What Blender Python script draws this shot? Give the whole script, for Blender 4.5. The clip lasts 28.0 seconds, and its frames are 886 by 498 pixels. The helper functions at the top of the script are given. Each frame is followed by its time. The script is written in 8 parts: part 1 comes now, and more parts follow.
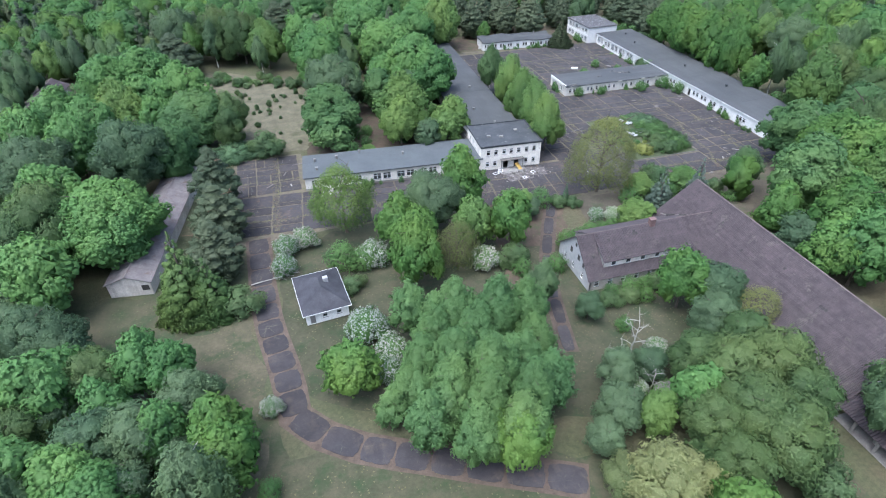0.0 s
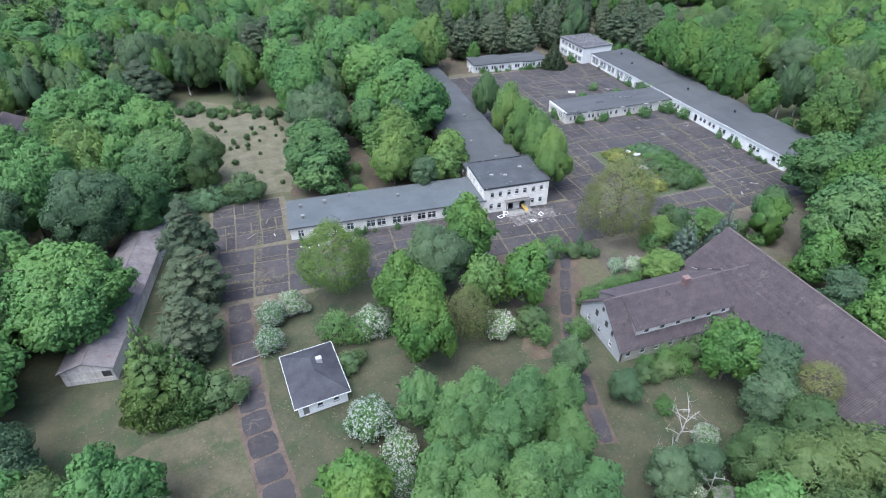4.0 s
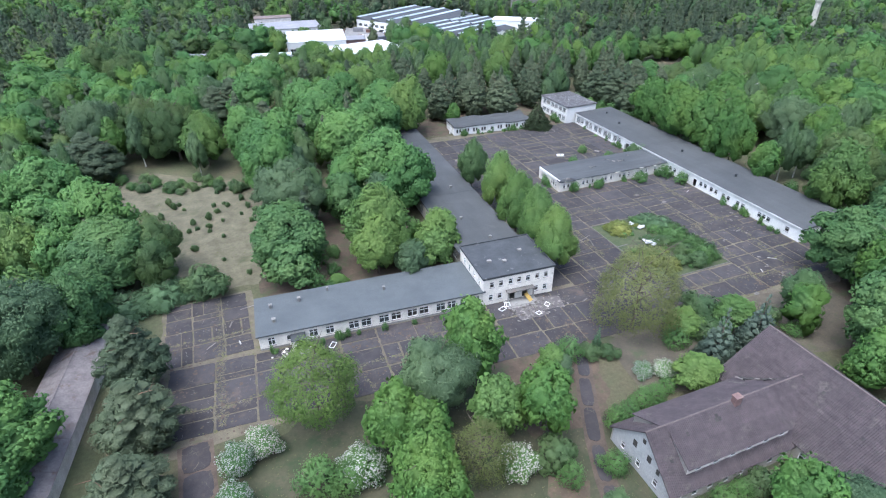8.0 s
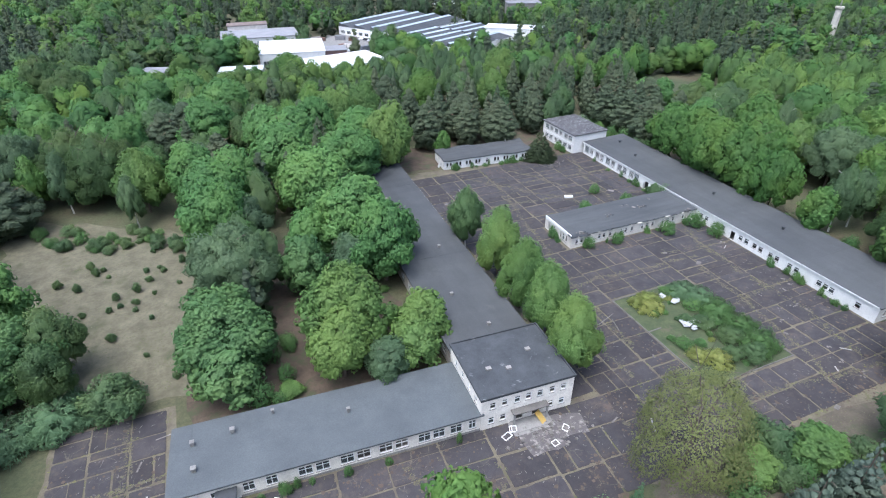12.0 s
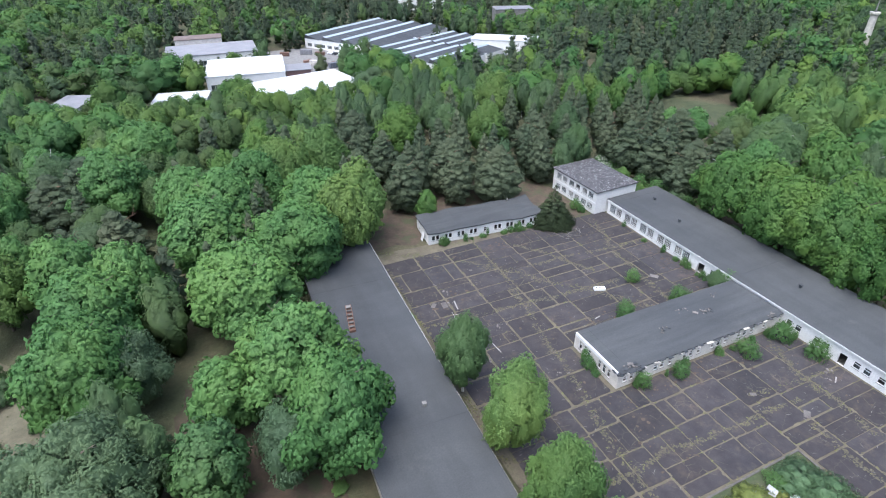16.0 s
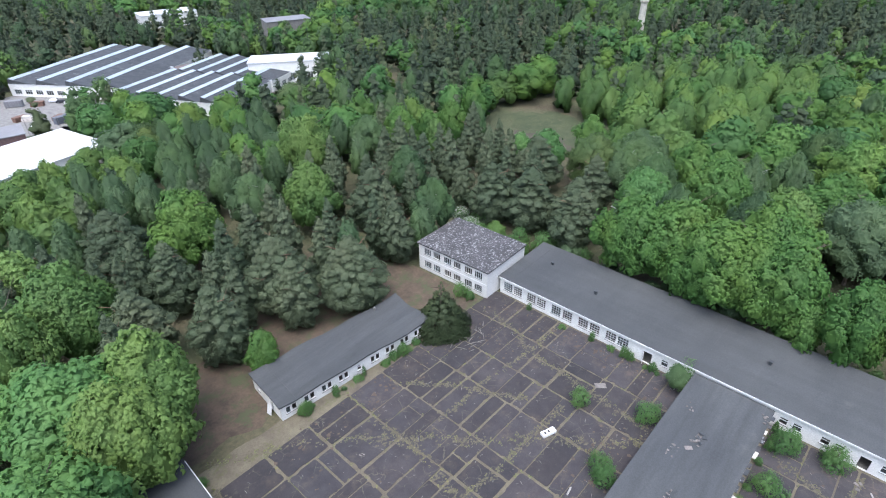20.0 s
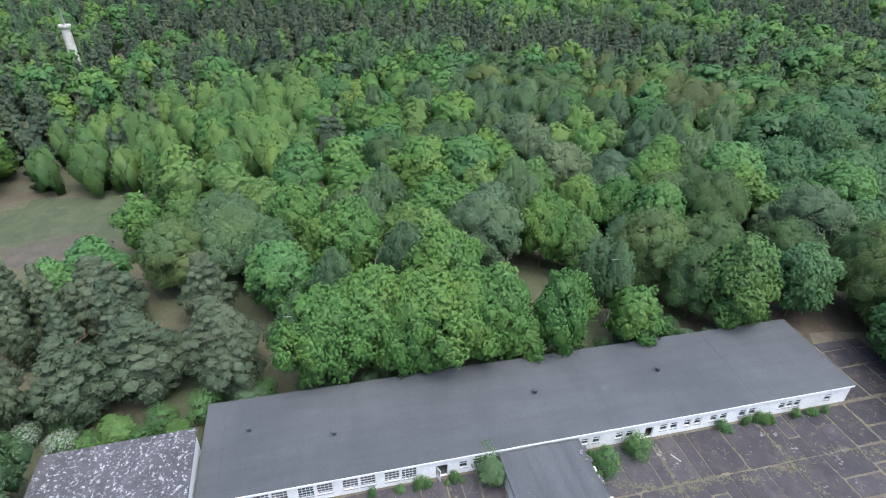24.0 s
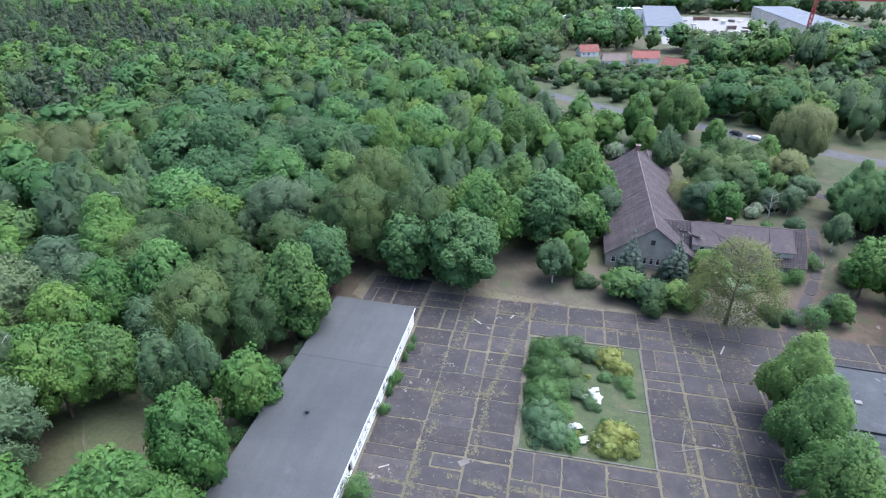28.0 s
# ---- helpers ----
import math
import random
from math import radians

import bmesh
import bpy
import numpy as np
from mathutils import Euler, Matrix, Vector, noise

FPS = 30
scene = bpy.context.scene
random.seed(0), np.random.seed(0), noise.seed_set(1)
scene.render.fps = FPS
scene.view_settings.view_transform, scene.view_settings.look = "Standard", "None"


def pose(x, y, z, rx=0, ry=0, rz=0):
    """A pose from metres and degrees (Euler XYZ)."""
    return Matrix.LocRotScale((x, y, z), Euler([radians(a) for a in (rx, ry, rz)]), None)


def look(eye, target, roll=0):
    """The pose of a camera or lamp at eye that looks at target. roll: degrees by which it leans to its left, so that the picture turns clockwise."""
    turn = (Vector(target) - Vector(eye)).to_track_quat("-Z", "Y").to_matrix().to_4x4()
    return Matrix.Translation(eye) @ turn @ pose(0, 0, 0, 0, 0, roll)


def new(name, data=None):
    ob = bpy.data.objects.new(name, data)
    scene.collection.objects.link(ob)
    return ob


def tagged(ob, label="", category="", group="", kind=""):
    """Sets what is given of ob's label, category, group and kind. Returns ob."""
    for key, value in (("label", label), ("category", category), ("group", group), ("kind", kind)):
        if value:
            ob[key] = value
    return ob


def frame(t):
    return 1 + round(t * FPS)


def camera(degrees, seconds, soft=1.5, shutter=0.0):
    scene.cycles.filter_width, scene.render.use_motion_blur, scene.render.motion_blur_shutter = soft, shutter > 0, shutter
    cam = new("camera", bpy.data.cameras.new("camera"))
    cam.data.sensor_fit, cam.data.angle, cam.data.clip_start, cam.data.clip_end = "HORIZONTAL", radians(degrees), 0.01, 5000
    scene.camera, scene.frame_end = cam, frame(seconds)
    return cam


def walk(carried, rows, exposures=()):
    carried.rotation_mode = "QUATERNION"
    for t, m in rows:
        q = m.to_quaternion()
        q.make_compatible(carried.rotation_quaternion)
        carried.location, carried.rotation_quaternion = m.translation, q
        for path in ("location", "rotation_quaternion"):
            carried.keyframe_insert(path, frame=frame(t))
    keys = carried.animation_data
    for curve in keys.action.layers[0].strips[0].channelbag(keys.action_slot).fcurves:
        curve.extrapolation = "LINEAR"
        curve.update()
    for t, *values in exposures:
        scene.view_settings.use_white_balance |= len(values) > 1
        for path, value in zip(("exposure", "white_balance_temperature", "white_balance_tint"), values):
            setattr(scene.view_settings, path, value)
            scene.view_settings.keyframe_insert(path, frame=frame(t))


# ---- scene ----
cam = camera(77.3, 28.0, 1.1)
PATH = [
    (0, (-2.667, -0.028, 68.835), (1.623, 15.492, 56.975), -0.9),
    (0.5, (-2.523, 1.646, 68.911), (1.567, 17.206, 57.031), -0.7),
    (1, (-2.399, 3.56, 69.014), (1.721, 19.1, 57.114), -0.8),
    (1.5, (-2.326, 5.789, 69.153), (1.934, 21.279, 57.243), -0.7),
    (2, (-2.343, 8.115, 69.306), (2.097, 23.545, 57.386), -0.8),
    (2.5, (-2.406, 10.466, 69.429), (2.174, 25.826, 57.479), -0.8),
    (3, (-2.53, 12.749, 69.502), (2.19, 28.089, 57.572), -0.7),
    (3.5, (-2.623, 15.048, 69.548), (2.237, 30.418, 57.708), -0.7),
    (5.5, (-2.672, 24.444, 69.56), (2.968, 40.384, 58.88), -0.4),
    (6, (-2.543, 26.93, 69.571), (3.287, 43.0, 59.201), -0.4),
    (6.5, (-2.3, 29.517, 69.665), (3.66, 45.547, 59.305), -0.5),
    (7, (-1.868, 32.166, 69.755), (4.202, 48.146, 59.365), -0.5),
    (7.5, (-1.261, 34.865, 69.838), (4.929, 50.785, 59.428), -0.4),
    (8, (-0.503, 37.568, 69.898), (5.797, 53.428, 59.478), -0.4),
    (8.5, (0.475, 40.379, 69.925), (6.925, 56.189, 59.515), -0.4),
    (9, (1.641, 43.471, 69.917), (8.211, 59.241, 59.507), -0.4),
    (9.5, (3.019, 46.895, 69.871), (9.669, 62.615, 59.451), -0.3),
    (10, (4.57, 50.581, 69.789), (11.24, 66.301, 59.379), -0.3),
    (10.5, (6.332, 54.507, 69.695), (12.972, 70.237, 59.285), -0.3),
    (11, (8.316, 58.64, 69.596), (14.916, 74.38, 59.176), -0.3),
    (11.5, (10.573, 63.032, 69.486), (17.133, 78.782, 59.056), -0.2),
    (12, (12.993, 67.613, 69.39), (19.543, 83.363, 58.95), -0.2),
    (12.5, (15.478, 72.556, 69.262), (22.108, 88.266, 58.802), -0.1),
    (14.5, (25.553, 94.654, 68.236), (32.473, 110.214, 57.746), -0.3),
    (15, (27.759, 100.396, 68.086), (34.709, 115.946, 57.596), -0.4),
    (15.5, (29.819, 106.28, 67.929), (36.789, 121.82, 57.449), -0.5),
    (16, (31.883, 112.343, 67.751), (38.903, 127.863, 57.271), -0.5),
    (16.5, (33.909, 118.374, 67.595), (40.959, 133.874, 57.105), -0.7),
    (17, (35.878, 124.325, 67.474), (42.948, 139.805, 56.974), -0.8),
    (17.5, (37.77, 130.138, 67.392), (45.22, 145.428, 56.862), -0.9),
    (18, (39.7, 135.833, 67.347), (48.04, 150.643, 56.807), -1.0),
    (18.5, (41.757, 141.438, 67.325), (51.107, 155.618, 56.765), -1.0),
    (19, (44.046, 147.047, 67.282), (54.466, 160.427, 56.692), -1.0),
    (19.5, (46.564, 152.575, 67.265), (58.034, 165.045, 56.635), -0.9),
    (20, (49.307, 157.937, 67.252), (61.727, 169.437, 56.592), -0.9),
    (20.5, (52.324, 163.034, 67.197), (65.634, 173.454, 56.497), -0.9),
    (22.5, (65.291, 181.61, 66.867), (81.861, 184.95, 56.177), 1.3),
    (23, (68.812, 185.635, 66.802), (85.702, 186.705, 56.142), 1.7),
    (23.5, (72.556, 188.979, 66.739), (89.466, 187.589, 56.149), 1.7),
    (24, (76.389, 191.584, 66.696), (92.939, 187.634, 56.176), 1.2),
    (24.5, (80.215, 193.505, 66.661), (96.005, 187.075, 56.211), 1.1),
    (25, (83.905, 194.869, 66.653), (98.465, 185.899, 56.283), 0.7),
    (25.5, (87.364, 195.85, 66.708), (100.174, 184.47, 56.398), 0.4),
    (26, (90.5, 196.525, 66.799), (100.81, 182.805, 56.529), 0.1),
    (26.5, (93.21, 196.87, 66.88), (100.23, 181.16, 56.7), -0.7),
    (27, (95.468, 196.839, 66.961), (100.758, 180.399, 56.881), -1.4),
    (27.5, (97.29, 196.673, 67.042), (102.01, 180.023, 57.012), -1.3),
    (28, (98.866, 196.495, 67.108), (102.616, 179.615, 57.048), -0.8),
]
walk(cam, [(t, look(eye, target, roll)) for t, eye, target, roll in PATH], [(0, 1.14, 5300, 8), (8, 1.14, 5300, 8), (14, 0.96, 5450, 9), (21, 0.96, 5500, 9), (26, 1.24, 5400, 9), (28, 1.30, 5250, 9)])

# ---- world and light: a bright, even overcast sky ----
world = bpy.data.worlds.new("sky")
scene.world = world
world.use_nodes = True
wn = world.node_tree.nodes
sky = wn.new("ShaderNodeTexSky")
sky.sky_type = "NISHITA"
sky.sun_disc = False
sky.sun_elevation, sky.sun_rotation = radians(70), radians(238)
sky.dust_density, sky.air_density, sky.ozone_density = 8.0, 1.0, 1.0
wn["Background"].inputs["Strength"].default_value = 0.15
world.node_tree.links.new(sky.outputs[0], wn["Background"].inputs["Color"])
sun = new("sun", bpy.data.lights.new("sun", "SUN"))
sun.data.energy, sun.data.angle, sun.data.color = 0.8, radians(75), (1.0, 0.985, 0.96)
sun.matrix_world = look((0, 0, 200), (68, 42, 0))

# ---- materials ----


def node_set(name):
    m = bpy.data.materials.new(name)
    m.use_nodes = True
    return m, m.node_tree.nodes, m.node_tree.links, m.node_tree.nodes["Principled BSDF"]


def noise_tex(n, l, scale, detail=6.0, rough=0.6, stretch=None, where="Object"):
    tc = n.new("ShaderNodeTexCoord")
    tex = n.new("ShaderNodeTexNoise")
    tex.inputs["Scale"].default_value, tex.inputs["Detail"].default_value, tex.inputs["Roughness"].default_value = scale, detail, rough
    if where == "World":
        geo = n.new("ShaderNodeNewGeometry")
        src = geo.outputs["Position"]
    else:
        src = tc.outputs["Object"]
    if stretch:
        mp = n.new("ShaderNodeMapping")
        mp.inputs["Scale"].default_value = stretch
        l.new(src, mp.inputs["Vector"])
        src = mp.outputs["Vector"]
    l.new(src, tex.inputs["Vector"])
    return tex


def ramp(n, l, source, stops):
    r = n.new("ShaderNodeValToRGB")
    e = r.color_ramp.elements
    while len(e) < len(stops):
        e.new(0.5)
    for el, (p, c) in zip(e, stops):
        el.position, el.color = p, (*c, 1) if len(c) == 3 else c
    l.new(source, r.inputs["Fac"])
    return r.outputs["Color"]


def mix(n, l, kind, fac, a, b):
    m = n.new("ShaderNodeMix")
    m.data_type, m.blend_type = "RGBA", kind
    for sock, v in ((m.inputs[0], fac), (m.inputs[6], a), (m.inputs[7], b)):
        if hasattr(v, "is_output"):
            l.new(v, sock)
        else:
            sock.default_value = v if isinstance(v, (int, float)) else (*v, 1)
    return m.outputs[2]


def grey(v):
    return (v, v, v)


def surface(name, dark, light, scale=0.6, fine=9.0, rough=0.85, bump=0.25, spots=None, spot_scale=0.25, spot_at=0.6, spot_width=0.08,
            stretch=None, vary=0.12, where="World", metal=0.0):
    """Two tones in large patches, a fine grain, stains with an edge of their own, and small differences from piece to piece."""
    m, n, l, p = node_set(name)
    big = noise_tex(n, l, scale, 8, 0.65, stretch, where)
    col = ramp(n, l, big.outputs["Fac"], [(0.32, dark), (0.68, light)])
    grain = noise_tex(n, l, fine, 5, 0.7, None, where)
    col = mix(n, l, "MULTIPLY", 0.55, col, ramp(n, l, grain.outputs["Fac"], [(0.3, grey(0.62)), (0.7, grey(1.25))]))
    if spots:
        st = noise_tex(n, l, spot_scale, 10, 0.72, None, where)
        f = ramp(n, l, st.outputs["Fac"], [(spot_at, grey(0)), (spot_at + spot_width, grey(1))])
        col = mix(n, l, "MIX", f, col, spots)
    if vary:
        info = n.new("ShaderNodeObjectInfo")
        col = mix(n, l, "MULTIPLY", 1.0, col, ramp(n, l, info.outputs["Random"], [(0, grey(1 - vary)), (1, grey(1 + vary))]))
    l.new(col, p.inputs["Base Color"])
    p.inputs["Roughness"].default_value, p.inputs["Metallic"].default_value = rough, metal
    b = n.new("ShaderNodeBump")
    b.inputs["Strength"].default_value, b.inputs["Distance"].default_value = bump, 0.05
    l.new(grain.outputs["Fac"], b.inputs["Height"])
    l.new(b.outputs["Normal"], p.inputs["Normal"])
    return m


def leafy(name, dark, light, clear=0.5, patch=0.35, vary=0.22, warm=None):
    """Leaves: duller and brighter ones side by side, patches inside a crown, and trees that differ from one another."""
    m, n, l, p = node_set(name)
    geo = n.new("ShaderNodeNewGeometry")
    mid = [tuple(a + (b - a) * f for a, b in zip(dark, light)) for f in (0.34, 0.74)]
    col = ramp(n, l, geo.outputs["Random Per Island"], [(0.0, mid[0]), (1.0, mid[1])])
    tex = noise_tex(n, l, patch, 4, 0.6, None, "World")
    col = mix(n, l, "MULTIPLY", 0.6, col, ramp(n, l, tex.outputs["Fac"], [(0.3, grey(0.7)), (0.7, grey(1.3))]))
    wide = noise_tex(n, l, 0.09, 2, 0.5, None, "World")
    tint = warm or (light[0] * 1.15, light[1] * 1.0, light[2] * 0.85)
    col = mix(n, l, "MIX", ramp(n, l, wide.outputs["Fac"], [(0.42, grey(0)), (0.62, grey(0.55))]), col, tint)
    info = n.new("ShaderNodeObjectInfo")
    col = mix(n, l, "MULTIPLY", 1.0, col, ramp(n, l, info.outputs["Random"], [(0, (1 - vary, 1 - vary * 0.7, 1 - vary)), (1, (1 + vary, 1 + vary * 0.7, 1 + vary * 0.3))]))
    tone = n.new("ShaderNodeAttribute")
    tone.attribute_name = "tone"
    col = mix(n, l, "MULTIPLY", 1.0, col, ramp(n, l, tone.outputs["Fac"], [(0.0, grey(1)), (0.01, (0.60, 0.66, 0.70)), (0.5, (0.78, 0.82, 0.80)), (0.85, (0.92, 0.94, 0.84)), (1.0, (1.10, 1.02, 0.84))]))
    l.new(col, p.inputs["Base Color"])
    p.inputs["Roughness"].default_value = 0.6
    p.inputs["Specular IOR Level"].default_value = 0.25
    tr = n.new("ShaderNodeBsdfTranslucent")
    l.new(col, tr.inputs["Color"])
    mx = n.new("ShaderNodeMixShader")
    mx.inputs["Fac"].default_value = 0.7 * clear
    l.new(p.outputs[0], mx.inputs[1])
    l.new(tr.outputs[0], mx.inputs[2])
    l.new(mx.outputs[0], n["Material Output"].inputs["Surface"])
    return m


M = {}
M["asphalt"] = surface("asphalt", (0.030, 0.028, 0.031), (0.052, 0.048, 0.051), 0.35, 7, 0.9, 0.3, (0.072, 0.059, 0.050), 0.33, 0.53, 0.16, vary=0.22)
M["road_asphalt"] = surface("road_asphalt", (0.065, 0.065, 0.068), (0.099, 0.099, 0.103), 0.3, 6, 0.88, 0.2)
M["joint_soil"] = surface("joint_soil", (0.094, 0.080, 0.060), (0.168, 0.148, 0.098), 0.3, 5, 0.95, 0.5, (0.098, 0.102, 0.046), 0.35, 0.54, 0.1)
M["bed_grass"] = surface("bed_grass", (0.040, 0.060, 0.024), (0.088, 0.104, 0.046), 0.35, 2.2, 0.95, 0.7, (0.100, 0.090, 0.056), 0.3, 0.56, 0.12)
M["meadow"] = surface("meadow", (0.076, 0.072, 0.045), (0.146, 0.132, 0.086), 0.3, 1.6, 0.95, 0.8, (0.062, 0.068, 0.034), 0.2, 0.54, 0.12)
M["scrub"] = surface("scrub_grass", (0.038, 0.054, 0.022), (0.080, 0.092, 0.042), 0.2, 2.5, 0.95, 0.6, (0.12, 0.105, 0.065), 0.12, 0.58, 0.12)
M["dull_litter"] = surface("dull_litter", (0.062, 0.054, 0.040), (0.110, 0.094, 0.068), 0.25, 3.0, 0.95, 0.6, (0.055, 0.072, 0.032), 0.16, 0.53, 0.14)
M["moss"] = surface("moss_and_soil", (0.072, 0.066, 0.046), (0.122, 0.110, 0.072), 0.9, 5, 0.95, 0.6, (0.080, 0.086, 0.040), 0.4, 0.56, 0.1)
M["rust_litter"] = surface("leaf_litter", (0.058, 0.043, 0.031), (0.112, 0.083, 0.057), 0.4, 1.8, 0.95, 0.8, (0.062, 0.070, 0.033), 0.3, 0.50, 0.1)
M["leaf_drift"] = surface("leaf_drift", (0.060, 0.044, 0.034), (0.112, 0.084, 0.064), 0.6, 5, 0.95, 0.6, (0.090, 0.075, 0.058), 0.5, 0.56, 0.1)
M["lawn"] = surface("lawn", (0.038, 0.047, 0.021), (0.086, 0.079, 0.047), 0.24, 1.7, 0.95, 0.8, (0.031, 0.052, 0.019), 0.22, 0.52, 0.12)
M["dry_verge"] = surface("dry_verge", (0.054, 0.054, 0.030), (0.108, 0.096, 0.060), 0.26, 1.7, 0.95, 0.8, (0.042, 0.056, 0.023), 0.24, 0.50, 0.12)
M["felt"] = surface("roof_felt", (0.047, 0.051, 0.055), (0.073, 0.077, 0.079), 0.12, 5, 0.85, 0.15, (0.107, 0.111, 0.104), 0.1, 0.62, 0.2, stretch=(0.269, 0.694, 0.549))
M["felt_long"] = surface("roof_felt_long_hall", (0.047, 0.051, 0.055), (0.073, 0.077, 0.079), 0.12, 5, 0.85, 0.15, (0.107, 0.111, 0.104), 0.1, 0.62, 0.2, stretch=(0.269, 0.694, 0.549))
M["felt_blue"] = surface("roof_felt_cool", (0.062, 0.070, 0.076), (0.088, 0.099, 0.105), 0.15, 5, 0.8, 0.15, (0.054, 0.059, 0.063), 0.1, 0.6, 0.2)
M["felt_dark"] = surface("roof_felt_dark", (0.036, 0.040, 0.046), (0.066, 0.072, 0.078), 0.35, 5, 0.8, 0.2, (0.190, 0.200, 0.200), 0.45, 0.60, 0.10)
M["felt_peeled"] = surface("roof_felt_peeled", (0.046, 0.045, 0.048), (0.074, 0.071, 0.074), 0.5, 6, 0.9, 0.4, (0.30, 0.305, 0.31), 2.4, 0.545, 0.06)
M["hut_felt"] = surface("hut_felt", (0.022, 0.023, 0.030), (0.054, 0.054, 0.063), 0.3, 5, 0.8, 0.2)
M["wall"] = surface("weathered_plaster", (0.560, 0.535, 0.485), (0.770, 0.740, 0.680), 0.5, 5, 0.9, 0.3, (0.264, 0.239, 0.201), 0.7, 0.63, 0.08)
M["wall_white"] = surface("white_plaster", (0.700, 0.705, 0.690), (0.800, 0.800, 0.780), 0.3, 5, 0.85, 0.2, (0.362, 0.364, 0.347), 0.6, 0.67, 0.08)
M["wall_worn"] = surface("worn_plaster", (0.363, 0.340, 0.289), (0.629, 0.601, 0.532), 0.6, 5, 0.9, 0.4, (0.242, 0.198, 0.152), 0.8, 0.62, 0.06)
M["house_wall"] = surface("house_plaster", (0.274, 0.258, 0.228), (0.418, 0.395, 0.350), 0.5, 5, 0.9, 0.4, (0.190, 0.175, 0.152), 0.6, 0.6, 0.08)
M["gable_wall"] = surface("gable_plaster", (0.304, 0.319, 0.327), (0.395, 0.403, 0.410), 0.4, 5, 0.9, 0.3, (0.251, 0.251, 0.251), 0.6, 0.62, 0.08)
M["tiles"] = surface("roof_tiles", (0.043, 0.034, 0.038), (0.080, 0.063, 0.067), 0.6, 3.2, 0.85, 0.4, (0.102, 0.092, 0.081), 0.4, 0.57, 0.1, vary=0.10)
M["ridge_tiles"] = surface("ridge_tiles", (0.091, 0.074, 0.071), (0.149, 0.120, 0.112), 0.8, 4, 0.85, 0.3)
M["asbestos"] = surface("cement_sheet", (0.120, 0.108, 0.108), (0.215, 0.192, 0.192), 0.7, 3, 0.9, 0.5, (0.118, 0.090, 0.074), 0.6, 0.54, 0.1)
M["boards"] = surface("pale_boards", (0.474, 0.438, 0.402), (0.712, 0.676, 0.640), 0.6, 5, 0.85, 0.3, (0.296, 0.250, 0.202), 0.8, 0.62, 0.08)
M["paint"] = surface("white_paint", (0.70, 0.705, 0.70), (0.80, 0.805, 0.80), 1.0, 6, 0.6, 0.1)
M["concrete"] = surface("concrete", (0.167, 0.160, 0.152), (0.274, 0.266, 0.251), 0.6, 6, 0.92, 0.4, (0.152, 0.152, 0.129), 0.6, 0.6, 0.1)
M["rubble"] = surface("rubble", (0.112, 0.101, 0.093), (0.224, 0.207, 0.190), 0.9, 6, 0.95, 0.6, (0.157, 0.106, 0.078), 0.8, 0.6, 0.08, vary=0.25)
M["dust"] = surface("rubble_dust", (0.075, 0.068, 0.068), (0.12, 0.11, 0.105), 0.5, 6, 0.95, 0.5, (0.24, 0.22, 0.205), 1.1, 0.52, 0.1)
M["brick"] = surface("brick", (0.135, 0.084, 0.076), (0.215, 0.140, 0.128), 1.4, 8, 0.9, 0.4, (0.304, 0.258, 0.228), 1.2, 0.62, 0.08)
M["kerb"] = surface("kerb_stone", (0.085, 0.08, 0.075), (0.15, 0.14, 0.13), 0.6, 6, 0.92, 0.4, (0.07, 0.075, 0.05), 0.6, 0.55, 0.1)
# near-black: painted shade of gaps and openings, and the container feet
M["dark"] = surface("gap_shade_and_feet", (0.03, 0.03, 0.03), (0.06, 0.055, 0.05), 1, 4, 0.95, 0.1)
M["floor"] = surface("bare_floor", (0.091, 0.084, 0.076), (0.152, 0.144, 0.129), 0.5, 4, 0.9, 0.2)
M["bark"] = surface("bark", (0.07, 0.055, 0.042), (0.15, 0.125, 0.10), 1.0, 6, 0.95, 0.6)
M["pine_bark"] = surface("pine_bark", (0.13, 0.075, 0.05), (0.24, 0.15, 0.10), 0.8, 6, 0.95, 0.6)
M["pale_bark"] = surface("pale_bark", (0.40, 0.39, 0.36), (0.62, 0.61, 0.58), 1.4, 6, 0.9, 0.4, (0.07, 0.06, 0.05), 1.6, 0.62, 0.05)
M["dead_wood"] = surface("dead_wood", (0.255, 0.247, 0.225), (0.413, 0.405, 0.375), 1.2, 6, 0.9, 0.4)
M["grey_wood"] = surface("grey_wood", (0.12, 0.112, 0.10), (0.22, 0.21, 0.19), 1.2, 6, 0.9, 0.4)
M["rust"] = surface("rusty_steel", (0.115, 0.062, 0.044), (0.205, 0.122, 0.09), 1.5, 6, 0.8, 0.3)
M["red_roof"] = surface("red_roof", (0.167, 0.053, 0.042), (0.258, 0.091, 0.068), 0.8, 4, 0.8, 0.3)
M["white_roof"] = surface("white_roof", (0.544, 0.560, 0.584), (0.672, 0.688, 0.704), 0.1, 3, 0.6, 0.1, (0.400, 0.416, 0.432), 0.2, 0.64, 0.1)
M["grey_roof"] = surface("grey_roof", (0.190, 0.190, 0.205), (0.258, 0.258, 0.274), 0.15, 3, 0.7, 0.1)
M["brown_roof"] = surface("brown_roof", (0.129, 0.099, 0.084), (0.182, 0.144, 0.129), 0.2, 3, 0.8, 0.1)
M["slate_blue"] = surface("slate_roof", (0.091, 0.106, 0.129), (0.144, 0.160, 0.190), 0.15, 3, 0.7, 0.1)
M["crane_red"] = surface("red_steel", (0.304, 0.053, 0.046), (0.395, 0.091, 0.076), 0.8, 3, 0.5, 0.05)
M["yellow"] = surface("yellow_paint", (0.418, 0.274, 0.061), (0.502, 0.350, 0.099), 0.8, 3, 0.6, 0.05)
M["car_white"] = surface("white_lacquer", (0.72, 0.73, 0.75), (0.80, 0.81, 0.83), 0.8, 3, 0.25, 0.0)
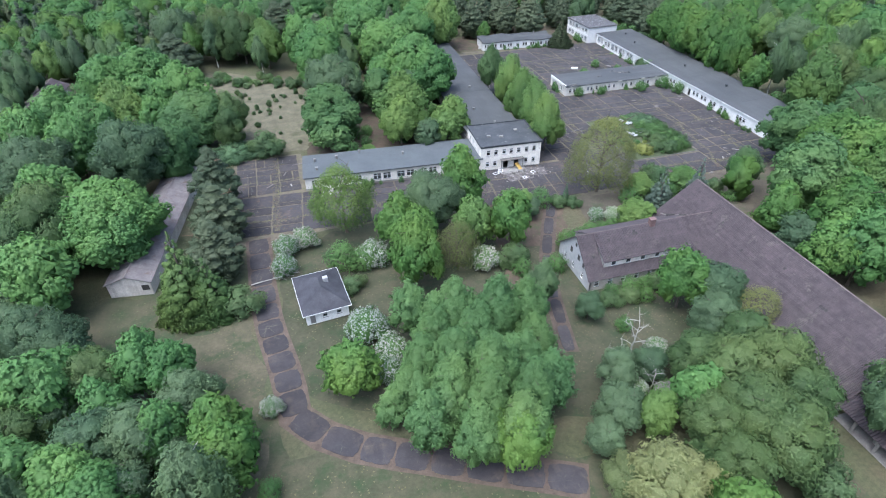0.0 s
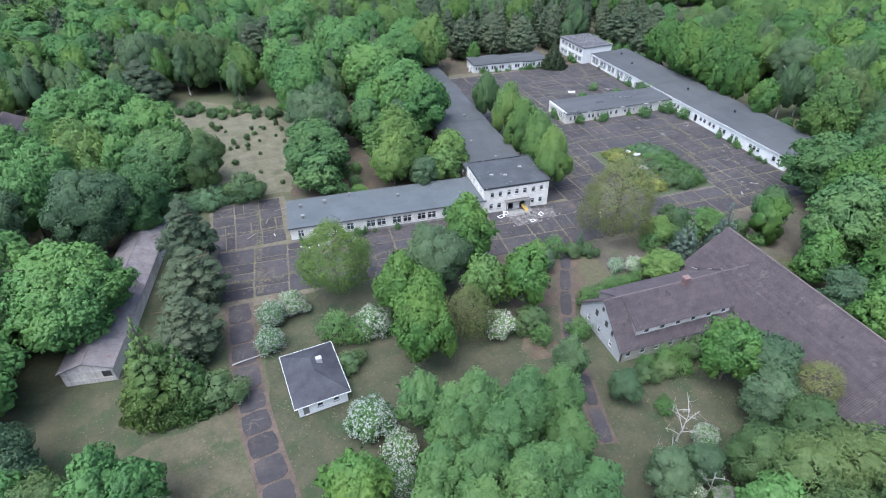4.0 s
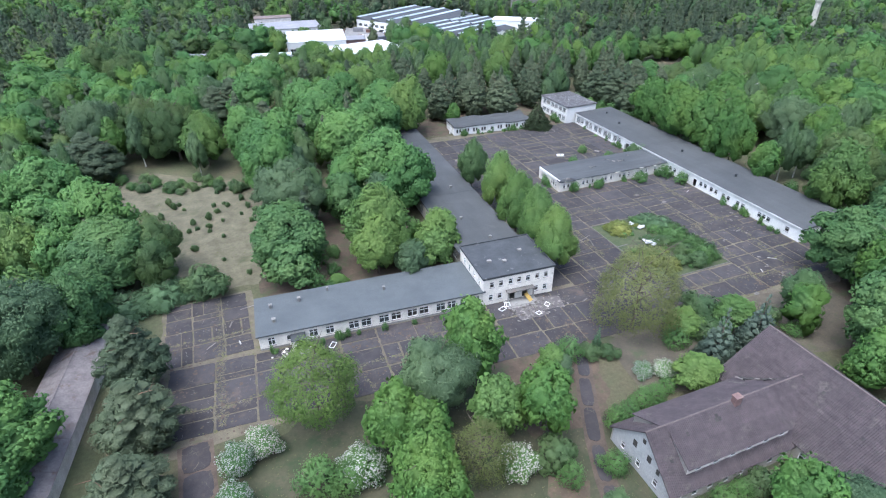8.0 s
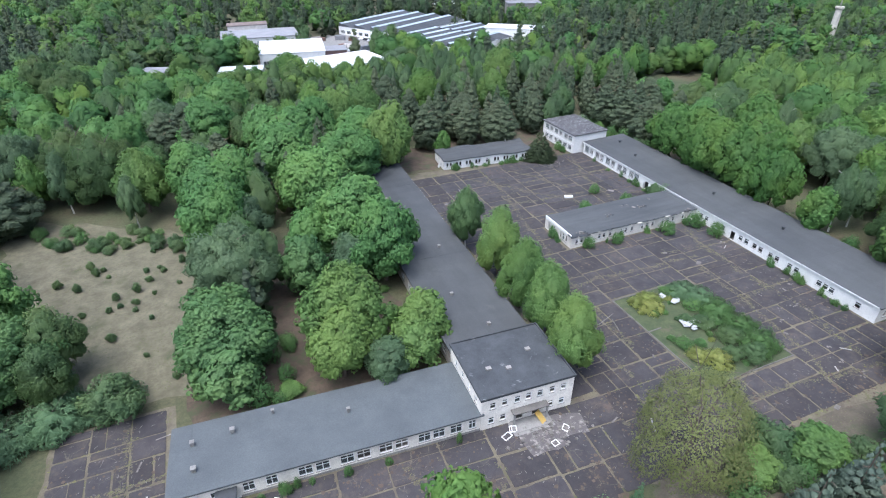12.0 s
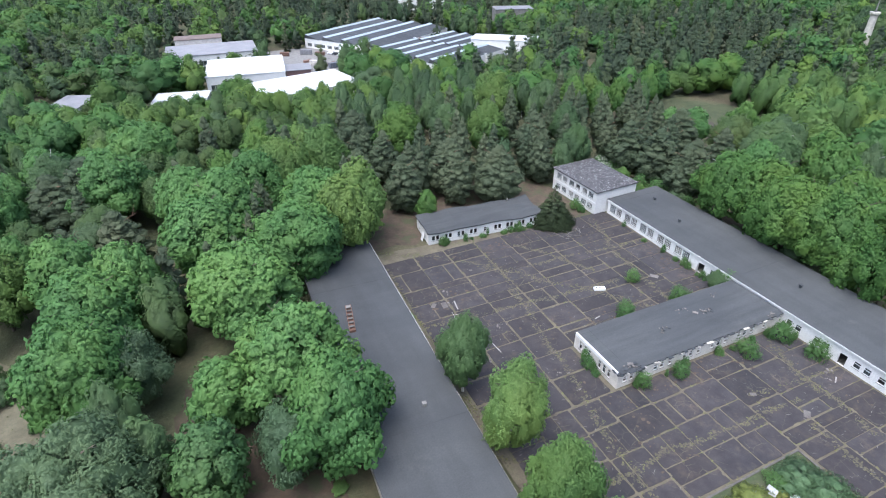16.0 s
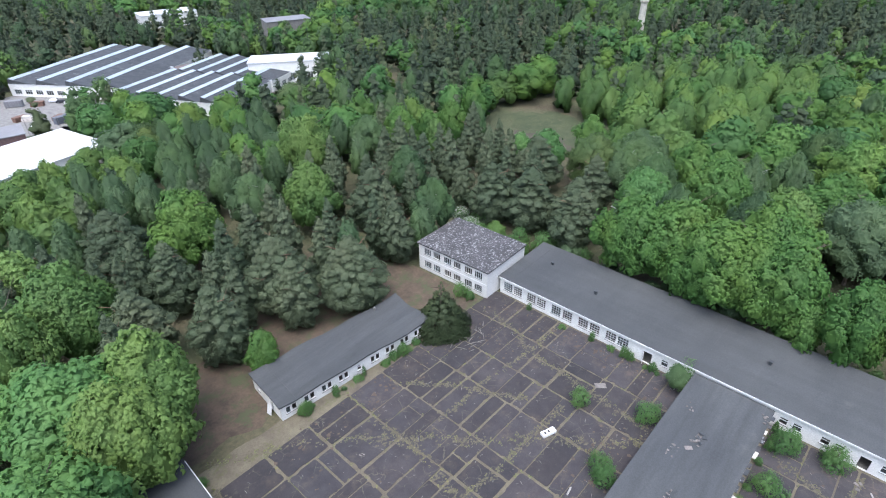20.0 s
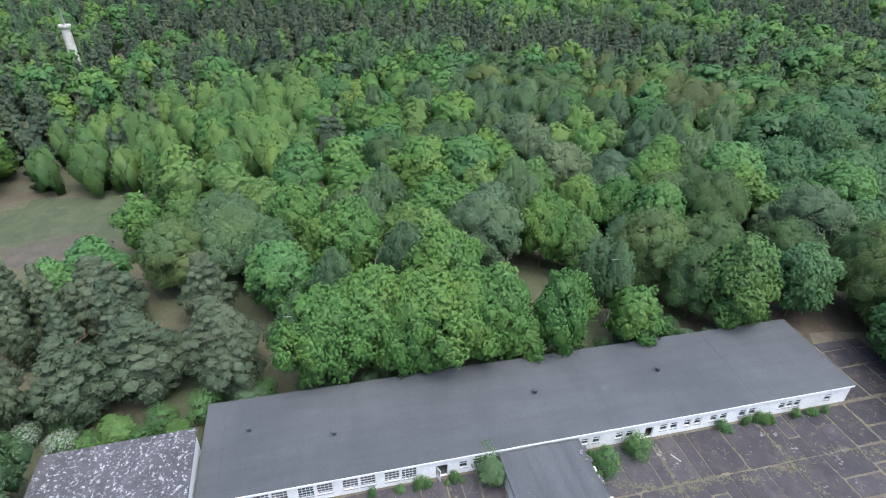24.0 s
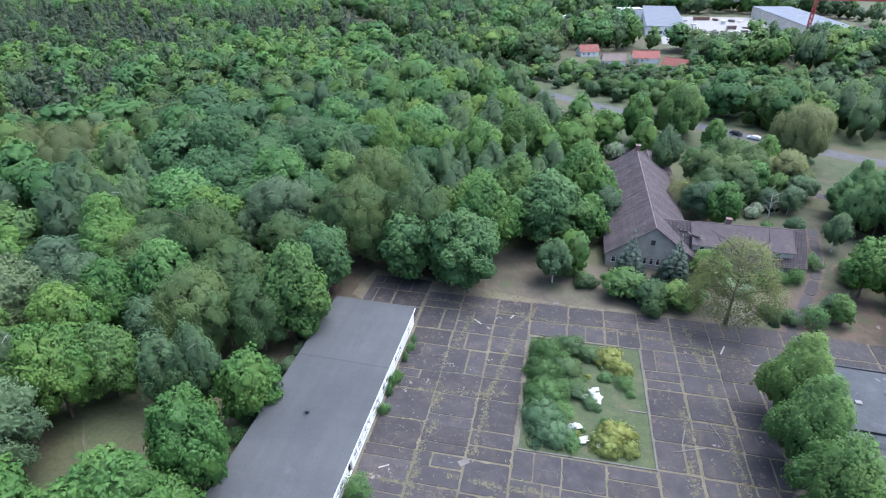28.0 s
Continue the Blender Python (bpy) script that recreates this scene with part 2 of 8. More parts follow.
M["car_dark"] = surface("dark_lacquer", (0.02, 0.022, 0.028), (0.04, 0.042, 0.05), 0.8, 3, 0.25, 0.0)
M["tyre"] = surface("rubber", (0.02, 0.02, 0.02), (0.035, 0.035, 0.035), 2, 8, 0.9, 0.1)
M["skylight"] = surface("skylight_glass", (0.34, 0.40, 0.45), (0.46, 0.52, 0.57), 0.5, 3, 0.35, 0.05)
M["stone_white"] = surface("white_stone", (0.34, 0.345, 0.35), (0.48, 0.485, 0.49), 1.2, 6, 0.7, 0.2)



def cracked(m, beige, scale=0.55, width=0.022):
    """Dirt-filled cracks over a surface, broken off here and there."""
    n, l = m.node_tree.nodes, m.node_tree.links
    p = n["Principled BSDF"]
    src = p.inputs["Base Color"].links[0].from_socket
    geo = n.new("ShaderNodeNewGeometry")
    warp = noise_tex(n, l, 0.8, 4, 0.6, None, "World")
    add = mix(n, l, "ADD", 0.8, geo.outputs["Position"], warp.outputs["Color"])
    vor = n.new("ShaderNodeTexVoronoi")
    vor.feature = "DISTANCE_TO_EDGE"
    vor.inputs["Scale"].default_value = scale
    l.new(add, vor.inputs["Vector"])
    line = ramp(n, l, vor.outputs["Distance"], [(0.0, grey(1)), (width, grey(0))])
    gaps = noise_tex(n, l, 0.22, 5, 0.7, None, "World")
    where = ramp(n, l, gaps.outputs["Fac"], [(0.49, grey(0)), (0.59, grey(0.85))])
    f = mix(n, l, "MULTIPLY", 1.0, line, where)
    dust = noise_tex(n, l, 1.7, 8, 0.8, None, "World")
    f2 = ramp(n, l, dust.outputs["Fac"], [(0.58, grey(0)), (0.72, grey(0.6))])
    col = mix(n, l, "MIX", f2, src, tuple(0.75 * v for v in beige))
    l.new(mix(n, l, "MIX", f, col, beige), p.inputs["Base Color"])


cracked(M["asphalt"], (0.118, 0.108, 0.078), 0.42, 0.017)


def streaked(m, stretch, low, high):
    """Long faint bands where the sheets weathered differently."""
    n, l = m.node_tree.nodes, m.node_tree.links
    p = n["Principled BSDF"]
    src = p.inputs["Base Color"].links[0].from_socket
    band = noise_tex(n, l, 1.0, 5, 0.65, stretch, "World")
    l.new(mix(n, l, "MULTIPLY", 1.0, src, ramp(n, l, band.outputs["Fac"], [(0.33, low), (0.67, high)])), p.inputs["Base Color"])


streaked(M["felt_long"], (0.30, 0.05, 0.4), grey(0.88), grey(1.12))
streaked(M["felt"], (0.05, 0.55, 0.5), grey(0.84), grey(1.17))
streaked(M["felt_peeled"], (0.25, 0.25, 0.2), grey(0.72), grey(1.12))
streaked(M["asphalt"], (0.09, 0.12, 0.1), (0.84, 0.86, 0.90), (1.20, 1.13, 1.08))

glass_mat, gn, gl, gp = node_set("window_glass")
gp.inputs["Base Color"].default_value = (0.50, 0.56, 0.58, 1)
gp.inputs["Roughness"].default_value, gp.inputs["Transmission Weight"].default_value, gp.inputs["IOR"].default_value = 0.05, 0.95, 1.14
M["glass"] = glass_mat

M["oak"] = leafy("oak_leaves", (0.057, 0.124, 0.042), (0.127, 0.260, 0.084))
M["oak_dark"] = leafy("dark_oak_leaves", (0.046, 0.099, 0.041), (0.105, 0.203, 0.077))
M["lime"] = leafy("lime_leaves", (0.062, 0.115, 0.035), (0.135, 0.232, 0.068), 0.45)
M["maple"] = leafy("maple_leaves", (0.046, 0.107, 0.030), (0.107, 0.213, 0.053), 0.45, warm=(0.144, 0.227, 0.047))
M["maple_dark"] = leafy("dark_maple_leaves", (0.039, 0.088, 0.039), (0.086, 0.169, 0.072), warm=(0.096, 0.178, 0.066))
M["sage"] = leafy("grey_green_leaves", (0.058, 0.100, 0.056), (0.116, 0.178, 0.098), warm=(0.120, 0.184, 0.088))
M["sage_dark"] = leafy("dull_green_leaves", (0.062, 0.099, 0.051), (0.132, 0.185, 0.095), warm=(0.140, 0.185, 0.092))
M["olive"] = leafy("olive_leaves", (0.047, 0.086, 0.036), (0.107, 0.172, 0.065), warm=(0.126, 0.170, 0.055))
M["ochre"] = leafy("ochre_leaves", (0.088, 0.110, 0.038), (0.168, 0.190, 0.070), 0.4, warm=(0.180, 0.204, 0.072))
M["young"] = leafy("young_leaves", (0.083, 0.136, 0.035), (0.168, 0.253, 0.066), 0.45)
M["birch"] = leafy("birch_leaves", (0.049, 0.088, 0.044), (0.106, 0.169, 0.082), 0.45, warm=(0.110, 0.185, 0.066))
M["poplar"] = leafy("poplar_leaves", (0.067, 0.131, 0.041), (0.149, 0.252, 0.077), 0.45)
M["aspen"] = leafy("aspen_leaves", (0.055, 0.116, 0.044), (0.123, 0.224, 0.084), 0.45)
M["willow"] = leafy("willow_leaves", (0.114, 0.142, 0.053), (0.223, 0.257, 0.120), 0.45, warm=(0.249, 0.261, 0.113))
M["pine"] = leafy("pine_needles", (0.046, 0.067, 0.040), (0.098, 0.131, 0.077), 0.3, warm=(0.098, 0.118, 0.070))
M["yew"] = leafy("yew_needles", (0.019, 0.032, 0.014), (0.042, 0.062, 0.028), 0.2)
M["spruce"] = leafy("spruce_needles", (0.040, 0.077, 0.023), (0.087, 0.146, 0.043), 0.15)
M["bluespruce"] = leafy("blue_spruce_needles", (0.035, 0.054, 0.042), (0.092, 0.128, 0.106), 0.15, warm=(0.097, 0.130, 0.092))
M["thuja"] = leafy("thuja_scales", (0.034, 0.077, 0.039), (0.082, 0.155, 0.077), 0.15)
M["juniper_green"] = leafy("green_juniper_needles", (0.046, 0.092, 0.030), (0.104, 0.186, 0.062), 0.15, warm=(0.110, 0.190, 0.060))
M["juniper"] = leafy("juniper_needles", (0.050, 0.094, 0.048), (0.109, 0.180, 0.097), 0.15, warm=(0.109, 0.194, 0.094))
M["gold"] = leafy("golden_needles", (0.117, 0.147, 0.037), (0.251, 0.285, 0.089), 0.25, warm=(0.250, 0.274, 0.078))
M["bush"] = leafy("shrub_leaves", (0.052, 0.111, 0.038), (0.116, 0.226, 0.078), 0.45)
M["bush_dark"] = leafy("dark_shrub_leaves", (0.056, 0.097, 0.047), (0.122, 0.195, 0.088))
M["petals"] = leafy("white_petals", (0.271, 0.284, 0.258), (0.439, 0.446, 0.426), 0.25, warm=(0.532, 0.551, 0.532))
M["weeds"] = leafy("weed_blades", (0.071, 0.086, 0.033), (0.157, 0.166, 0.074), 0.3, warm=(0.167, 0.151, 0.074))
M["grass"] = leafy("grass_blades", (0.050, 0.062, 0.025), (0.118, 0.120, 0.060), 0.3, warm=(0.150, 0.138, 0.086))

# ---- the ground: one sheet of grass, moss and litter ----
gm, n, l, p = node_set("woodland_ground")
big = noise_tex(n, l, 0.05, 8, 0.62, None, "World")
col = ramp(n, l, big.outputs["Fac"], [(0.30, (0.048, 0.060, 0.027)), (0.45, (0.070, 0.078, 0.036)), (0.60, (0.086, 0.076, 0.043)), (0.74, (0.074, 0.054, 0.036))])
fine = noise_tex(n, l, 1.3, 8, 0.75, None, "World")
col = mix(n, l, "MULTIPLY", 0.8, col, ramp(n, l, fine.outputs["Fac"], [(0.3, grey(0.55)), (0.7, grey(1.4))]))
l.new(col, p.inputs["Base Color"])
p.inputs["Roughness"].default_value = 0.95
bp = n.new("ShaderNodeBump")
bp.inputs["Strength"].default_value, bp.inputs["Distance"].default_value = 0.8, 0.2
l.new(fine.outputs["Fac"], bp.inputs["Height"])
l.new(bp.outputs["Normal"], p.inputs["Normal"])
M["ground"] = gm

# ---- building helpers ----


def mesh_of(name, verts, faces, material, smooth=False):
    me = bpy.data.meshes.new(name)
    me.from_pydata([tuple(v) for v in verts], [], faces)
    me.materials.append(material)
    if smooth:
        me.shade_smooth()
    return me


def leaf_mesh(name, verts, tris, normals, materials, which=None):
    """A mesh of many triangles, from arrays."""
    me = bpy.data.meshes.new(name)
    tris = np.asarray(tris, np.int32)
    n = len(tris)
    me.vertices.add(len(verts))
    me.vertices.foreach_set("co", np.asarray(verts, np.float32).ravel())
    me.loops.add(3 * n)
    me.loops.foreach_set("vertex_index", tris.ravel())
    me.polygons.add(n)
    me.polygons.foreach_set("loop_start", np.arange(n, dtype=np.int32) * 3)
    me.polygons.foreach_set("loop_total", np.full(n, 3, np.int32))
    for m in materials:
        me.materials.append(m)
    if which is not None:
        me.polygons.foreach_set("material_index", np.asarray(which, np.int32))
    me.polygons.foreach_set("use_smooth", np.ones(n, bool))
    me.update(calc_edges=True)
    me.normals_split_custom_set_from_vertices(normals)
    return me


def thing(name, m, label, category, group="", kind=""):
    ob = new(name)
    ob.empty_display_size = 0.5
    ob.matrix_world = m
    return tagged(ob, label, category, group, kind)


def part(name, me, material, parent, m=None, label=""):
    """One mesh object under a thing or a part. me: a mesh or a bmesh."""
    if isinstance(me, bmesh.types.BMesh):
        bm, me = me, bpy.data.meshes.new(name)
        bmesh.ops.recalc_face_normals(bm, faces=bm.faces)
        bm.to_mesh(me)
        bm.free()
        me.materials.append(material)
    ob = new(name, me)
    ob.parent = parent
    if m is not None:
        ob.matrix_local = m
    return tagged(ob, label)


def add_box(bm, x0, y0, z0, x1, y1, z1, m=None, bevel=0.0):
    vs = [bm.verts.new((x, y, z)) for z in (z0, z1) for x, y in ((x0, y0), (x1, y0), (x1, y1), (x0, y1))]
    fs = [bm.faces.new([vs[i] for i in q]) for q in ((3, 2, 1, 0), (4, 5, 6, 7), (0, 1, 5, 4), (1, 2, 6, 5), (2, 3, 7, 6), (3, 0, 4, 7))]
    if bevel:
        es = list({e for f in fs for e in f.edges})
        made = bmesh.ops.bevel(bm, geom=es, offset=bevel, segments=1, affect="EDGES")
        vs = list({v for f in made["faces"] for v in f.verts})
    if m is not None:
        bmesh.ops.transform(bm, matrix=m, verts=[v for v in vs if v.is_valid])
    return vs


def boxes(*rows, bevel=0.0):
    bm = bmesh.new()
    for r in rows:
        add_box(bm, *r, bevel=bevel)
    return bm


def wall_bm(length, height, holes=(), thick=0.3, top=None):
    """A wall along x, its outside at y = 0, with openings (x0, z0, x1, z1) cut through."""
    xs = sorted({0.0, length, *[h[0] for h in holes], *[h[2] for h in holes]})
    zs = sorted({0.0, height, *[h[1] for h in holes], *[h[3] for h in holes]})
    solid = {}
    for i in range(len(xs) - 1):
        for k in range(len(zs) - 1):
            cx, cz = (xs[i] + xs[i + 1]) / 2, (zs[k] + zs[k + 1]) / 2
            solid[i, k] = not any(h[0] < cx < h[2] and h[1] < cz < h[3] for h in holes)
    bm = bmesh.new()
    got = {}

    def v(x, y, z):
        key = (round(x, 4), round(y, 4), round(z, 4))
        if key not in got:
            got[key] = bm.verts.new(key)
        return got[key]

    for (i, k), s in solid.items():
        if not s:
            continue
        x0, x1, z0, z1 = xs[i], xs[i + 1], zs[k], zs[k + 1]
        bm.faces.new([v(x0, 0, z0), v(x1, 0, z0), v(x1, 0, z1), v(x0, 0, z1)])
        bm.faces.new([v(x0, thick, z1), v(x1, thick, z1), v(x1, thick, z0), v(x0, thick, z0)])
        for di, dk, (a, b) in ((-1, 0, ((x0, z1), (x0, z0))), (1, 0, ((x1, z0), (x1, z1))), (0, -1, ((x0, z0), (x1, z0))), (0, 1, ((x1, z1), (x0, z1)))):
            if not solid.get((i + di, k + dk), False):
                bm.faces.new([v(a[0], 0, a[1]), v(a[0], thick, a[1]), v(b[0], thick, b[1]), v(b[0], 0, b[1])])
    return bm


WINDOW_MESHES = {}


def window(parent, m, w, h, lights=1, cross=True, panes=True, bars=0, sill=True):
    """A window in an opening w by h: frame with mullions, glass, sill. m: the opening's lower left corner on the wall."""
    key = (round(w, 2), round(h, 2), lights, cross, bars)
    if key not in WINDOW_MESHES:
        t, y0, y1 = (0.038 if bars else 0.055 if lights > 2 else 0.085), 0.04, 0.12
        xs = [t] + [w * i / lights + k * t * 0.6 for i in range(1, lights) for k in (-1, 1)] + [w - t]
        zs = [t] + ([h * 0.66 - t / 2, h * 0.66 + t / 2] if cross else []) + [h * i / bars + k * 0.017 for i in range(1, bars) for k in (-1, 1)] + [h - t]
        bm = wall_bm(w, h, [(xs[i], zs[j], xs[i + 1], zs[j + 1]) for i in range(0, len(xs), 2) for j in range(0, len(zs), 2)], y1 - y0)
        bmesh.ops.translate(bm, vec=(0, y0, 0), verts=bm.verts)
        bmesh.ops.remove_doubles(bm, verts=bm.verts, dist=0.0005)
        bmesh.ops.recalc_face_normals(bm, faces=bm.faces)
        me = bpy.data.meshes.new("window_frame")
        bm.to_mesh(me)
        bm.free()
        me.materials.append(M["paint"])
        pane = bpy.data.meshes.new("pane")
        bm = boxes((t, 0.07, t, w - t, 0.078, h - t))
        bm.to_mesh(pane)
        bm.free()
        pane.materials.append(M["glass"])
        ledge = bpy.data.meshes.new("window_sill")
        bm = boxes((-0.08, -0.09, -0.07, w + 0.08, 0.10, -0.003))
        bm.to_mesh(ledge)
        bm.free()
        ledge.materials.append(M["concrete"])
        WINDOW_MESHES[key] = me, pane, ledge
    me, pane, ledge = WINDOW_MESHES[key]
    ob = part("window", me, None, parent, m)
    if panes:
        g = part("pane", pane, None, ob)
        g.visible_shadow = False
    if sill:
        part("window_sill", ledge, None, ob)
    return ob


def flat_block(name, m, length, depth, h, label, wall_mat, roof_mat, front=(), back=(), left=(), right=(), rise=0.0, over=0.35, category="building", glass=0.5, roof_t=0.28, seed=1, sag=0.05):
    """A flat-roofed block: x along the front, y to the back. The openings are (x0, z0, width, height, lights, cross, bars)."""
    rng = random.Random(seed)
    ob = thing(name, m, label, category)
    sides = (("wall_front", front, length, pose(0, 0, 0), h), ("wall_back", back, length, pose(length, depth, 0, 0, 0, 180), h + rise),
             ("wall_left", left, depth - 0.6, pose(0, depth - 0.3, 0, 0, 0, -90), h + rise * 0.5), ("wall_right", right, depth - 0.6, pose(length, 0.3, 0, 0, 0, 90), h + rise * 0.5))
    for wname, holes, ln, wm, hh in sides:
        part(wname, wall_bm(ln, hh, [(x, z, x + w, z + t) for x, z, w, t, *_ in holes]), wall_mat, ob, wm)
        for x, z, w, t, *rest in holes:
            if rest and rest[0]:
                lights, cross, bars = rest
                window(ob, wm @ pose(x, 0, z), w, t, lights, cross, rng.random() < glass, bars)
    part("floor", boxes((0.3, 0.3, 0.0, length - 0.3, depth - 0.3, 0.12)), M["floor"], ob)
    bm = bmesh.new()
    nx, ny = max(2, int(length / 2.5)), 6
    a, b, c, d = -over, length + over, -over, depth + over
    grid = {}
    for s, (dz) in enumerate((0.0, roof_t)):
        for i in range(nx + 1):
            for j in range(ny + 1):
                u, v = i / nx, j / ny
                z = h + rise * v + dz + (sag * noise.noise((u * length * 0.15, v * depth * 0.2, seed)) if (0 < i < nx and 0 < j < ny) or sag > 0.1 else 0)
                grid[s, i, j] = bm.verts.new((a + (b - a) * u, c + (d - c) * v, z + 0.004))
    for i in range(nx):
        for j in range(ny):
            bm.faces.new([grid[1, i, j], grid[1, i + 1, j], grid[1, i + 1, j + 1], grid[1, i, j + 1]])
            bm.faces.new([grid[0, i, j + 1], grid[0, i + 1, j + 1], grid[0, i + 1, j], grid[0, i, j]])
    for i in range(nx):
        bm.faces.new([grid[0, i, 0], grid[0, i + 1, 0], grid[1, i + 1, 0], grid[1, i, 0]])
        bm.faces.new([grid[0, i + 1, ny], grid[0, i, ny], grid[1, i, ny], grid[1, i + 1, ny]])
    for j in range(ny):
        bm.faces.new([grid[0, 0, j + 1], grid[0, 0, j], grid[1, 0, j], grid[1, 0, j + 1]])
        bm.faces.new([grid[0, nx, j], grid[0, nx, j + 1], grid[1, nx, j + 1], grid[1, nx, j]])
    part("roof", bm, roof_mat, ob)
    # seams between the felt sheets, and the metal edge
    k = 0
    x = a + 2.0 + rng.random()
    while x < b - 1 and k < 40:
        bm = bmesh.new()
        top = h + roof_t + 0.004
        vs = [bm.verts.new((x + dx, c + (d - c) * v, top + rise * v + 0.03 + dz)) for v in (0.01, 0.99) for dx, dz in ((-0.05, 0.0), (0.05, 0.0), (0.05, 0.02), (-0.05, 0.02))]
        for q in ((3, 2, 6, 7), (0, 3, 7, 4), (2, 1, 5, 6), (0, 1, 2, 3), (7, 6, 5, 4)):
            bm.faces.new([vs[i] for i in q])
        part("roof_seam", bm, roof_mat, ob)
        x += rng.uniform(18.0, 50.0)
        k += 1
    return ob


def patch(name, outline, z, material, label, category, wob=0.8, step=2.0, seed=3, thick=0.0):
    """A sheet on the ground with an uneven edge."""
    pts = []
    for (x0, y0), (x1, y1) in zip(outline, outline[1:] + outline[:1]):
        ln = math.hypot(x1 - x0, y1 - y0)
        k = max(1, int(ln / step))
        for i in range(k):
            x, y = x0 + (x1 - x0) * i / k, y0 + (y1 - y0) * i / k
            pts.append((x + wob * noise.noise((x * 0.23, y * 0.23, seed)), y + wob * noise.noise((x * 0.23, y * 0.23, seed + 9))))
    bm = bmesh.new()
    f = bm.faces.new([bm.verts.new((x, y, z)) for x, y in pts])
    f.normal_update()
    if f.normal.z < 0:
        f.normal_flip()
    bmesh.ops.triangulate(bm, faces=[f])
    me = bpy.data.meshes.new(name)
    bm.to_mesh(me)
    bm.free()
    me.materials.append(material)
    return tagged(new(name, me), label, category, kind="structure")


def tube(path, radii, sides=6):
    """A tapered tube along a path: verts and quads."""
    vs, qs = [], []
    for i, (c, r) in enumerate(zip(path, radii)):
        d = np.subtract(path[min(i + 1, len(path) - 1)], path[max(i - 1, 0)])
        d = d / (np.linalg.norm(d) + 1e-9)
        u = np.cross(d, (0.3, 0.9, 0.1) if abs(d[2]) > 0.8 else (0, 0, 1))
        u = u / (np.linalg.norm(u) + 1e-9)
        w = np.cross(d, u)
        for k in range(sides):
            a = 2 * math.pi * k / sides
            vs.append(np.array(c) + r * (math.cos(a) * u + math.sin(a) * w))
    for i in range(len(path) - 1):
        for k in range(sides):
            a, b = i * sides + k, i * sides + (k + 1) % sides
            qs.append((a, b, b + sides, a + sides))
    return vs, qs


def limbs(rng, h, r, base=0.18, n=7, start=0.3, top=0.8, lean=0.03, up=0.55, twigs=0):
    """A trunk with limbs as one mesh's verts and quads."""
    vs, qs = [], []

    def put(path, radii, sides):
        v, q = tube(path, radii, sides)
        k = len(vs)
        vs.extend(v)
        qs.extend([tuple(i + k for i in f) for f in q])

    pts, x, y = [], 0.0, 0.0
    for i in range(6):
        pts.append((x, y, h * top * i / 5))
        x, y = x + rng.normal(0, lean * h * 0.2), y + rng.normal(0, lean * h * 0.2)
    put(pts, [base * (1.35 if i == 0 else 1 - 0.16 * i) for i in range(6)], 7)
    for k in range(n):
        f = start + (top - start) * (k + 0.5) / n
        seg = min(4, int(f / top * 5))
        u = f / top * 5 - seg
        o = np.array(pts[seg]) * (1 - u) + np.array(pts[seg + 1]) * u
        a = k * 2.4 + rng.uniform(0, 0.7)
        ln = r * rng.uniform(0.7, 1.0)
        e = o + np.array([math.cos(a) * ln, math.sin(a) * ln, ln * up * rng.uniform(0.6, 1.5)])
        mid = (o + e) / 2 + np.array([0, 0, ln * 0.08])
        put([o, mid, e], [base * 0.45, base * 0.28, base * 0.08], 5)
        for _ in range(twigs):
            s = rng.uniform(0.35, 0.95)
            q0 = o + (e - o) * s
            q1 = q0 + rng.normal(0, 1, 3) * ln * 0.28 + np.array([0, 0, ln * 0.15])
            put([q0, (q0 + q1) / 2 + rng.normal(0, 0.05, 3), q1], [base * 0.16, base * 0.1, base * 0.04], 4)
    return vs, qs


def unit_dirs(rng, n, low=-0.55):
    z = rng.uniform(low, 1.0, n)
    a = rng.uniform(0, 2 * math.pi, n)
    s = np.sqrt(1 - z * z)
    return np.stack([s * np.cos(a), s * np.sin(a), z], 1)


OCTA = np.array([(1, 0, 0), (0, 1, 0), (-1, 0, 0), (0, -1, 0), (0, 0, 1), (0, 0, -1)], float)
OCTA_F = np.array([(0, 1, 4), (1, 2, 4), (2, 3, 4), (3, 0, 4), (1, 0, 5), (2, 1, 5), (3, 2, 5), (0, 3, 5)])


def ball(level):
    v, f = OCTA.copy(), OCTA_F.copy()
    for _ in range(level):
        seen, vs, fs = {}, list(v), []

        def half(a, b):
            key = (min(a, b), max(a, b))
            if key not in seen:
                p = vs[a] + vs[b]
                vs.append(p / np.linalg.norm(p))
                seen[key] = len(vs) - 1
            return seen[key]

        for a, b, c in f:
            ab, bc, ca = half(a, b), half(b, c), half(c, a)
            fs += [(a, ab, ca), (ab, b, bc), (ca, bc, c), (ab, bc, ca)]
        v, f = np.array(vs), np.array(fs)
    return v, f


BALLS = [ball(0), ball(1), ball(2)]


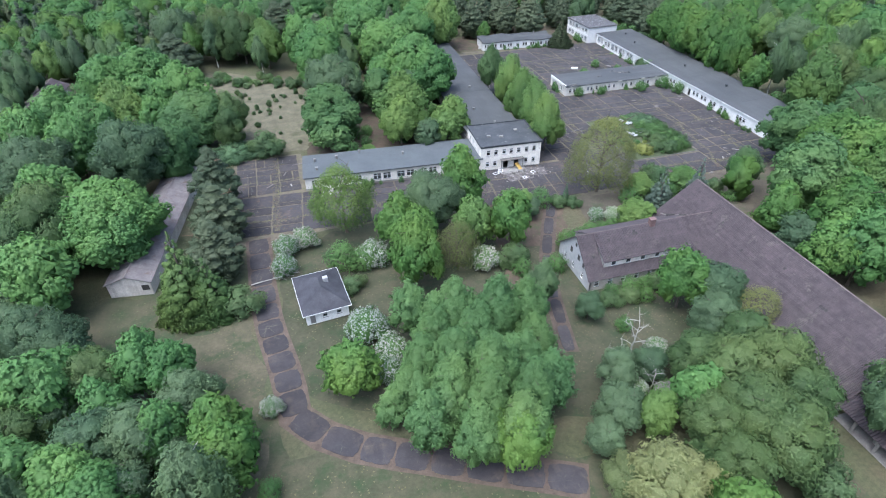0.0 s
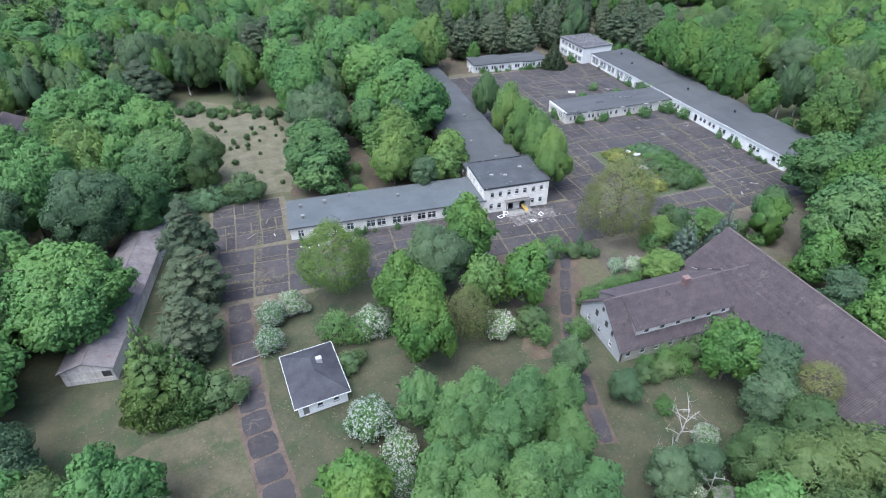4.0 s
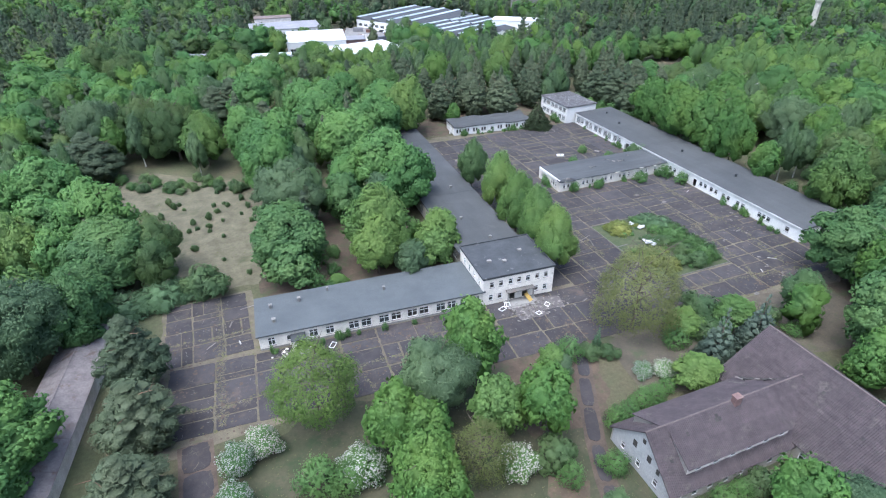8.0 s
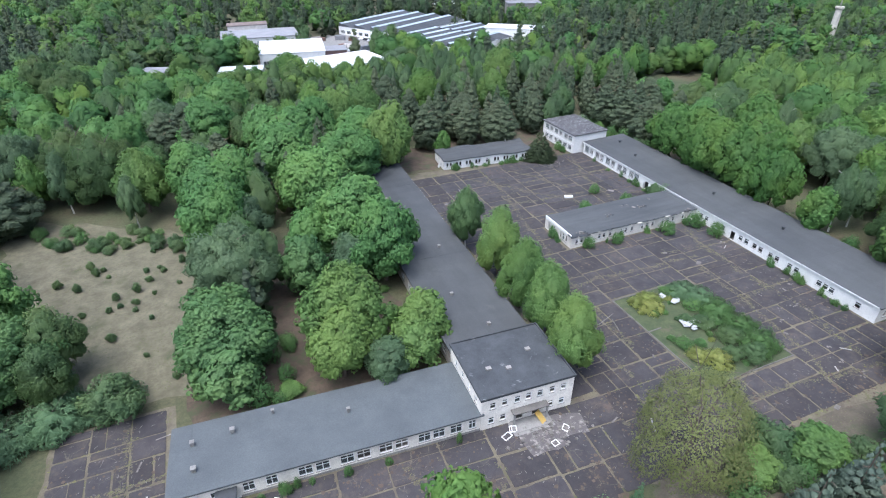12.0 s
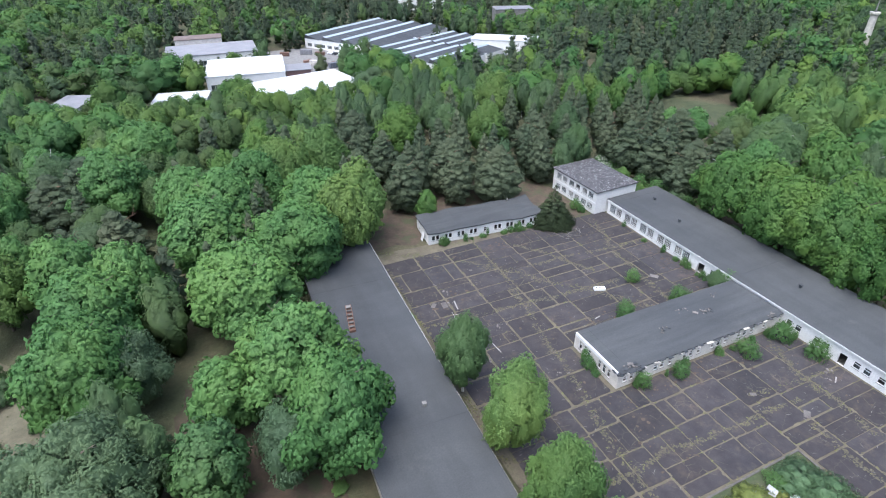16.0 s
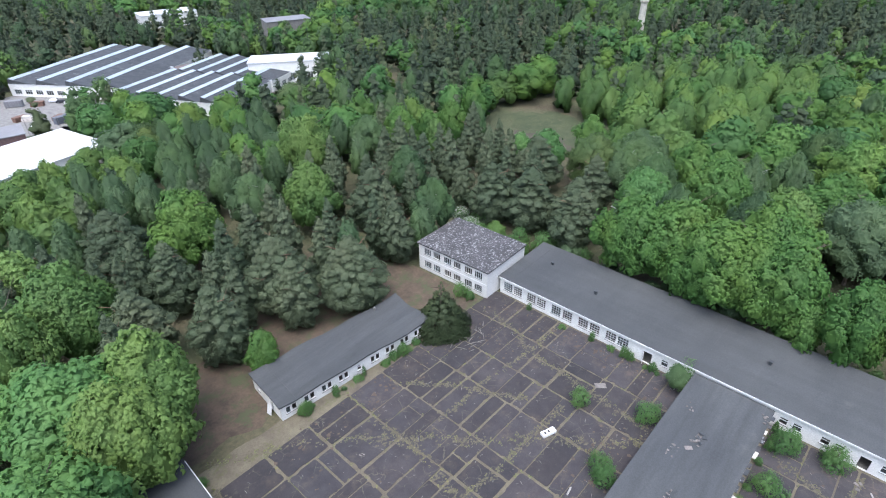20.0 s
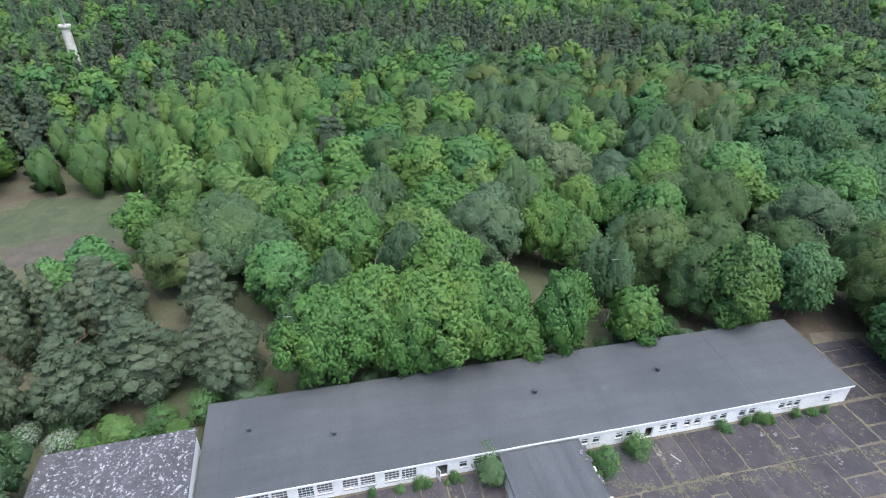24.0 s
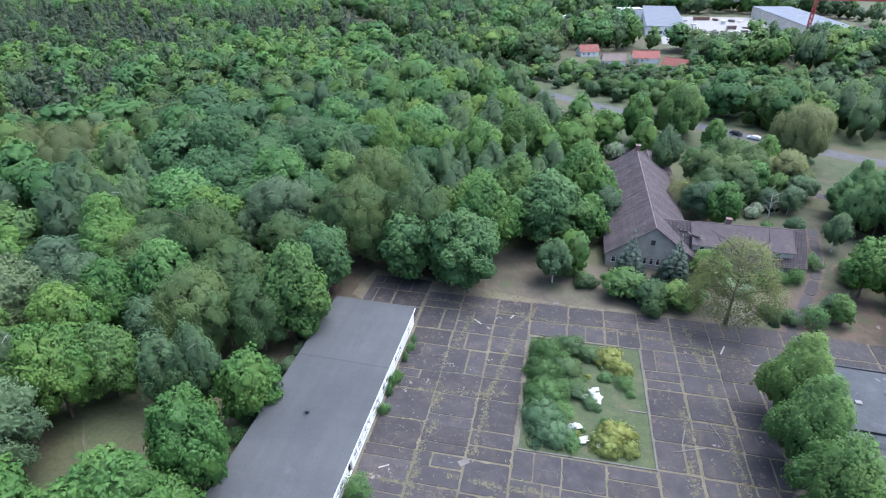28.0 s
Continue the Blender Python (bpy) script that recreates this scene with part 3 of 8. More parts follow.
def crown(rng, lobes, size, notch=0.5, aniso=1.0, droop=0.0, cover=0.8, core=0.66, level=1, points=3, low=-0.5, lumps=1.0, ragged=0.22, soft=(0.42, 0.25, 0.5, 0.45), crease=0.34):
    """A crown: clumps (x, y, z, rx, rz) covered with leaf sprays. Each spray is a small crumpled star of leaves; sprays gather in
    cushions with creases between them, and those that other clumps bury are left out."""
    lobes = np.array(lobes, float)
    area = lobes[:, 3] * (lobes[:, 3] + lobes[:, 4])
    top = (lobes[:, 2] + lobes[:, 4]).max()
    size *= 0.62
    want = int(cover * 4.4 * area.sum() / size ** 2)
    pick = rng.choice(len(lobes), want, p=area / area.sum())
    d = unit_dirs(rng, want, low)
    rr = np.stack([lobes[:, 3], lobes[:, 3], lobes[:, 4]], 1)
    pos = lobes[pick, :3] + d * rr[pick]
    rel = np.linalg.norm((pos[:, None, :] - lobes[None, :, :3]) / rr[None], axis=2)
    rel[np.arange(want), pick] = 2.0
    seen = rel.min(1) > 0.86
    pos, d, pick = pos[seen], d[seen], pick[seen]
    n = len(pos)
    hubs = pos[rng.choice(n, max(6, int(n * size ** 2 / (3.2 * lumps ** 2 + 1e-6) / max(cover, 0.3))), replace=True)]
    best, near = np.full(n, 1e9), np.zeros((n, 3))
    for i in range(0, n, 400):
        q = ((pos[i:i + 400, None, :] - hubs[None]) ** 2).sum(2)
        k = q.argmin(1)
        best[i:i + 400], near[i:i + 400] = np.sqrt(q[np.arange(len(k)), k]), hubs[k]
    f = (best / (0.85 * lumps))[:, None].clip(0, 1.3)
    away = (pos - near) / (best[:, None] + 0.25)
    pos = pos + d * (crease * lumps * (0.6 - f * f) + ragged * lumps * rng.normal(0, 1, (n, 1)).clip(-1.6, 1.8))
    out = pos - lobes[:, :3].mean(0) * (1, 1, 0.8)
    out /= np.linalg.norm(out, axis=1, keepdims=True)
    nrm = 0.8 * d + 0.55 * away + rng.normal(0, 0.28, (n, 3)) + (0, 0, 0.38)
    nrm /= np.linalg.norm(nrm, axis=1, keepdims=True)
    t = rng.normal(0, 1, (n, 3)) - (0, 0, droop)
    t -= nrm * (t * nrm).sum(1, keepdims=True)
    t /= np.linalg.norm(t, axis=1, keepdims=True)
    b = np.cross(nrm, t)
    s = size * rng.uniform(0.6, 1.35, (n, 1))
    m = 2 * points
    face = soft[0] * nrm + soft[1] * d + soft[2] * out + (0, 0, 0.12)
    ring, ns = [], []
    for i in range(m):
        a = 2 * math.pi * i / m + rng.uniform(-0.25, 0.25, (n, 1))
        reach = s * (rng.uniform(0.8, 1.25, (n, 1)) if i % 2 == 0 else notch * rng.uniform(0.8, 1.2, (n, 1)))
        fall = s * (rng.uniform(0.2, 0.55, (n, 1)) if i % 2 == 0 else rng.uniform(-0.2, 0.1, (n, 1)))
        side = t * np.cos(a) * aniso + b * np.sin(a) / aniso ** 0.6
        ring.append(pos + side * reach - nrm * fall)
        ns.append(face + soft[3] * side)
    verts = np.stack(ring, 1).reshape(-1, 3)
    fan = np.array([((i - 1) % m, i, i + 1) for i in range(0, m, 2)] + [(1, 3, m - 1)] + ([(3, 5, 7)] if points == 4 else []))
    faces = (np.arange(n)[:, None, None] * m + fan[None]).reshape(-1, 3)
    vs, fs, k = [verts], [faces], len(verts)
    ns = [np.stack(ns, 1).reshape(-1, 3)]
    if core > 0:
        bv, bf = BALLS[level]
        for x, y, z, rx, rz in lobes:
            vs.append(bv * (1 + rng.uniform(-0.22, 0.15, (len(bv), 1))) * np.array([rx, rx, rz]) * core + (x, y, z - 0.06 * rx))
            fs.append(bf + k)
            q = np.array((x, y, z)) + bv * rx - lobes[:, :3].mean(0) * (1, 1, 0.8)
            ns.append(soft[1] * bv + (soft[2] + 0.3) * q / np.linalg.norm(q, axis=1, keepdims=True))
            k += len(bv)
    ns = np.concatenate(ns)
    return np.concatenate(vs), np.concatenate(fs), n * len(fan), ns / np.linalg.norm(ns, axis=1, keepdims=True)


DETAIL = [1.0]
# leaf sprays of each kind: size, depth of the notches, length against width, hang, cover, size of the cushions
SPRAY = {
    "oak": (0.58, 0.62, 1.0, 0.0, 0.60, 1.0), "oak_dark": (0.56, 0.62, 1.0, 0.0, 0.60, 1.0), "lime": (0.52, 0.62, 1.0, 0.0, 0.60, 0.9), "maple": (0.56, 0.55, 1.0, 0.0, 0.60, 1.0),
    "maple_dark": (0.60, 0.62, 1.0, 0.0, 0.60, 1.2), "sage": (0.34, 0.48, 1.2, 0.3, 0.50, 0.8), "sage_dark": (0.60, 0.55, 1.1, 0.0, 0.60, 1.1), "olive": (0.36, 0.42, 1.2, 0.0, 0.52, 0.9),
    "ochre": (0.26, 0.40, 1.3, 0.4, 0.36, 1.1), "young": (0.28, 0.45, 1.2, 0.4, 0.48, 0.9), "birch": (0.38, 0.42, 1.5, 1.5, 0.50, 0.8), "poplar": (0.36, 0.45, 1.5, 1.4, 0.48, 0.9),
    "aspen": (0.38, 0.46, 1.5, 1.4, 0.50, 0.9), "willow": (0.33, 0.40, 1.6, 1.0, 0.48, 0.9), "pine": (0.46, 0.30, 1.5, -0.9, 0.50, 0.5), "spruce": (0.46, 0.35, 1.5, 0.6, 0.45, 0.7),
    "bluespruce": (0.42, 0.35, 1.5, 0.4, 0.45, 0.6), "yew": (0.30, 0.36, 1.4, 0.3, 0.45, 0.5), "thuja": (0.26, 0.45, 1.3, -1.0, 0.50, 0.35), "bush": (0.25, 0.45, 1.2, -0.3, 0.40, 0.7),
    "bush_dark": (0.27, 0.48, 1.1, 0.0, 0.50, 0.5), "blossom": (0.20, 0.55, 1.0, 0.0, 0.50, 0.6), "juniper": (0.46, 0.20, 2.3, 0.1, 0.50, 0.8), "juniper_green": (0.46, 0.20, 2.3, 0.1, 0.50, 0.8), "gold": (0.38, 0.22, 2.2, 0.1, 0.48, 0.6),
}


def round_lobes(rng, r, h, n=20, low=0.25, size=0.36, flat=0.85, pear=0.0):
    """Clumps on and in an egg of radius r from low * h up to h."""
    out = []
    n, size = int(n * DETAIL[0]), size * 1.04 / DETAIL[0] ** 0.5
    zc, hz = h * (1 + low) / 2, h * (1 - low) / 2
    ga = math.pi * (3 - math.sqrt(5))
    p0, p1, p2 = rng.uniform(0, 6.28, 3)
    for i in range(n):
        z = 1 - 1.75 * (i + 0.5) / n
        a = i * ga + rng.uniform(-0.5, 0.5)
        s = math.sqrt(max(0, 1 - z * z)) * (1 - pear * max(0, z))
        k = rng.uniform(0.50, 0.80) * (1 + 0.13 * math.sin(2 * a + p0) + 0.10 * math.sin(3 * a + p1 + 2 * z))
        rl = r * size * rng.uniform(0.75, 1.4)
        out.append((math.cos(a) * s * r * k, math.sin(a) * s * r * k, zc + z * hz * 0.78 * rng.uniform(0.86, 1.06) * (1 + 0.07 * math.sin(a + p2)), rl, min(rl * flat, hz * 0.5)))
    out.append((0, 0, zc, r * 0.6, hz * 0.65))
    return out


def tier_lobes(rng, r, h, n=18, low=0.05, width=0.3):
    """Clumps in shrinking tiers, as the boughs of a conifer."""
    out = []
    for i in range(n):
        f = i / (n - 1)
        z = h * (low + (0.95 - low) * f)
        rad = r * (1 - f) ** 1.05 + 0.15
        m = int(8 * (1 - f) + 2)
        for k in range(m):
            a = k * 2 * math.pi / m + i * 0.9 + rng.uniform(-0.2, 0.2)
            q = rad * rng.uniform(0.6, 0.8)
            out.append((math.cos(a) * q, math.sin(a) * q, z - q * 0.12, max(0.22, rad * 0.32), max(0.2, h * 0.04)))
    return out


def pine_lobes(rng, r, h, low=0.10):
    """Boughs in loose whorls round a tall stem, widest below the middle, with a blunt ragged top."""
    out = [(0, 0, h * 0.95, r * 0.13, h * 0.05)]
    tiers = int(9 * DETAIL[0] ** 0.5)
    for i in range(tiers):
        f = i / (tiers - 1)
        reach = r * (0.55 + 0.45 * min(1, f / 0.3)) if f < 0.3 else r * (1 - 0.86 * ((f - 0.3) / 0.7) ** 1.3)
        m = max(3, round((7 - 3.5 * f) * DETAIL[0] ** 0.5))
        for k in range(m):
            a = 6.283 * k / m + i * 1.1 + rng.uniform(-0.35, 0.35)
            q = reach * rng.uniform(0.62, 1.0)
            z = h * (low + (0.90 - low) * f) + rng.uniform(-0.03, 0.03) * h
            s = r * rng.uniform(0.17, 0.24) * (1.15 - 0.4 * f) / DETAIL[0] ** 0.25
            out.append((math.cos(a) * q * 0.8, math.sin(a) * q * 0.8, z + 0.25 * s, s, s * 0.8))
            out.append((math.cos(a) * q * 0.42, math.sin(a) * q * 0.42, z + 0.1 * h * (1 - f) * 0.4, s * 1.25, s * 1.1))
    return out


# what a kind of tree is made of: radius, height, maker of clumps, leaves, leaf size, leaf shape, heart, bark
KINDS = {
    "oak": (5.0, 12.0, lambda g, r, h: round_lobes(g, r, h, 26, 0.05, 0.34), 0.80, "bark"),
    "oak_dark": (5.0, 13.0, lambda g, r, h: round_lobes(g, r, h, 26, 0.0, 0.33, 0.9), 0.80, "bark"),
    "lime": (4.5, 11.0, lambda g, r, h: round_lobes(g, r, h, 24, 0.06, 0.31, 1.2, 0.3), 0.76, "bark"),
    "maple": (4.5, 11.5, lambda g, r, h: round_lobes(g, r, h, 24, 0.06, 0.31, 1.15, 0.25), 0.76, "bark"),
    "maple_dark": (4.5, 11.0, lambda g, r, h: round_lobes(g, r, h, 20, 0.1, 0.40), 0.82, "bark"),
    "sage": (4.5, 10.0, lambda g, r, h: round_lobes(g, r, h, 22, 0.08, 0.34), 0.76, "bark"),
    "sage_dark": (6.5, 14.0, lambda g, r, h: round_lobes(g, r, h, 34, 0.12, 0.28), 0.78, "bark"),
    "olive": (4.8, 10.5, lambda g, r, h: round_lobes(g, r, h, 26, 0.04, 0.32), 0.70, "bark"),
    "ochre": (6.0, 12.5, lambda g, r, h: round_lobes(g, r, h, 30, 0.04, 0.34, 1.2, 0.45), 0.0, "bark"),
    "young": (5.0, 11.5, lambda g, r, h: round_lobes(g, r, h, 26, 0.05, 0.32, 1.0, 0.3), 0.3, "bark"),
    "birch": (3.6, 12.0, lambda g, r, h: round_lobes(g, r, h, 26, 0.10, 0.27, 1.7, 0.55), 0.64, "pale_bark"),
    "poplar": (4.2, 12.0, lambda g, r, h: round_lobes(g, r, h, 26, 0.04, 0.30, 1.5, 0.45), 0.66, "bark"),
    "aspen": (3.0, 12.0, lambda g, r, h: round_lobes(g, r, h, 24, 0.04, 0.31, 1.6, 0.45), 0.66, "bark"),
    "willow": (4.5, 9.0, lambda g, r, h: round_lobes(g, r, h, 24, 0.08, 0.32, 1.2), 0.6, "bark"),
    "pine": (4.2, 14.0, lambda g, r, h: pine_lobes(g, r, h), 0.68, "pine_bark"),
    "spruce": (4.6, 15.0, lambda g, r, h: tier_lobes(g, r, h), 0.75, "bark"),
    "bluespruce": (4.0, 12.5, lambda g, r, h: tier_lobes(g, r, h, 13), 0.72, "bark"),
    "yew": (4.5, 9.0, lambda g, r, h: tier_lobes(g, r, h, 17, 0.02), 0.74, "bark"),
    "thuja": (1.2, 6.5, lambda g, r, h: tier_lobes(g, r, h, 10, 0.03), 0.85, "bark"),
    "bush": (3.0, 3.9, lambda g, r, h: round_lobes(g, r, h, 14, -0.15, 0.32, 1.3, 0.4), 0.4, "bark"),
    "bush_dark": (3.0, 3.7, lambda g, r, h: round_lobes(g, r, h, 14, -0.1, 0.34), 0.55, "bark"),
    "blossom": (2.8, 4.2, lambda g, r, h: round_lobes(g, r, h, 16, -0.05, 0.38), 0.66, "bark"),
    "juniper": (5.5, 2.6, lambda g, r, h: round_lobes(g, r, h, 26, -0.2, 0.30, 0.5), 0.62, "bark"),
    "juniper_green": (5.5, 2.6, lambda g, r, h: round_lobes(g, r, h, 26, -0.2, 0.30, 0.5), 0.62, "bark"),
    "gold": (3.0, 2.0, lambda g, r, h: round_lobes(g, r, h, 18, -0.2, 0.34, 0.5), 0.62, "bark"),
}
NAMES = {"oak": "oak_tree", "oak_dark": "oak_tree", "lime": "lime_tree", "maple": "maple_tree", "maple_dark": "chestnut_tree", "sage": "willow_shrub_tree", "sage_dark": "grey_leaved_tree",
         "olive": "locust_tree", "ochre": "budding_tree", "young": "young_maple_tree", "birch": "birch_tree", "poplar": "poplar_tree", "aspen": "aspen_tree", "willow": "willow_tree", "pine": "pine_tree",
         "spruce": "spruce_tree", "bluespruce": "blue_spruce_tree", "thuja": "thuja_tree", "yew": "yew_tree", "bush": "shrub", "bush_dark": "dark_shrub", "blossom": "blossoming_shrub",
         "juniper": "juniper_shrub", "juniper_green": "green_juniper_shrub", "gold": "golden_juniper", "dead": "dead_tree"}
LABELS = {"oak": "broad mid-green oak tree in full leaf", "oak_dark": "dense dark green oak tree in full leaf", "lime": "round bright green lime tree in fresh leaf",
          "maple": "tall green maple tree with dense clumped crown", "maple_dark": "deep green chestnut tree with rounded crown", "sage": "greyish green shrubby tree with soft crown",
          "sage_dark": "large dull grey-green tree with domed crown", "olive": "olive green locust tree with feathery crown", "ochre": "sparse tree with yellow-brown budding leaves",
          "young": "loose light green maple with thin crown", "birch": "pale green birch with white trunk and airy crown", "aspen": "feathery mid-green aspen in a dense group", "poplar": "light green poplar with feathery upright crown",
          "willow": "pale yellow-green willow with fine leaves", "pine": "dark grey-green pine with reddish bare trunk", "spruce": "dense conical green spruce reaching to the ground",
          "bluespruce": "bluish conical spruce tree", "yew": "dense dark conical yew tree at the barrack end", "thuja": "narrow dark green thuja column", "bush": "green leafy shrub growing wild", "bush_dark": "low dark green shrub growing wild",
          "blossom": "shrub covered in white spring blossom", "juniper": "low spreading grey-green juniper shrub", "juniper_green": "low spreading fresh green juniper shrub", "gold": "low spreading yellow-green juniper", "dead": "bare bleached dead tree with broken limbs"}
MAKERS = {}


def tree_meshes(kind, variant):
    """Trunk and crown meshes of one kind, built once for each variant; variants from 10 on are grown trees with more clumps."""
    if (kind, variant) in MAKERS:
        return MAKERS[kind, variant]
    grown, great = variant >= 10, variant >= 20
    g = np.random.default_rng(sum(map(ord, kind)) * 7 + variant)
    if kind == "dead":
        vs, qs = limbs(g, 6.0, 2.4, 0.13, 9, 0.2, 1.0, 0.12, 0.7, 4)
        MAKERS[kind, variant] = 2.4, 6.0, mesh_of("trunk", vs, qs, M["dead_wood"]), None
        return MAKERS[kind, variant]
    r, h, maker, core, bark = KINDS[kind]
    DETAIL[0] = 1.5 if h > 8 else 1.2
    if grown:
        r, h, DETAIL[0] = (r * 2.3, h * 1.45, 4.0) if great else (r * 1.6, h * 1.35, 2.5)
    lobes = maker(g, r, h)
    size, notch, aniso, droop, cover, lumps = SPRAY[kind]
    conic = kind in ("spruce", "bluespruce", "thuja", "yew")
    low = kind in ("bush", "bush_dark", "blossom", "juniper", "juniper_green", "gold")
    if conic:
        vs, qs = limbs(g, h, r * 0.4, 0.2 * r / 4, 4, 0.1, 0.95, 0.0, 0.0)
    elif low:
        vs, qs = limbs(g, h, r * 0.7, 0.07, 6, 0.1, 0.8, 0.03, 0.6, 1)
    else:
        vs, qs = limbs(g, h, r * (0.85 if core == 0 else 0.6), 0.035 * r + 0.03, 11 if core == 0 else 8, 0.28, 0.86 if core == 0 else 0.78, 0.03, 0.6, 4 if core < 0.5 else 1)
    trunk = mesh_of("trunk", vs, qs, M[bark])
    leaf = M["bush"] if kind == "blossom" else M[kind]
    airy = core < 0.5
    v, f, sprays, soft = crown(g, lobes, size, notch, aniso, droop, cover, 0.0 if core < 0.35 else 0.5 if airy else 0.80, 1 if h > 8 else 0, 3, -0.7 if conic else -0.5, lumps, 0.45 if airy else 0.24)
    mats, which = [leaf], None
    if kind == "blossom":
        mats = [leaf, M["petals"]]
        which = np.zeros(len(f), int)
        which[:sprays] = np.repeat(g.random(sprays // 4) < 0.5, 4)
    MAKERS[kind, variant] = r, h, trunk, leaf_mesh("crown", v, f, soft, mats, which)
    return MAKERS[kind, variant]


def plant(kind, x, y, r, h, turn=0.0, variant=0, label="", group=""):
    if kind in KINDS and r > KINDS[kind][0] * 1.25 and h > 6:
        variant += 20 if r > KINDS[kind][0] * 2.05 else 10
    r0, h0, trunk, top = tree_meshes(kind, variant)
    ob = thing(NAMES[kind], pose(x, y, 0, 0, 0, turn) @ Matrix.Diagonal((r / r0, r / r0, h / h0, 1)), label or LABELS[kind], "shrub" if h < 4.8 else "tree", group)
    part("trunk", trunk, None, ob)
    if top:
        part("crown", top, None, ob)
    return ob

# ---- ground, clearings, roads ----
me = mesh_of("ground", [(-3000, -3000, 0), (3000, -3000, 0), (3000, 3000, 0), (-3000, 3000, 0)], [(0, 1, 2, 3)], M["ground"])
tagged(new("ground", me), "flat woodland ground of moss, grass and litter", "ground", kind="structure")
patch("scrub_ground", [(-90, -122), (132, -122), (132, -70), (90, -56), (40, -28), (0, -8), (-90, -8)], 0.003, M["scrub"], "rough grass below the roadside scrub", "grass", 3)
patch("meadow", [(-19, 145), (-2, 145.5), (5, 160), (9, 194), (-4, 208), (-26, 220), (-44, 231), (-38, 200), (-31, 176), (-25, 156)], 0.006, M["meadow"], "dry straw-coloured meadow with scattered small shrubs", "meadow", 2.5)
patch("lawn_west", [(-48, 40), (-14, 36), (-11, 48), (-15, 66), (-18, 82), (-24, 92), (-52, 92), (-60, 70)], 0.009, M["lawn"], "patchy half-dry grass beside the curved drive", "grass", 3)
patch("dry_lawn", [(-30, 50), (-15, 46), (-14, 60), (-17, 80), (-31, 76), (-33, 62)], 0.012, M["dry_verge"], "dry pale grass beside the curved drive", "grass", 2.5)
patch("lawn_middle", [(-8, 58), (20, 45), (44, 42), (46, 100), (4, 104), (-10, 100), (-12, 72)], 0.015, M["lawn"], "mown-looking grass round the hut and tree group", "grass", 2)
patch("verge_south", [(-20, 26), (60, 4), (60, 30), (26, 38), (3, 46), (-11, 50), (-19, 42)], 0.018, M["lawn"], "dry grass verge along the drive", "grass", 2.5)
patch("lawn_house", [(45, 44), (66, 40), (66, 68), (45, 68)], 0.021, M["lawn"], "overgrown dry lawn beside the old house", "grass", 2)
patch("lawn_east", [(55, 86), (66, 84.6), (88, 84.6), (108, 80), (132, 92), (132, 104), (80, 103), (58, 101)], 0.024, M["dull_litter"], "dry grass and needles south of the yard", "grass", 1.0)
patch("litter_east", [(112, 92), (140, 88), (152, 100), (148, 110), (126, 106), (112, 102)], 0.027, M["rust_litter"], "rusty brown leaf litter at the yard corner", "leaf litter", 2)
patch("litter_wing", [(0, 136), (40, 133), (42, 150), (30, 190), (20, 190), (12, 160), (-2, 146)], 0.030, M["rust_litter"], "rusty brown leaf litter behind the wing", "leaf litter", 2)
patch("litter_north", [(62, 218), (74, 218), (78, 228), (104, 222), (118, 232), (112, 246), (84, 244), (62, 232)], 0.033, M["rust_litter"], "brown needle litter under the pines", "leaf litter", 2)
patch("litter_block", [(104, 212.5), (118.6, 212.5), (118.4, 230.5), (108, 237), (103, 226)], 0.0345, M["rust_litter"], "brown needle litter before the far block", "leaf litter", 0.8)
patch("bare_pit", [(31.5, 74.2), (35.5, 73.6), (37.6, 76.4), (36.2, 79.6), (32.6, 79.8), (30.6, 77.0)], 0.0275, M["rust_litter"], "round patch of bare brown soil among the trees", "soil", 0.6)
patch("lawn_path", [(34, 86), (48, 86), (56, 103), (34, 103)], 0.036, M["rust_litter"], "bare brown soil beside the footpath", "soil", 2)
patch("clearing_north", [(198, 234), (218, 234), (224, 252), (224, 266), (213, 278), (200, 262)], 0.039, M["scrub"], "grassy clearing in the woods", "grass", 4)
patch("clearing_soil", [(186, 240), (200, 238), (206, 252), (200, 264), (190, 258), (188, 250)], 0.042, M["dull_litter"], "bare brown soil in the clearing", "soil", 3)
patch("field_highway", [(58, -88), (98, -90), (100, -60), (84, -54), (62, -60)], 0.045, M["scrub"], "green field beyond the country road", "grass", 4)
patch("verge_highway", [(-38, 20), (0, 12), (26, -4), (60, -24), (100, -46), (108, -28), (70, 14), (30, 16), (-38, 26)], 0.048, M["scrub"], "dry grass verge of the country road", "grass", 2)


def ribbon(name, pts, width, z, material, label, category):
    """A road along a line of points."""
    vs, fs = [], []
    for i, (x, y) in enumerate(pts):
        dx, dy = pts[min(i + 1, len(pts) - 1)][0] - pts[max(i - 1, 0)][0], pts[min(i + 1, len(pts) - 1)][1] - pts[max(i - 1, 0)][1]
        k = math.hypot(dx, dy)
        vs += [(x - dy / k * width / 2, y + dx / k * width / 2, z), (x + dy / k * width / 2, y - dx / k * width / 2, z)]
    for i in range(len(pts) - 1):
        fs.append((2 * i, 2 * i + 1, 2 * i + 3, 2 * i + 2))
    return tagged(new(name, mesh_of(name, vs, fs, material)), label, category, kind="structure")


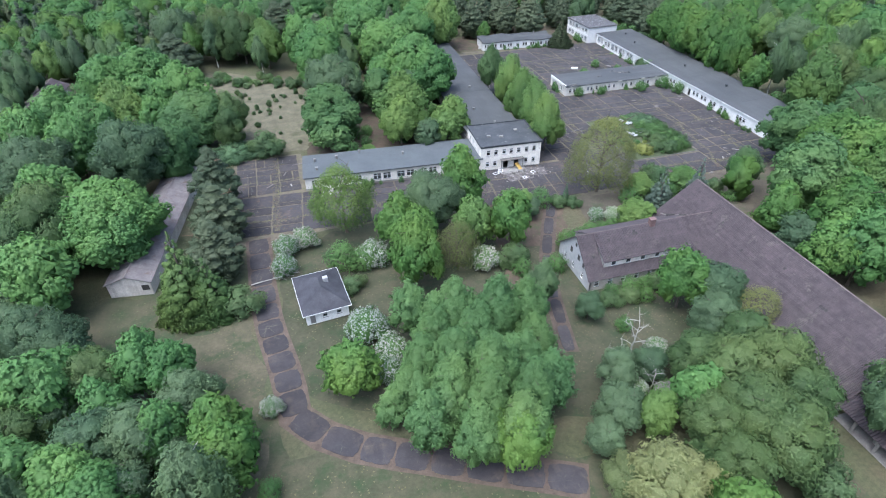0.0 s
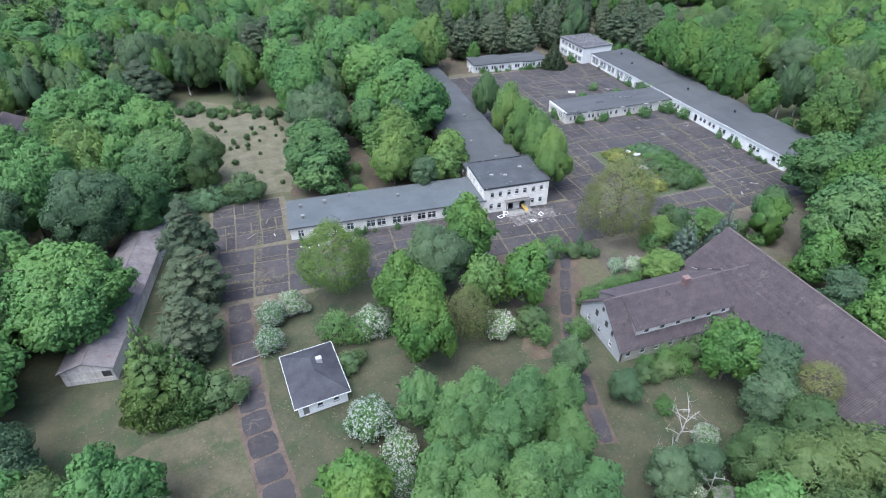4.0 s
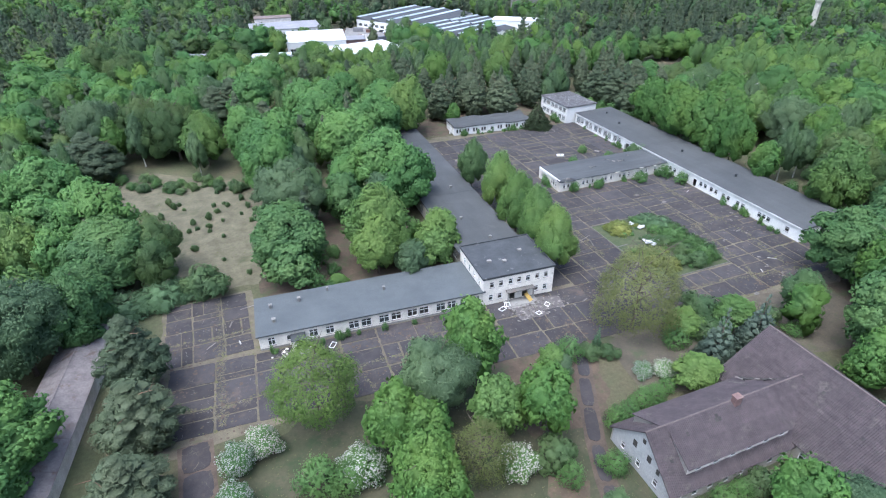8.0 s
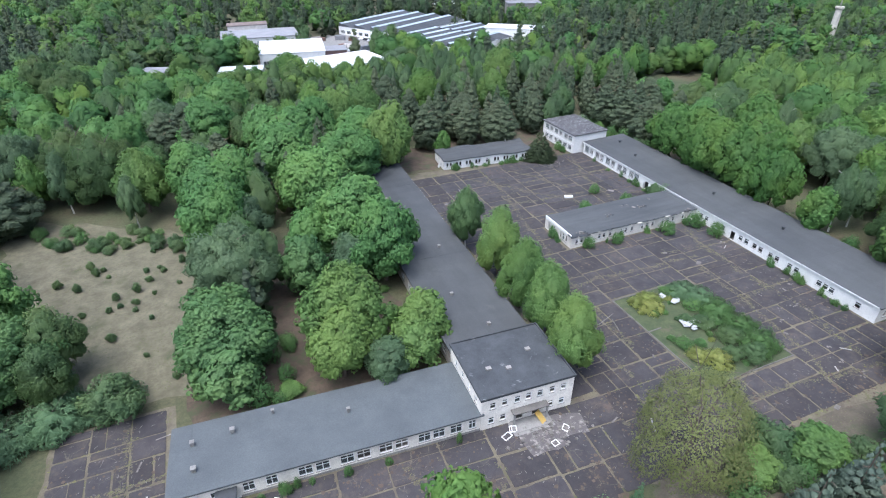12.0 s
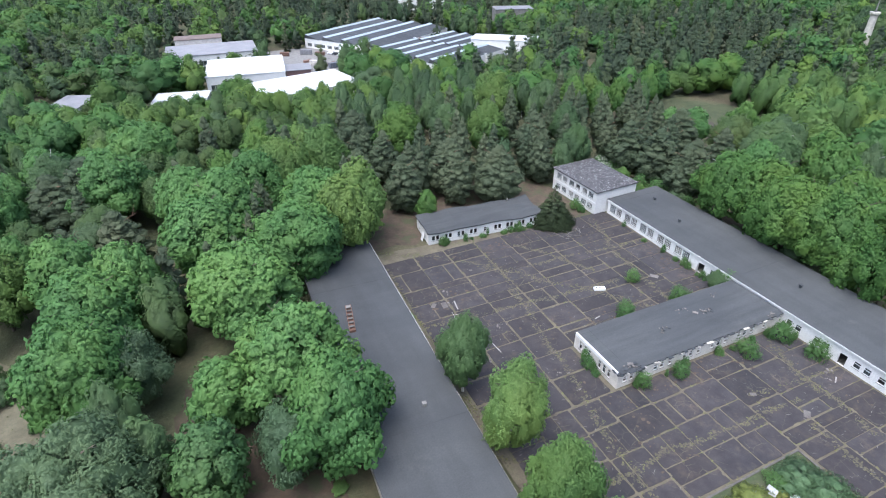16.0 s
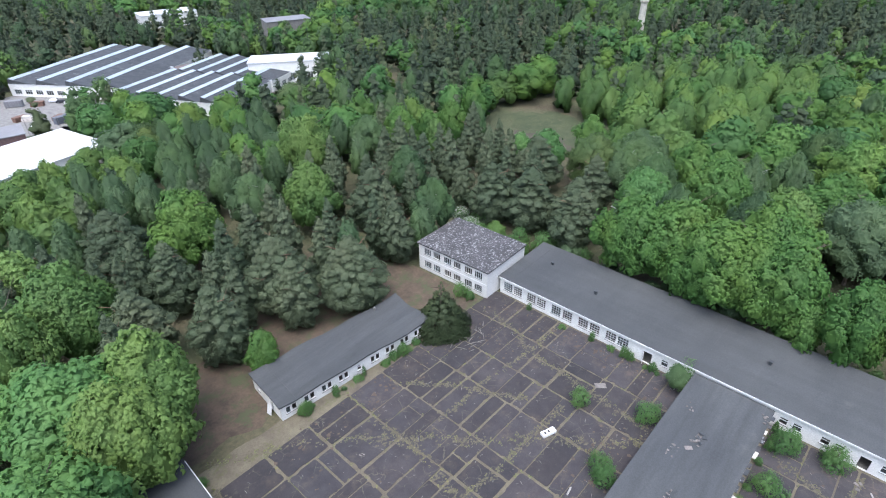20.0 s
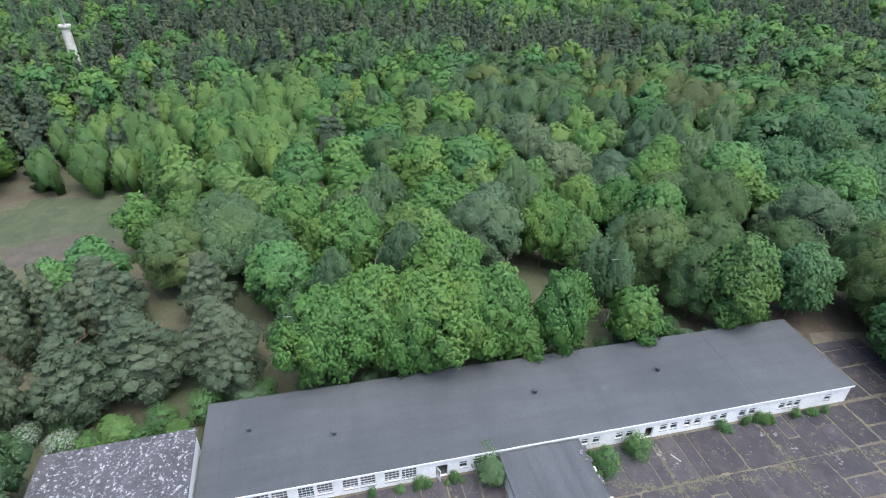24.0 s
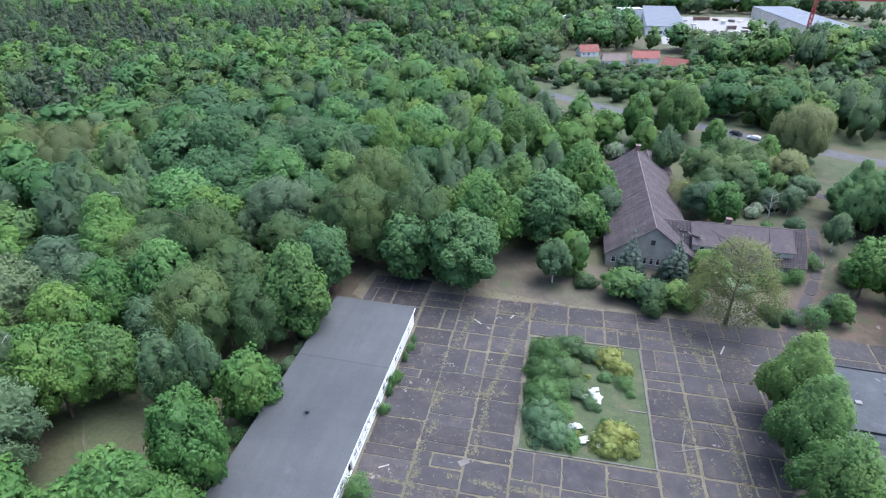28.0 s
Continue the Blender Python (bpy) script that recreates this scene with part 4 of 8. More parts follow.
ribbon("road_country", [(-160, 18), (-80, 16), (-30, 12), (-8, 6.5), (5.7, -0.3), (20, -8.7), (31.5, -15.2), (38, -20), (75, -41), (88.6, -50), (120, -75), (200, -150), (300, -300)], 7.5, 0.05, M["road_asphalt"], "grey asphalt country road through the trees", "road")
ribbon("road_factory", [(60, 340), (100, 385), (122, 356), (180, 300), (260, 220)][:3], 9, 0.05, M["road_asphalt"], "grey works road beside the factory", "road")
patch("yard_factory", [(60, 402), (110, 376), (124, 398), (104, 448), (70, 446)], 0.05, M["concrete"], "paved factory yard with parked goods", "yard")
patch("yard_storage", [(-50, -190), (40, -200), (30, -330), (-62, -330)], 0.05, M["concrete"], "pale storage yard far off", "yard")

# ---- the front wing: long and low, with paired windows ----
fr = (0.05, 0.225, 0.295, 0.40, 0.455, 0.535, 0.59, 0.665, 0.72, 0.80, 0.852, 0.915, 0.975)
wd = (1.3, 1.6, 1.6, 2.0, 2.0, 2.0, 2.0, 2.0, 2.0, 1.9, 1.9, 1.9, 1.2)
holes = [(44 * f - w / 2, 0.95, w, 1.75, 2, True, 0) for f, w in zip(fr, wd)] + [(4.9, 1.3, 0.8, 1.2, 1, False, 0), (6.6, 0.12, 1.0, 2.1)]
wing = flat_block("barrack_wing", pose(-3.2, 122.9, 0, 0, 0, -3.8), 44.3, 12.1, 3.4, "long low plastered wing with flat grey roof and paired windows", M["wall"], M["felt_blue"], holes,
                  [(4 + 5 * i, 1.1, 1.6, 1.4, 2, True, 0) for i in range(8)], [(3, 1.1, 1.4, 1.4, 2, True, 0)], (), -0.3, 0.4, glass=0.75, seed=4)
part("porch_canopy", boxes((5.6, -2.2, 2.45, 8.4, 0.0, 2.62), bevel=0.03), M["felt_dark"], wing, label="small flat porch roof")
part("porch_wall", boxes((5.7, -2.0, 0.0, 5.95, -0.01, 2.44), (5.951, -2.0, 0, 6.5, -1.75, 2.44)), M["wall"], wing)
part("porch_step", boxes((5.4, -3.4, 0.0, 8.6, -2.02, 0.16), (5.7, -3.0, 0.161, 8.3, -2.03, 0.32), bevel=0.02), M["concrete"], wing)
for x, y, s in ((2.5, 8.0, 0.5), (8.0, 8.6, 0.55), (2.8, 3.2, 0.6), (25.0, 7.0, 0.4), (14.0, 10.5, 0.35)):
    part("roof_vent", boxes((x, y, 3.5, x + s, y + s, 4.25), (x - 0.08, y - 0.08, 4.251, x + s + 0.08, y + s + 0.08, 4.35), bevel=0.02), M["concrete"], wing)
part("plinth", boxes((0, -0.06, 0, 5.3, -0.005, 0.5), (8.7, -0.06, 0, 44.2, -0.005, 0.5)), M["concrete"], wing)

# ---- the two-storey head building ----
top = [(16 * f - 0.5, 4.15, 1.0, 1.35, 1, True, 0) for f in (0.12, 0.245, 0.38, 0.50, 0.625, 0.76, 0.885)]
low = [(16 * f - 0.5, 1.05, 1.0, 1.35, 1, True, 0) for f in (0.11, 0.235, 0.76, 0.885)]
head = flat_block("head_building", pose(40.9, 119.8, 0, 0, 0, -3), 16.0, 13.4, 6.35, "two-storey plastered office block with flat dark roof and ruined entrance", M["wall"], M["felt_dark"],
                  top + low + [(6.0, 0.12, 1.3, 2.2), (8.9, 0.12, 1.3, 2.2)], [(1.5 + 2.6 * i, 4.9, 1.0, 1.0, 1, True, 0) for i in range(5)],
                  [(2 + 2.8 * i, 4.15, 0.9, 1.3, 1, True, 0) for i in range(4)], [(2 + 2.8 * i, z, 1.0, 1.35, 1, True, 0) for i in range(4) for z in (1.05, 4.15)], 0.0, 0.15, glass=0.3, seed=9)
part("entrance_canopy", boxes((5.0, -1.3, 2.75, 11.2, -0.01, 2.95), bevel=0.03), M["kerb"], head, label="cracked concrete entrance canopy")
for x in (5.1, 10.8):
    part("canopy_post", boxes((x, -1.25, 0.0, x + 0.25, -1.0, 2.75)), M["concrete"], head)
part("entrance_step", boxes((4.6, -3.0, 0, 11.6, -0.07, 0.15), (5.0, -2.5, 0.151, 11.2, -0.07, 0.3), bevel=0.02), M["concrete"], head)
part("parapet", boxes((-0.2, -0.2, 6.64, 16.2, 0.02, 6.86), (-0.2, 13.38, 6.64, 16.2, 13.6, 6.86), (-0.2, 0.021, 6.64, 0.02, 13.379, 6.86), (15.98, 0.021, 6.64, 16.2, 13.379, 6.86)), M["felt_dark"], head)
for x, y in ((3.2, 5.5), (6.3, 4.6), (11.2, 7.6)):
    part("roof_hatch", boxes((x, y, 6.6, x + 0.9, y + 0.7, 6.95), bevel=0.04), M["concrete"], head, label="white roof hatch")
for x0 in (10.2, 12.0, 13.6):
    bm = bmesh.new()
    ring = [(x0 + 0.7 * math.cos(a), 0, 5.2 + 0.75 * math.sin(a)) for a in np.linspace(0.1, math.pi - 0.1, 9)]
    vs, qs = tube(ring, [0.07] * 9, 4)
    part("painted_arc", mesh_of("painted_arc", [(16 - v[0], 13.42 + 0.15 * v[1], v[2]) for v in vs], qs, M["yellow"]), None, head, label="yellow painted arc on the wall")

# ---- the west hall behind it ----
hall = flat_block("west_hall", pose(57.3, 133.3, 0, 0, 0, 88), 83.0, 15.2, 4.1, "long low hall with wide flat grey felt roof", M["wall_worn"], M["felt_long"],
                  [(3 + 5 * i, 1.1, 2.2, 1.6, 3, True, 0) for i in range(16)], [(3 + 5 * i, 1.1, 2.2, 1.6, 3, True, 0) for i in range(16)], (), (), 0.15, 0.4, glass=0.3, seed=12)
part("eaves_gutter", boxes((46, -0.53, 4.05, 83, -0.42, 4.2)), M["paint"], hall, label="loose white painted gutter")
for x, y in ((4, 6), (15, 9), (33, 5)):
    part("roof_vent", boxes((x, y, 4.3, x + 0.5, y + 0.5, 4.95), (x - 0.07, y - 0.07, 4.951, x + 0.57, y + 0.57, 5.05), bevel=0.02), M["concrete"], hall)
rail = thing("rusty_trough", pose(48.9, 187.3, 4.45, 0, 0, 80), "rusty steel trough lying on the hall roof", "trough")
part("body", boxes((0, 0, 0, 7.5, 0.12, 0.55), (0, 1.0, 0, 7.5, 1.12, 0.55), (0, 0.121, 0.0, 7.5, 0.999, 0.08), (0, 0.121, 0.081, 0.1, 0.999, 0.5), (7.4, 0.121, 0.081, 7.5, 0.999, 0.5)), M["rust"], rail)
for i in range(5):
    part("crossbar", boxes((1.0 + 1.15 * i, 0.121, 0.40, 1.45 + 1.15 * i, 0.999, 0.5)), M["kerb"], rail)
part("end_cap", boxes((6.6, 0.121, 0.40, 7.39, 0.999, 0.56), bevel=0.03), M["concrete"], rail, label="pale end plate")
part("eaves_edge", boxes((8, -0.50, 4.10, 45.9, -0.42, 4.2)), M["wall_worn"], hall, label="bare pale metal edge")

# ---- the long east hall ----
big = [(c - 1.0, 0.95, 2.0, 2.0, 4, False, 4) for c in (1.9, 4.2, 7.4, 9.7, 13.0, 15.4, 18.7, 21.0, 24.2, 26.5)]
small = [(c - 0.6, 1.15, 1.2, 1.3, 1, True, 0) for c in (34.0, 36.0, 52.0, 53.8, 57.4, 59.1, 64.6, 66.3, 68.6, 70.3, 73.0, 74.7, 78.0, 79.7, 86.5, 87.9, 93.5)]
small += [(84.5, 1.15, 1.2, 1.3, 1, True, 0), (30.2, 0.12, 1.6, 2.3), (61.6, 0.12, 1.3, 2.2)]
east = flat_block("east_hall", pose(123.3, 210.9, 0, 0, 0, -90), 97.4, 15.4, 3.65, "very long white hall with flat grey felt roof", M["wall_white"], M["felt_long"], big + small,
                  [(3 + 6 * i, 1.1, 2.0, 1.5, 2, True, 0) for i in range(15)], (), [(1.5, 1.0, 1.6, 1.5, 2, True, 0), (6.0, 0.12, 2.6, 2.5), (10.5, 1.0, 1.8, 1.5, 2, True, 0)], 0.45, 0.35, glass=0.45, seed=21)
part("fascia", boxes((0, -0.42, 3.64, 97.4, -0.36, 3.93)), M["wall_white"], east, label="white fascia board")
door = part("door", boxes((0, 0, 0, 0.9, 0.06, 2.2), bevel=0.01), M["paint"], east, pose(30.3, -0.02, 0.1, 0, 0, -70), "white door hanging open")
part("glazing", boxes((0.15, -0.01, 1.1, 0.75, 0.0, 2.0)), M["glass"], door)
for x, y in ((5.5, 9.5), (17.0, 6.5), (47, 8.0), (68.0, 8.5)):
    part("roof_vent", boxes((x, y, 4.0, x + 0.45, y + 0.45, 4.75), (x - 0.1, y - 0.1, 4.751, x + 0.55, y + 0.55, 4.88), bevel=0.02), M["felt_dark"], east, label="dark roof ventilator")

# ---- the far two-storey block ----
rows2 = [(x, z, 1.9, 1.55, 4, False, 0) for z in (0.9, 3.95) for x in (1.5, 4.0, 6.9, 9.4, 12.3, 14.8)]
far = flat_block("north_block", pose(119.0, 229.4, 0, 0, 0, -88), 18.0, 13.0, 6.1, "two-storey white block with peeled flat roof", M["wall_white"], M["felt_peeled"], rows2,
                 [(2 + 3.5 * i, z, 1.2, 1.4, 2, False, 0) for i in range(4) for z in (0.95, 4.0)], [(5, 4.0, 1.2, 1.4, 2, False, 0)], (), 0.1, 0.3, glass=0.25, seed=31)
part("string_course", boxes((0, -0.05, 3.1, 18, -0.004, 3.3)), M["paint"], far)

# ---- the two cross barracks ----
hs = [(1.2 + 3.25 * i, 1.0, 0.9, 1.25, 1, True, 0) for i in range(11)] + [(2.6 + 6.5 * i, 1.0, 0.9, 1.25, 1, True, 0) for i in range(5)] + [(22.3, 0.12, 1.0, 2.1)]
mid = flat_block("middle_barrack", pose(84.6, 160.4, 0, 0, 0, 0.0), 38.2, 11.5, 2.95, "derelict low barrack with sagging grey roof and crumbling walls", M["wall"], M["felt"], hs,
                 [(2 + 3.4 * i, 1.0, 1.2, 1.3, 2, True, 0) for i in range(10)], [(1.0, 0.8, 0.8, 1.7, 1, True, 0), (2.2, 0.8, 0.8, 1.7, 1, True, 0), (3.4, 0.8, 0.8, 1.7, 1, True, 0), (6.2, 0.8, 0.8, 1.7, 1, True, 0), (7.4, 0.8, 0.8, 1.7, 1, True, 0), (8.6, 0.8, 0.8, 1.7, 1, True, 0)],
                 (), 0.1, 0.15, glass=0.25, seed=41, sag=0.16)
part("end_wall_top", boxes((-0.16, 0.2, 2.96, 0.1, 11.3, 3.6)), M["wall_white"], mid, label="white gable parapet")
rnd = random.Random(5)
for i in range(26):
    x, y = (rnd.uniform(-0.2, 5.5), rnd.uniform(-0.3, 1.6)) if i < 14 else rnd.choice(((26.0, 6.3), (21.5, 8.2), (14.5, 5.6)))
    if i >= 14:
        x, y = x + rnd.gauss(0, 0.7), y + rnd.gauss(0, 0.4)
    s = rnd.uniform(0.15, 0.55)
    part("torn_felt", boxes((-s, -s * 0.6, -0.02, s, s * 0.6, 0.06)), rnd.choice((M["felt_dark"], M["felt_dark"], M["rubble"])), mid,
         pose(x, y, 3.38, rnd.uniform(-25, 25), rnd.uniform(-25, 25), rnd.uniform(0, 180)))
for i in range(9):
    part("exposed_beam", boxes((0, 0, 0, 0.14, 0.9, 0.16)), M["boards"], mid, pose(1.0 + 3.9 * i + rnd.uniform(-1, 1), -0.62, 2.97, rnd.uniform(-6, 2), 0, rnd.uniform(-9, 9)))
for cx, cy, n in ((26.0, 6.3, 14), (21.5, 8.2, 8), (14.5, 5.6, 8), (30.5, 9.0, 6), (35.6, 0.4, 10), (3.0, 0.4, 12)):
    for i in range(n):
        s = rnd.uniform(0.06, 0.2)
        part("roof_rubble", boxes((-s, -s * 0.7, 0, s, s * 0.7, s * 0.6)), M["rubble"], mid, pose(cx + rnd.gauss(0, 0.6), cy + rnd.gauss(0, 0.4), 3.33, rnd.uniform(-15, 15), rnd.uniform(-15, 15), rnd.uniform(0, 180)))
for i in range(22):
    w = rnd.uniform(0.5, 1.6)
    part("torn_edge", boxes((0, -0.42 - rnd.uniform(0, 0.25), 0, w, -0.15, rnd.uniform(0.05, 0.12))), rnd.choice((M["felt_dark"], M["felt_dark"], M["wall_worn"], M["felt_peeled"])), mid, pose(38.0 * i / 22 + rnd.uniform(-0.4, 0.4), 0, 3.0 + rnd.uniform(0, 0.14), rnd.uniform(-14, 4), rnd.uniform(-5, 5), rnd.uniform(-6, 6)))
hs = []
for g in range(9):
    hs += [(0.8 + 3.2 * g, 0.95, 0.85, 1.35, 1, False, 0), (1.85 + 3.2 * g, 0.95, 0.85, 1.35, 1, False, 0)] if g != 4 else [(1.2 + 3.2 * g, 1.0, 0.9, 1.2, 1, True, 0)]
north = flat_block("north_barrack", pose(74.9, 215.6, 0, 0, 0, -5.0), 29.5, 9.2, 3.0, "low cream barrack with rippled grey felt roof", M["wall_white"], M["felt"], hs,
                   [(2 + 3.4 * i, 1.0, 1.1, 1.2, 1, True, 0) for i in range(8)], [(1.2, 1.0, 0.8, 1.2, 1, True, 0), (5.3, 0.12, 1.0, 2.1)], (), 0.25, 0.3, glass=0.3, seed=51, sag=0.85)
part("leaning_door", boxes((0, 0, 0, 1.0, 0.06, 2.0), bevel=0.01), M["paint"], north, pose(-1.0, 3.2, 0.02, -15, 0, -80), "white door leaning on the wall")
part("roof_pipe", boxes((24.0, 8.4, 3.4, 24.3, 8.7, 4.2), bevel=0.03), M["concrete"], north)


# ---- gabled buildings ----


def gable_wall(depth, eave, ridge, holes=(), thick=0.3):
    bm = wall_bm(depth, eave, holes, thick)
    a = [bm.verts.new((x, y, z)) for y in (0, thick) for x, z in ((0, eave), (depth, eave), (depth / 2, ridge))]
    for f in ((0, 1, 2), (5, 4, 3), (0, 2, 5, 3), (1, 4, 5, 2)):
        bm.faces.new([a[i] for i in f])
    return bm


def course_mesh(name, length, run, material, wave=0.3, lift=0.06, seed=0):
    """One course of tiles: a rippled strip with a thick lower edge."""
    k = int(length / wave)
    vs, fs = [], []
    rng = random.Random(seed)
    for i in range(2 * k + 1):
        x = min(length, i * wave / 2)
        z = lift if i % 2 else 0.0
        j = rng.uniform(-0.022, 0.022)
        vs += [(x, 0, z + 0.075 + j), (x, run, z + j), (x, 0, z - 0.02)]
    for i in range(2 * k):
        a, b = 3 * i, 3 * i + 3
        fs += [(a, b, b + 1, a + 1), (a + 2, b + 2, b, a)]
    return mesh_of(name, vs, fs, material)


def gabled(name, m, length, depth, eave, ridge, label, wall_mat, roof_mat, front=(), back=(), left=(), right=(), over=0.45, course=0.0, category="building", glass=0.4, end_mat=None, seed=1):
    """A building with a ridge along x. Gables stand at x = 0 (left) and x = length (right)."""
    rng = random.Random(seed)
    ob = thing(name, m, label, category)
    for wname, holes, ln, wm in (("wall_front", front, length, pose(0, 0, 0)), ("wall_back", back, length, pose(length, depth, 0, 0, 0, 180))):
        part(wname, wall_bm(ln, eave, [(x, z, x + w, z + t) for x, z, w, t, *_ in holes]), wall_mat, ob, wm)
        for x, z, w, t, *rest in holes:
            if rest and rest[0]:
                window(ob, wm @ pose(x, 0, z), w, t, rest[0], rest[1], rng.random() < glass, rest[2])
    for wname, holes, wm in (("gable_left", left, pose(0.002, depth, 0, 0, 0, -90)), ("gable_right", right, pose(length - 0.002, 0, 0, 0, 0, 90))):
        part(wname, gable_wall(depth, eave, ridge - 0.12, [(x, z, x + w, z + t) for x, z, w, t, *_ in holes if z + t < eave]), end_mat or wall_mat, ob, wm)
        for x, z, w, t, *rest in holes:
            if z + t < eave:
                window(ob, wm @ pose(x, 0, z), w, t, rest[0], rest[1], rng.random() < glass, rest[2])
            else:
                # uncut above the eaves: a dark plate paints the unlit opening
                part("attic_opening", boxes((x, -0.03, z, x + w, 0.02, z + t)), M["dark"], ob, wm)
    part("floor", boxes((0.3, 0.3, 0, length - 0.3, depth - 0.3, 0.12)), M["floor"], ob)
    half = depth / 2
    slope = math.atan2(ridge - eave, half)
    run = half / math.cos(slope) + over
    for side in (0, 1):
        sm = pose(-over, half, ridge, 0, 0, 0) @ pose(0, 0, 0, math.degrees(slope)) if side == 0 else pose(length + over, half, ridge, 0, 0, 180) @ pose(0, 0, 0, math.degrees(slope))
        # local y runs down the slope as a negative number
        part("roof_slope", boxes((0, -run, -0.1, length + 2 * over, -0.004, 0.0)), roof_mat, ob, sm)
        if course:
            me = course_mesh("tile_course", length + 2 * over, course * 1.12, roof_mat, seed=seed)
            for i in range(int(run / course)):
                o = part("tile_course", me, None, ob, sm @ pose(0, -run + i * course, 0.008 + 0.0, -2.5))
    part("ridge", boxes((-over, half - 0.13, ridge - 0.03, length + over, half + 0.13, ridge + 0.09), bevel=0.04), M["ridge_tiles"] if course else roof_mat, ob)
    return ob


win_row = [(2.5 + 3.4 * i, 1.0, 1.0, 1.4, 1, True, 0) for i in range(14)]
house = gabled("old_house", pose(86.2, 34.0, 0, 0, 0, 90), 50.0, 19.0, 3.5, 10.6, "large old house with steep brown tiled roof", M["house_wall"], M["tiles"], win_row, win_row,
               [(3 + 3 * i, 1.0, 1.0, 1.4, 1, True, 0) for i in range(5)],
               [(1.2, 1.0, 1.0, 1.5, 1, True, 0), (2.8, 1.0, 1.0, 1.5, 1, True, 0), (6.6, 1.2, 0.8, 1.6, 1, True, 0), (8.0, 1.2, 0.8, 1.6, 1, True, 0), (9.4, 1.2, 0.8, 1.6, 1, True, 0), (10.8, 1.2, 0.8, 1.6, 1, True, 0), (9.0, 6.2, 0.9, 1.2, 0)],
               course=0.42, seed=61, end_mat=M["house_wall"])
part("chimney", boxes((0.8, 9.0, 9.2, 2.0, 10.2, 12.0), (0.7, 8.9, 12.001, 2.1, 10.3, 12.15), bevel=0.02), M["brick"], house, label="red brick chimney")
# raised near-black plates colour in the shade of holes among the tiles
for x, y in ((12.0, 13.1), (12.5, 13.15), (13.0, 13.1), (22, 12.2), (30, 14.0), (37.5, 12.5), (19.0, 15.0)):
    z = 10.6 - abs(y - 9.5) * 7.1 / 9.5
    part("missing_tile_gap", boxes((-0.2, -0.25, 0.05, 0.2, 0.25, 0.13)), M["dark"], house, pose(x, y, z, -36.8), "dark plate painting the shade where tiles are missing")
annex = gabled("house_annex", pose(44.7, 69.0, 0, 0, 0, 0), 29.0, 12.8, 2.9, 8.6, "side wing of the old house with brown tiled roof", M["house_wall"], M["tiles"],
               [(1.0 + 2.8 * i, 0.9, 1.0, 1.3, 1, True, 0) for i in range(8)], [(8 + 2.8 * i, 0.9, 1.0, 1.3, 1, True, 0) for i in range(7)],
               [(2.2, 0.9, 0.9, 1.4, 1, True, 0), (5.6, 0.9, 0.9, 1.4, 1, True, 0), (9.2, 0.9, 0.9, 1.4, 1, True, 0), (4.4, 3.8, 0.8, 1.2, 0), (7.4, 3.8, 0.8, 1.2, 0), (9.4, 3.4, 0.6, 1.0, 0), (6.0, 6.0, 0.6, 0.8, 0)], (), course=0.42, seed=62, end_mat=M["gable_wall"])
part("chimney", boxes((14.8, 5.5, 7.4, 15.9, 6.4, 9.7), (14.7, 5.4, 9.701, 16.0, 6.5, 9.85), bevel=0.02), M["brick"], annex, label="red brick chimney")
# long dormers on both slopes
for side in (0, 1):
    dm = pose(0, 0, 0) if side == 0 else pose(29.0, 12.8, 0, 0, 0, 180)
    x0, x1 = (3.2, 22.0) if side == 0 else (6.0, 26.5)
    holes = [(1.5 + 3.1 * i, 0.2, 1.05, 1.0, 1, False, 0) for i in range(int((x1 - x0) / 3.1))]
    wm = dm @ pose(x0, 1.25, 4.0)
    dormer = part("dormer", wall_bm(x1 - x0, 1.45, [(a, b, a + w, b + t) for a, b, w, t, *_ in holes], 0.2), M["boards"], annex, wm, "long shed dormer with a row of small windows")
    for a, b, w, t, *_ in holes:
        window(annex, wm @ pose(a, -0.05, b), w, t, 1, False, True, 0, True)
    s = math.atan2(8.62 - 5.45, 6.4 - 0.85)
    ln = math.hypot(8.62 - 5.45, 6.4 - 0.85)
    sm = dm @ pose(x0 - 0.25, 6.4, 8.66, math.degrees(s))
    part("dormer_roof", boxes((0, -ln, -0.1, x1 - x0 + 0.5, -0.2, 0.0)), M["tiles"], annex, sm)
    if side == 0:
        me = course_mesh("tile_course", x1 - x0 + 0.5, 0.47, M["tiles"], seed=9)
        for i in range(int(ln / 0.42)):
            part("tile_course", me, None, annex, sm @ pose(0, -ln + i * 0.42, 0.01, -2.5))
    for x in (x0 + 0.02, x1 - 0.02):
        tri = [(x - 0.06, 1.3, 4.0), (x - 0.06, 1.3, 5.45), (x - 0.06, 6.0, 8.3), (x + 0.06, 1.3, 4.0), (x + 0.06, 1.3, 5.45), (x + 0.06, 6.0, 8.3)]
        part("dormer_cheek", mesh_of("dormer_cheek", tri, [(0, 2, 1), (3, 4, 5), (0, 1, 4, 3), (1, 2, 5, 4), (2, 0, 3, 5)], M["concrete"]), None, annex, dm)
# more dark plates, painted as the unlit hollows below lost tiles
for x, y, z in ((10.9, 4.9, 7.85), (11.5, 4.9, 7.85), (11.2, 5.3, 8.1), (1.8, 3.0, 5.6), (5.5, 4.6, 7.6)):
    part("missing_tile_gap", boxes((-0.22, -0.28, 0.02, 0.22, 0.28, 0.12)), M["dark"], annex, pose(x, y, z, 30), "dark plate painting the shade where tiles are missing")
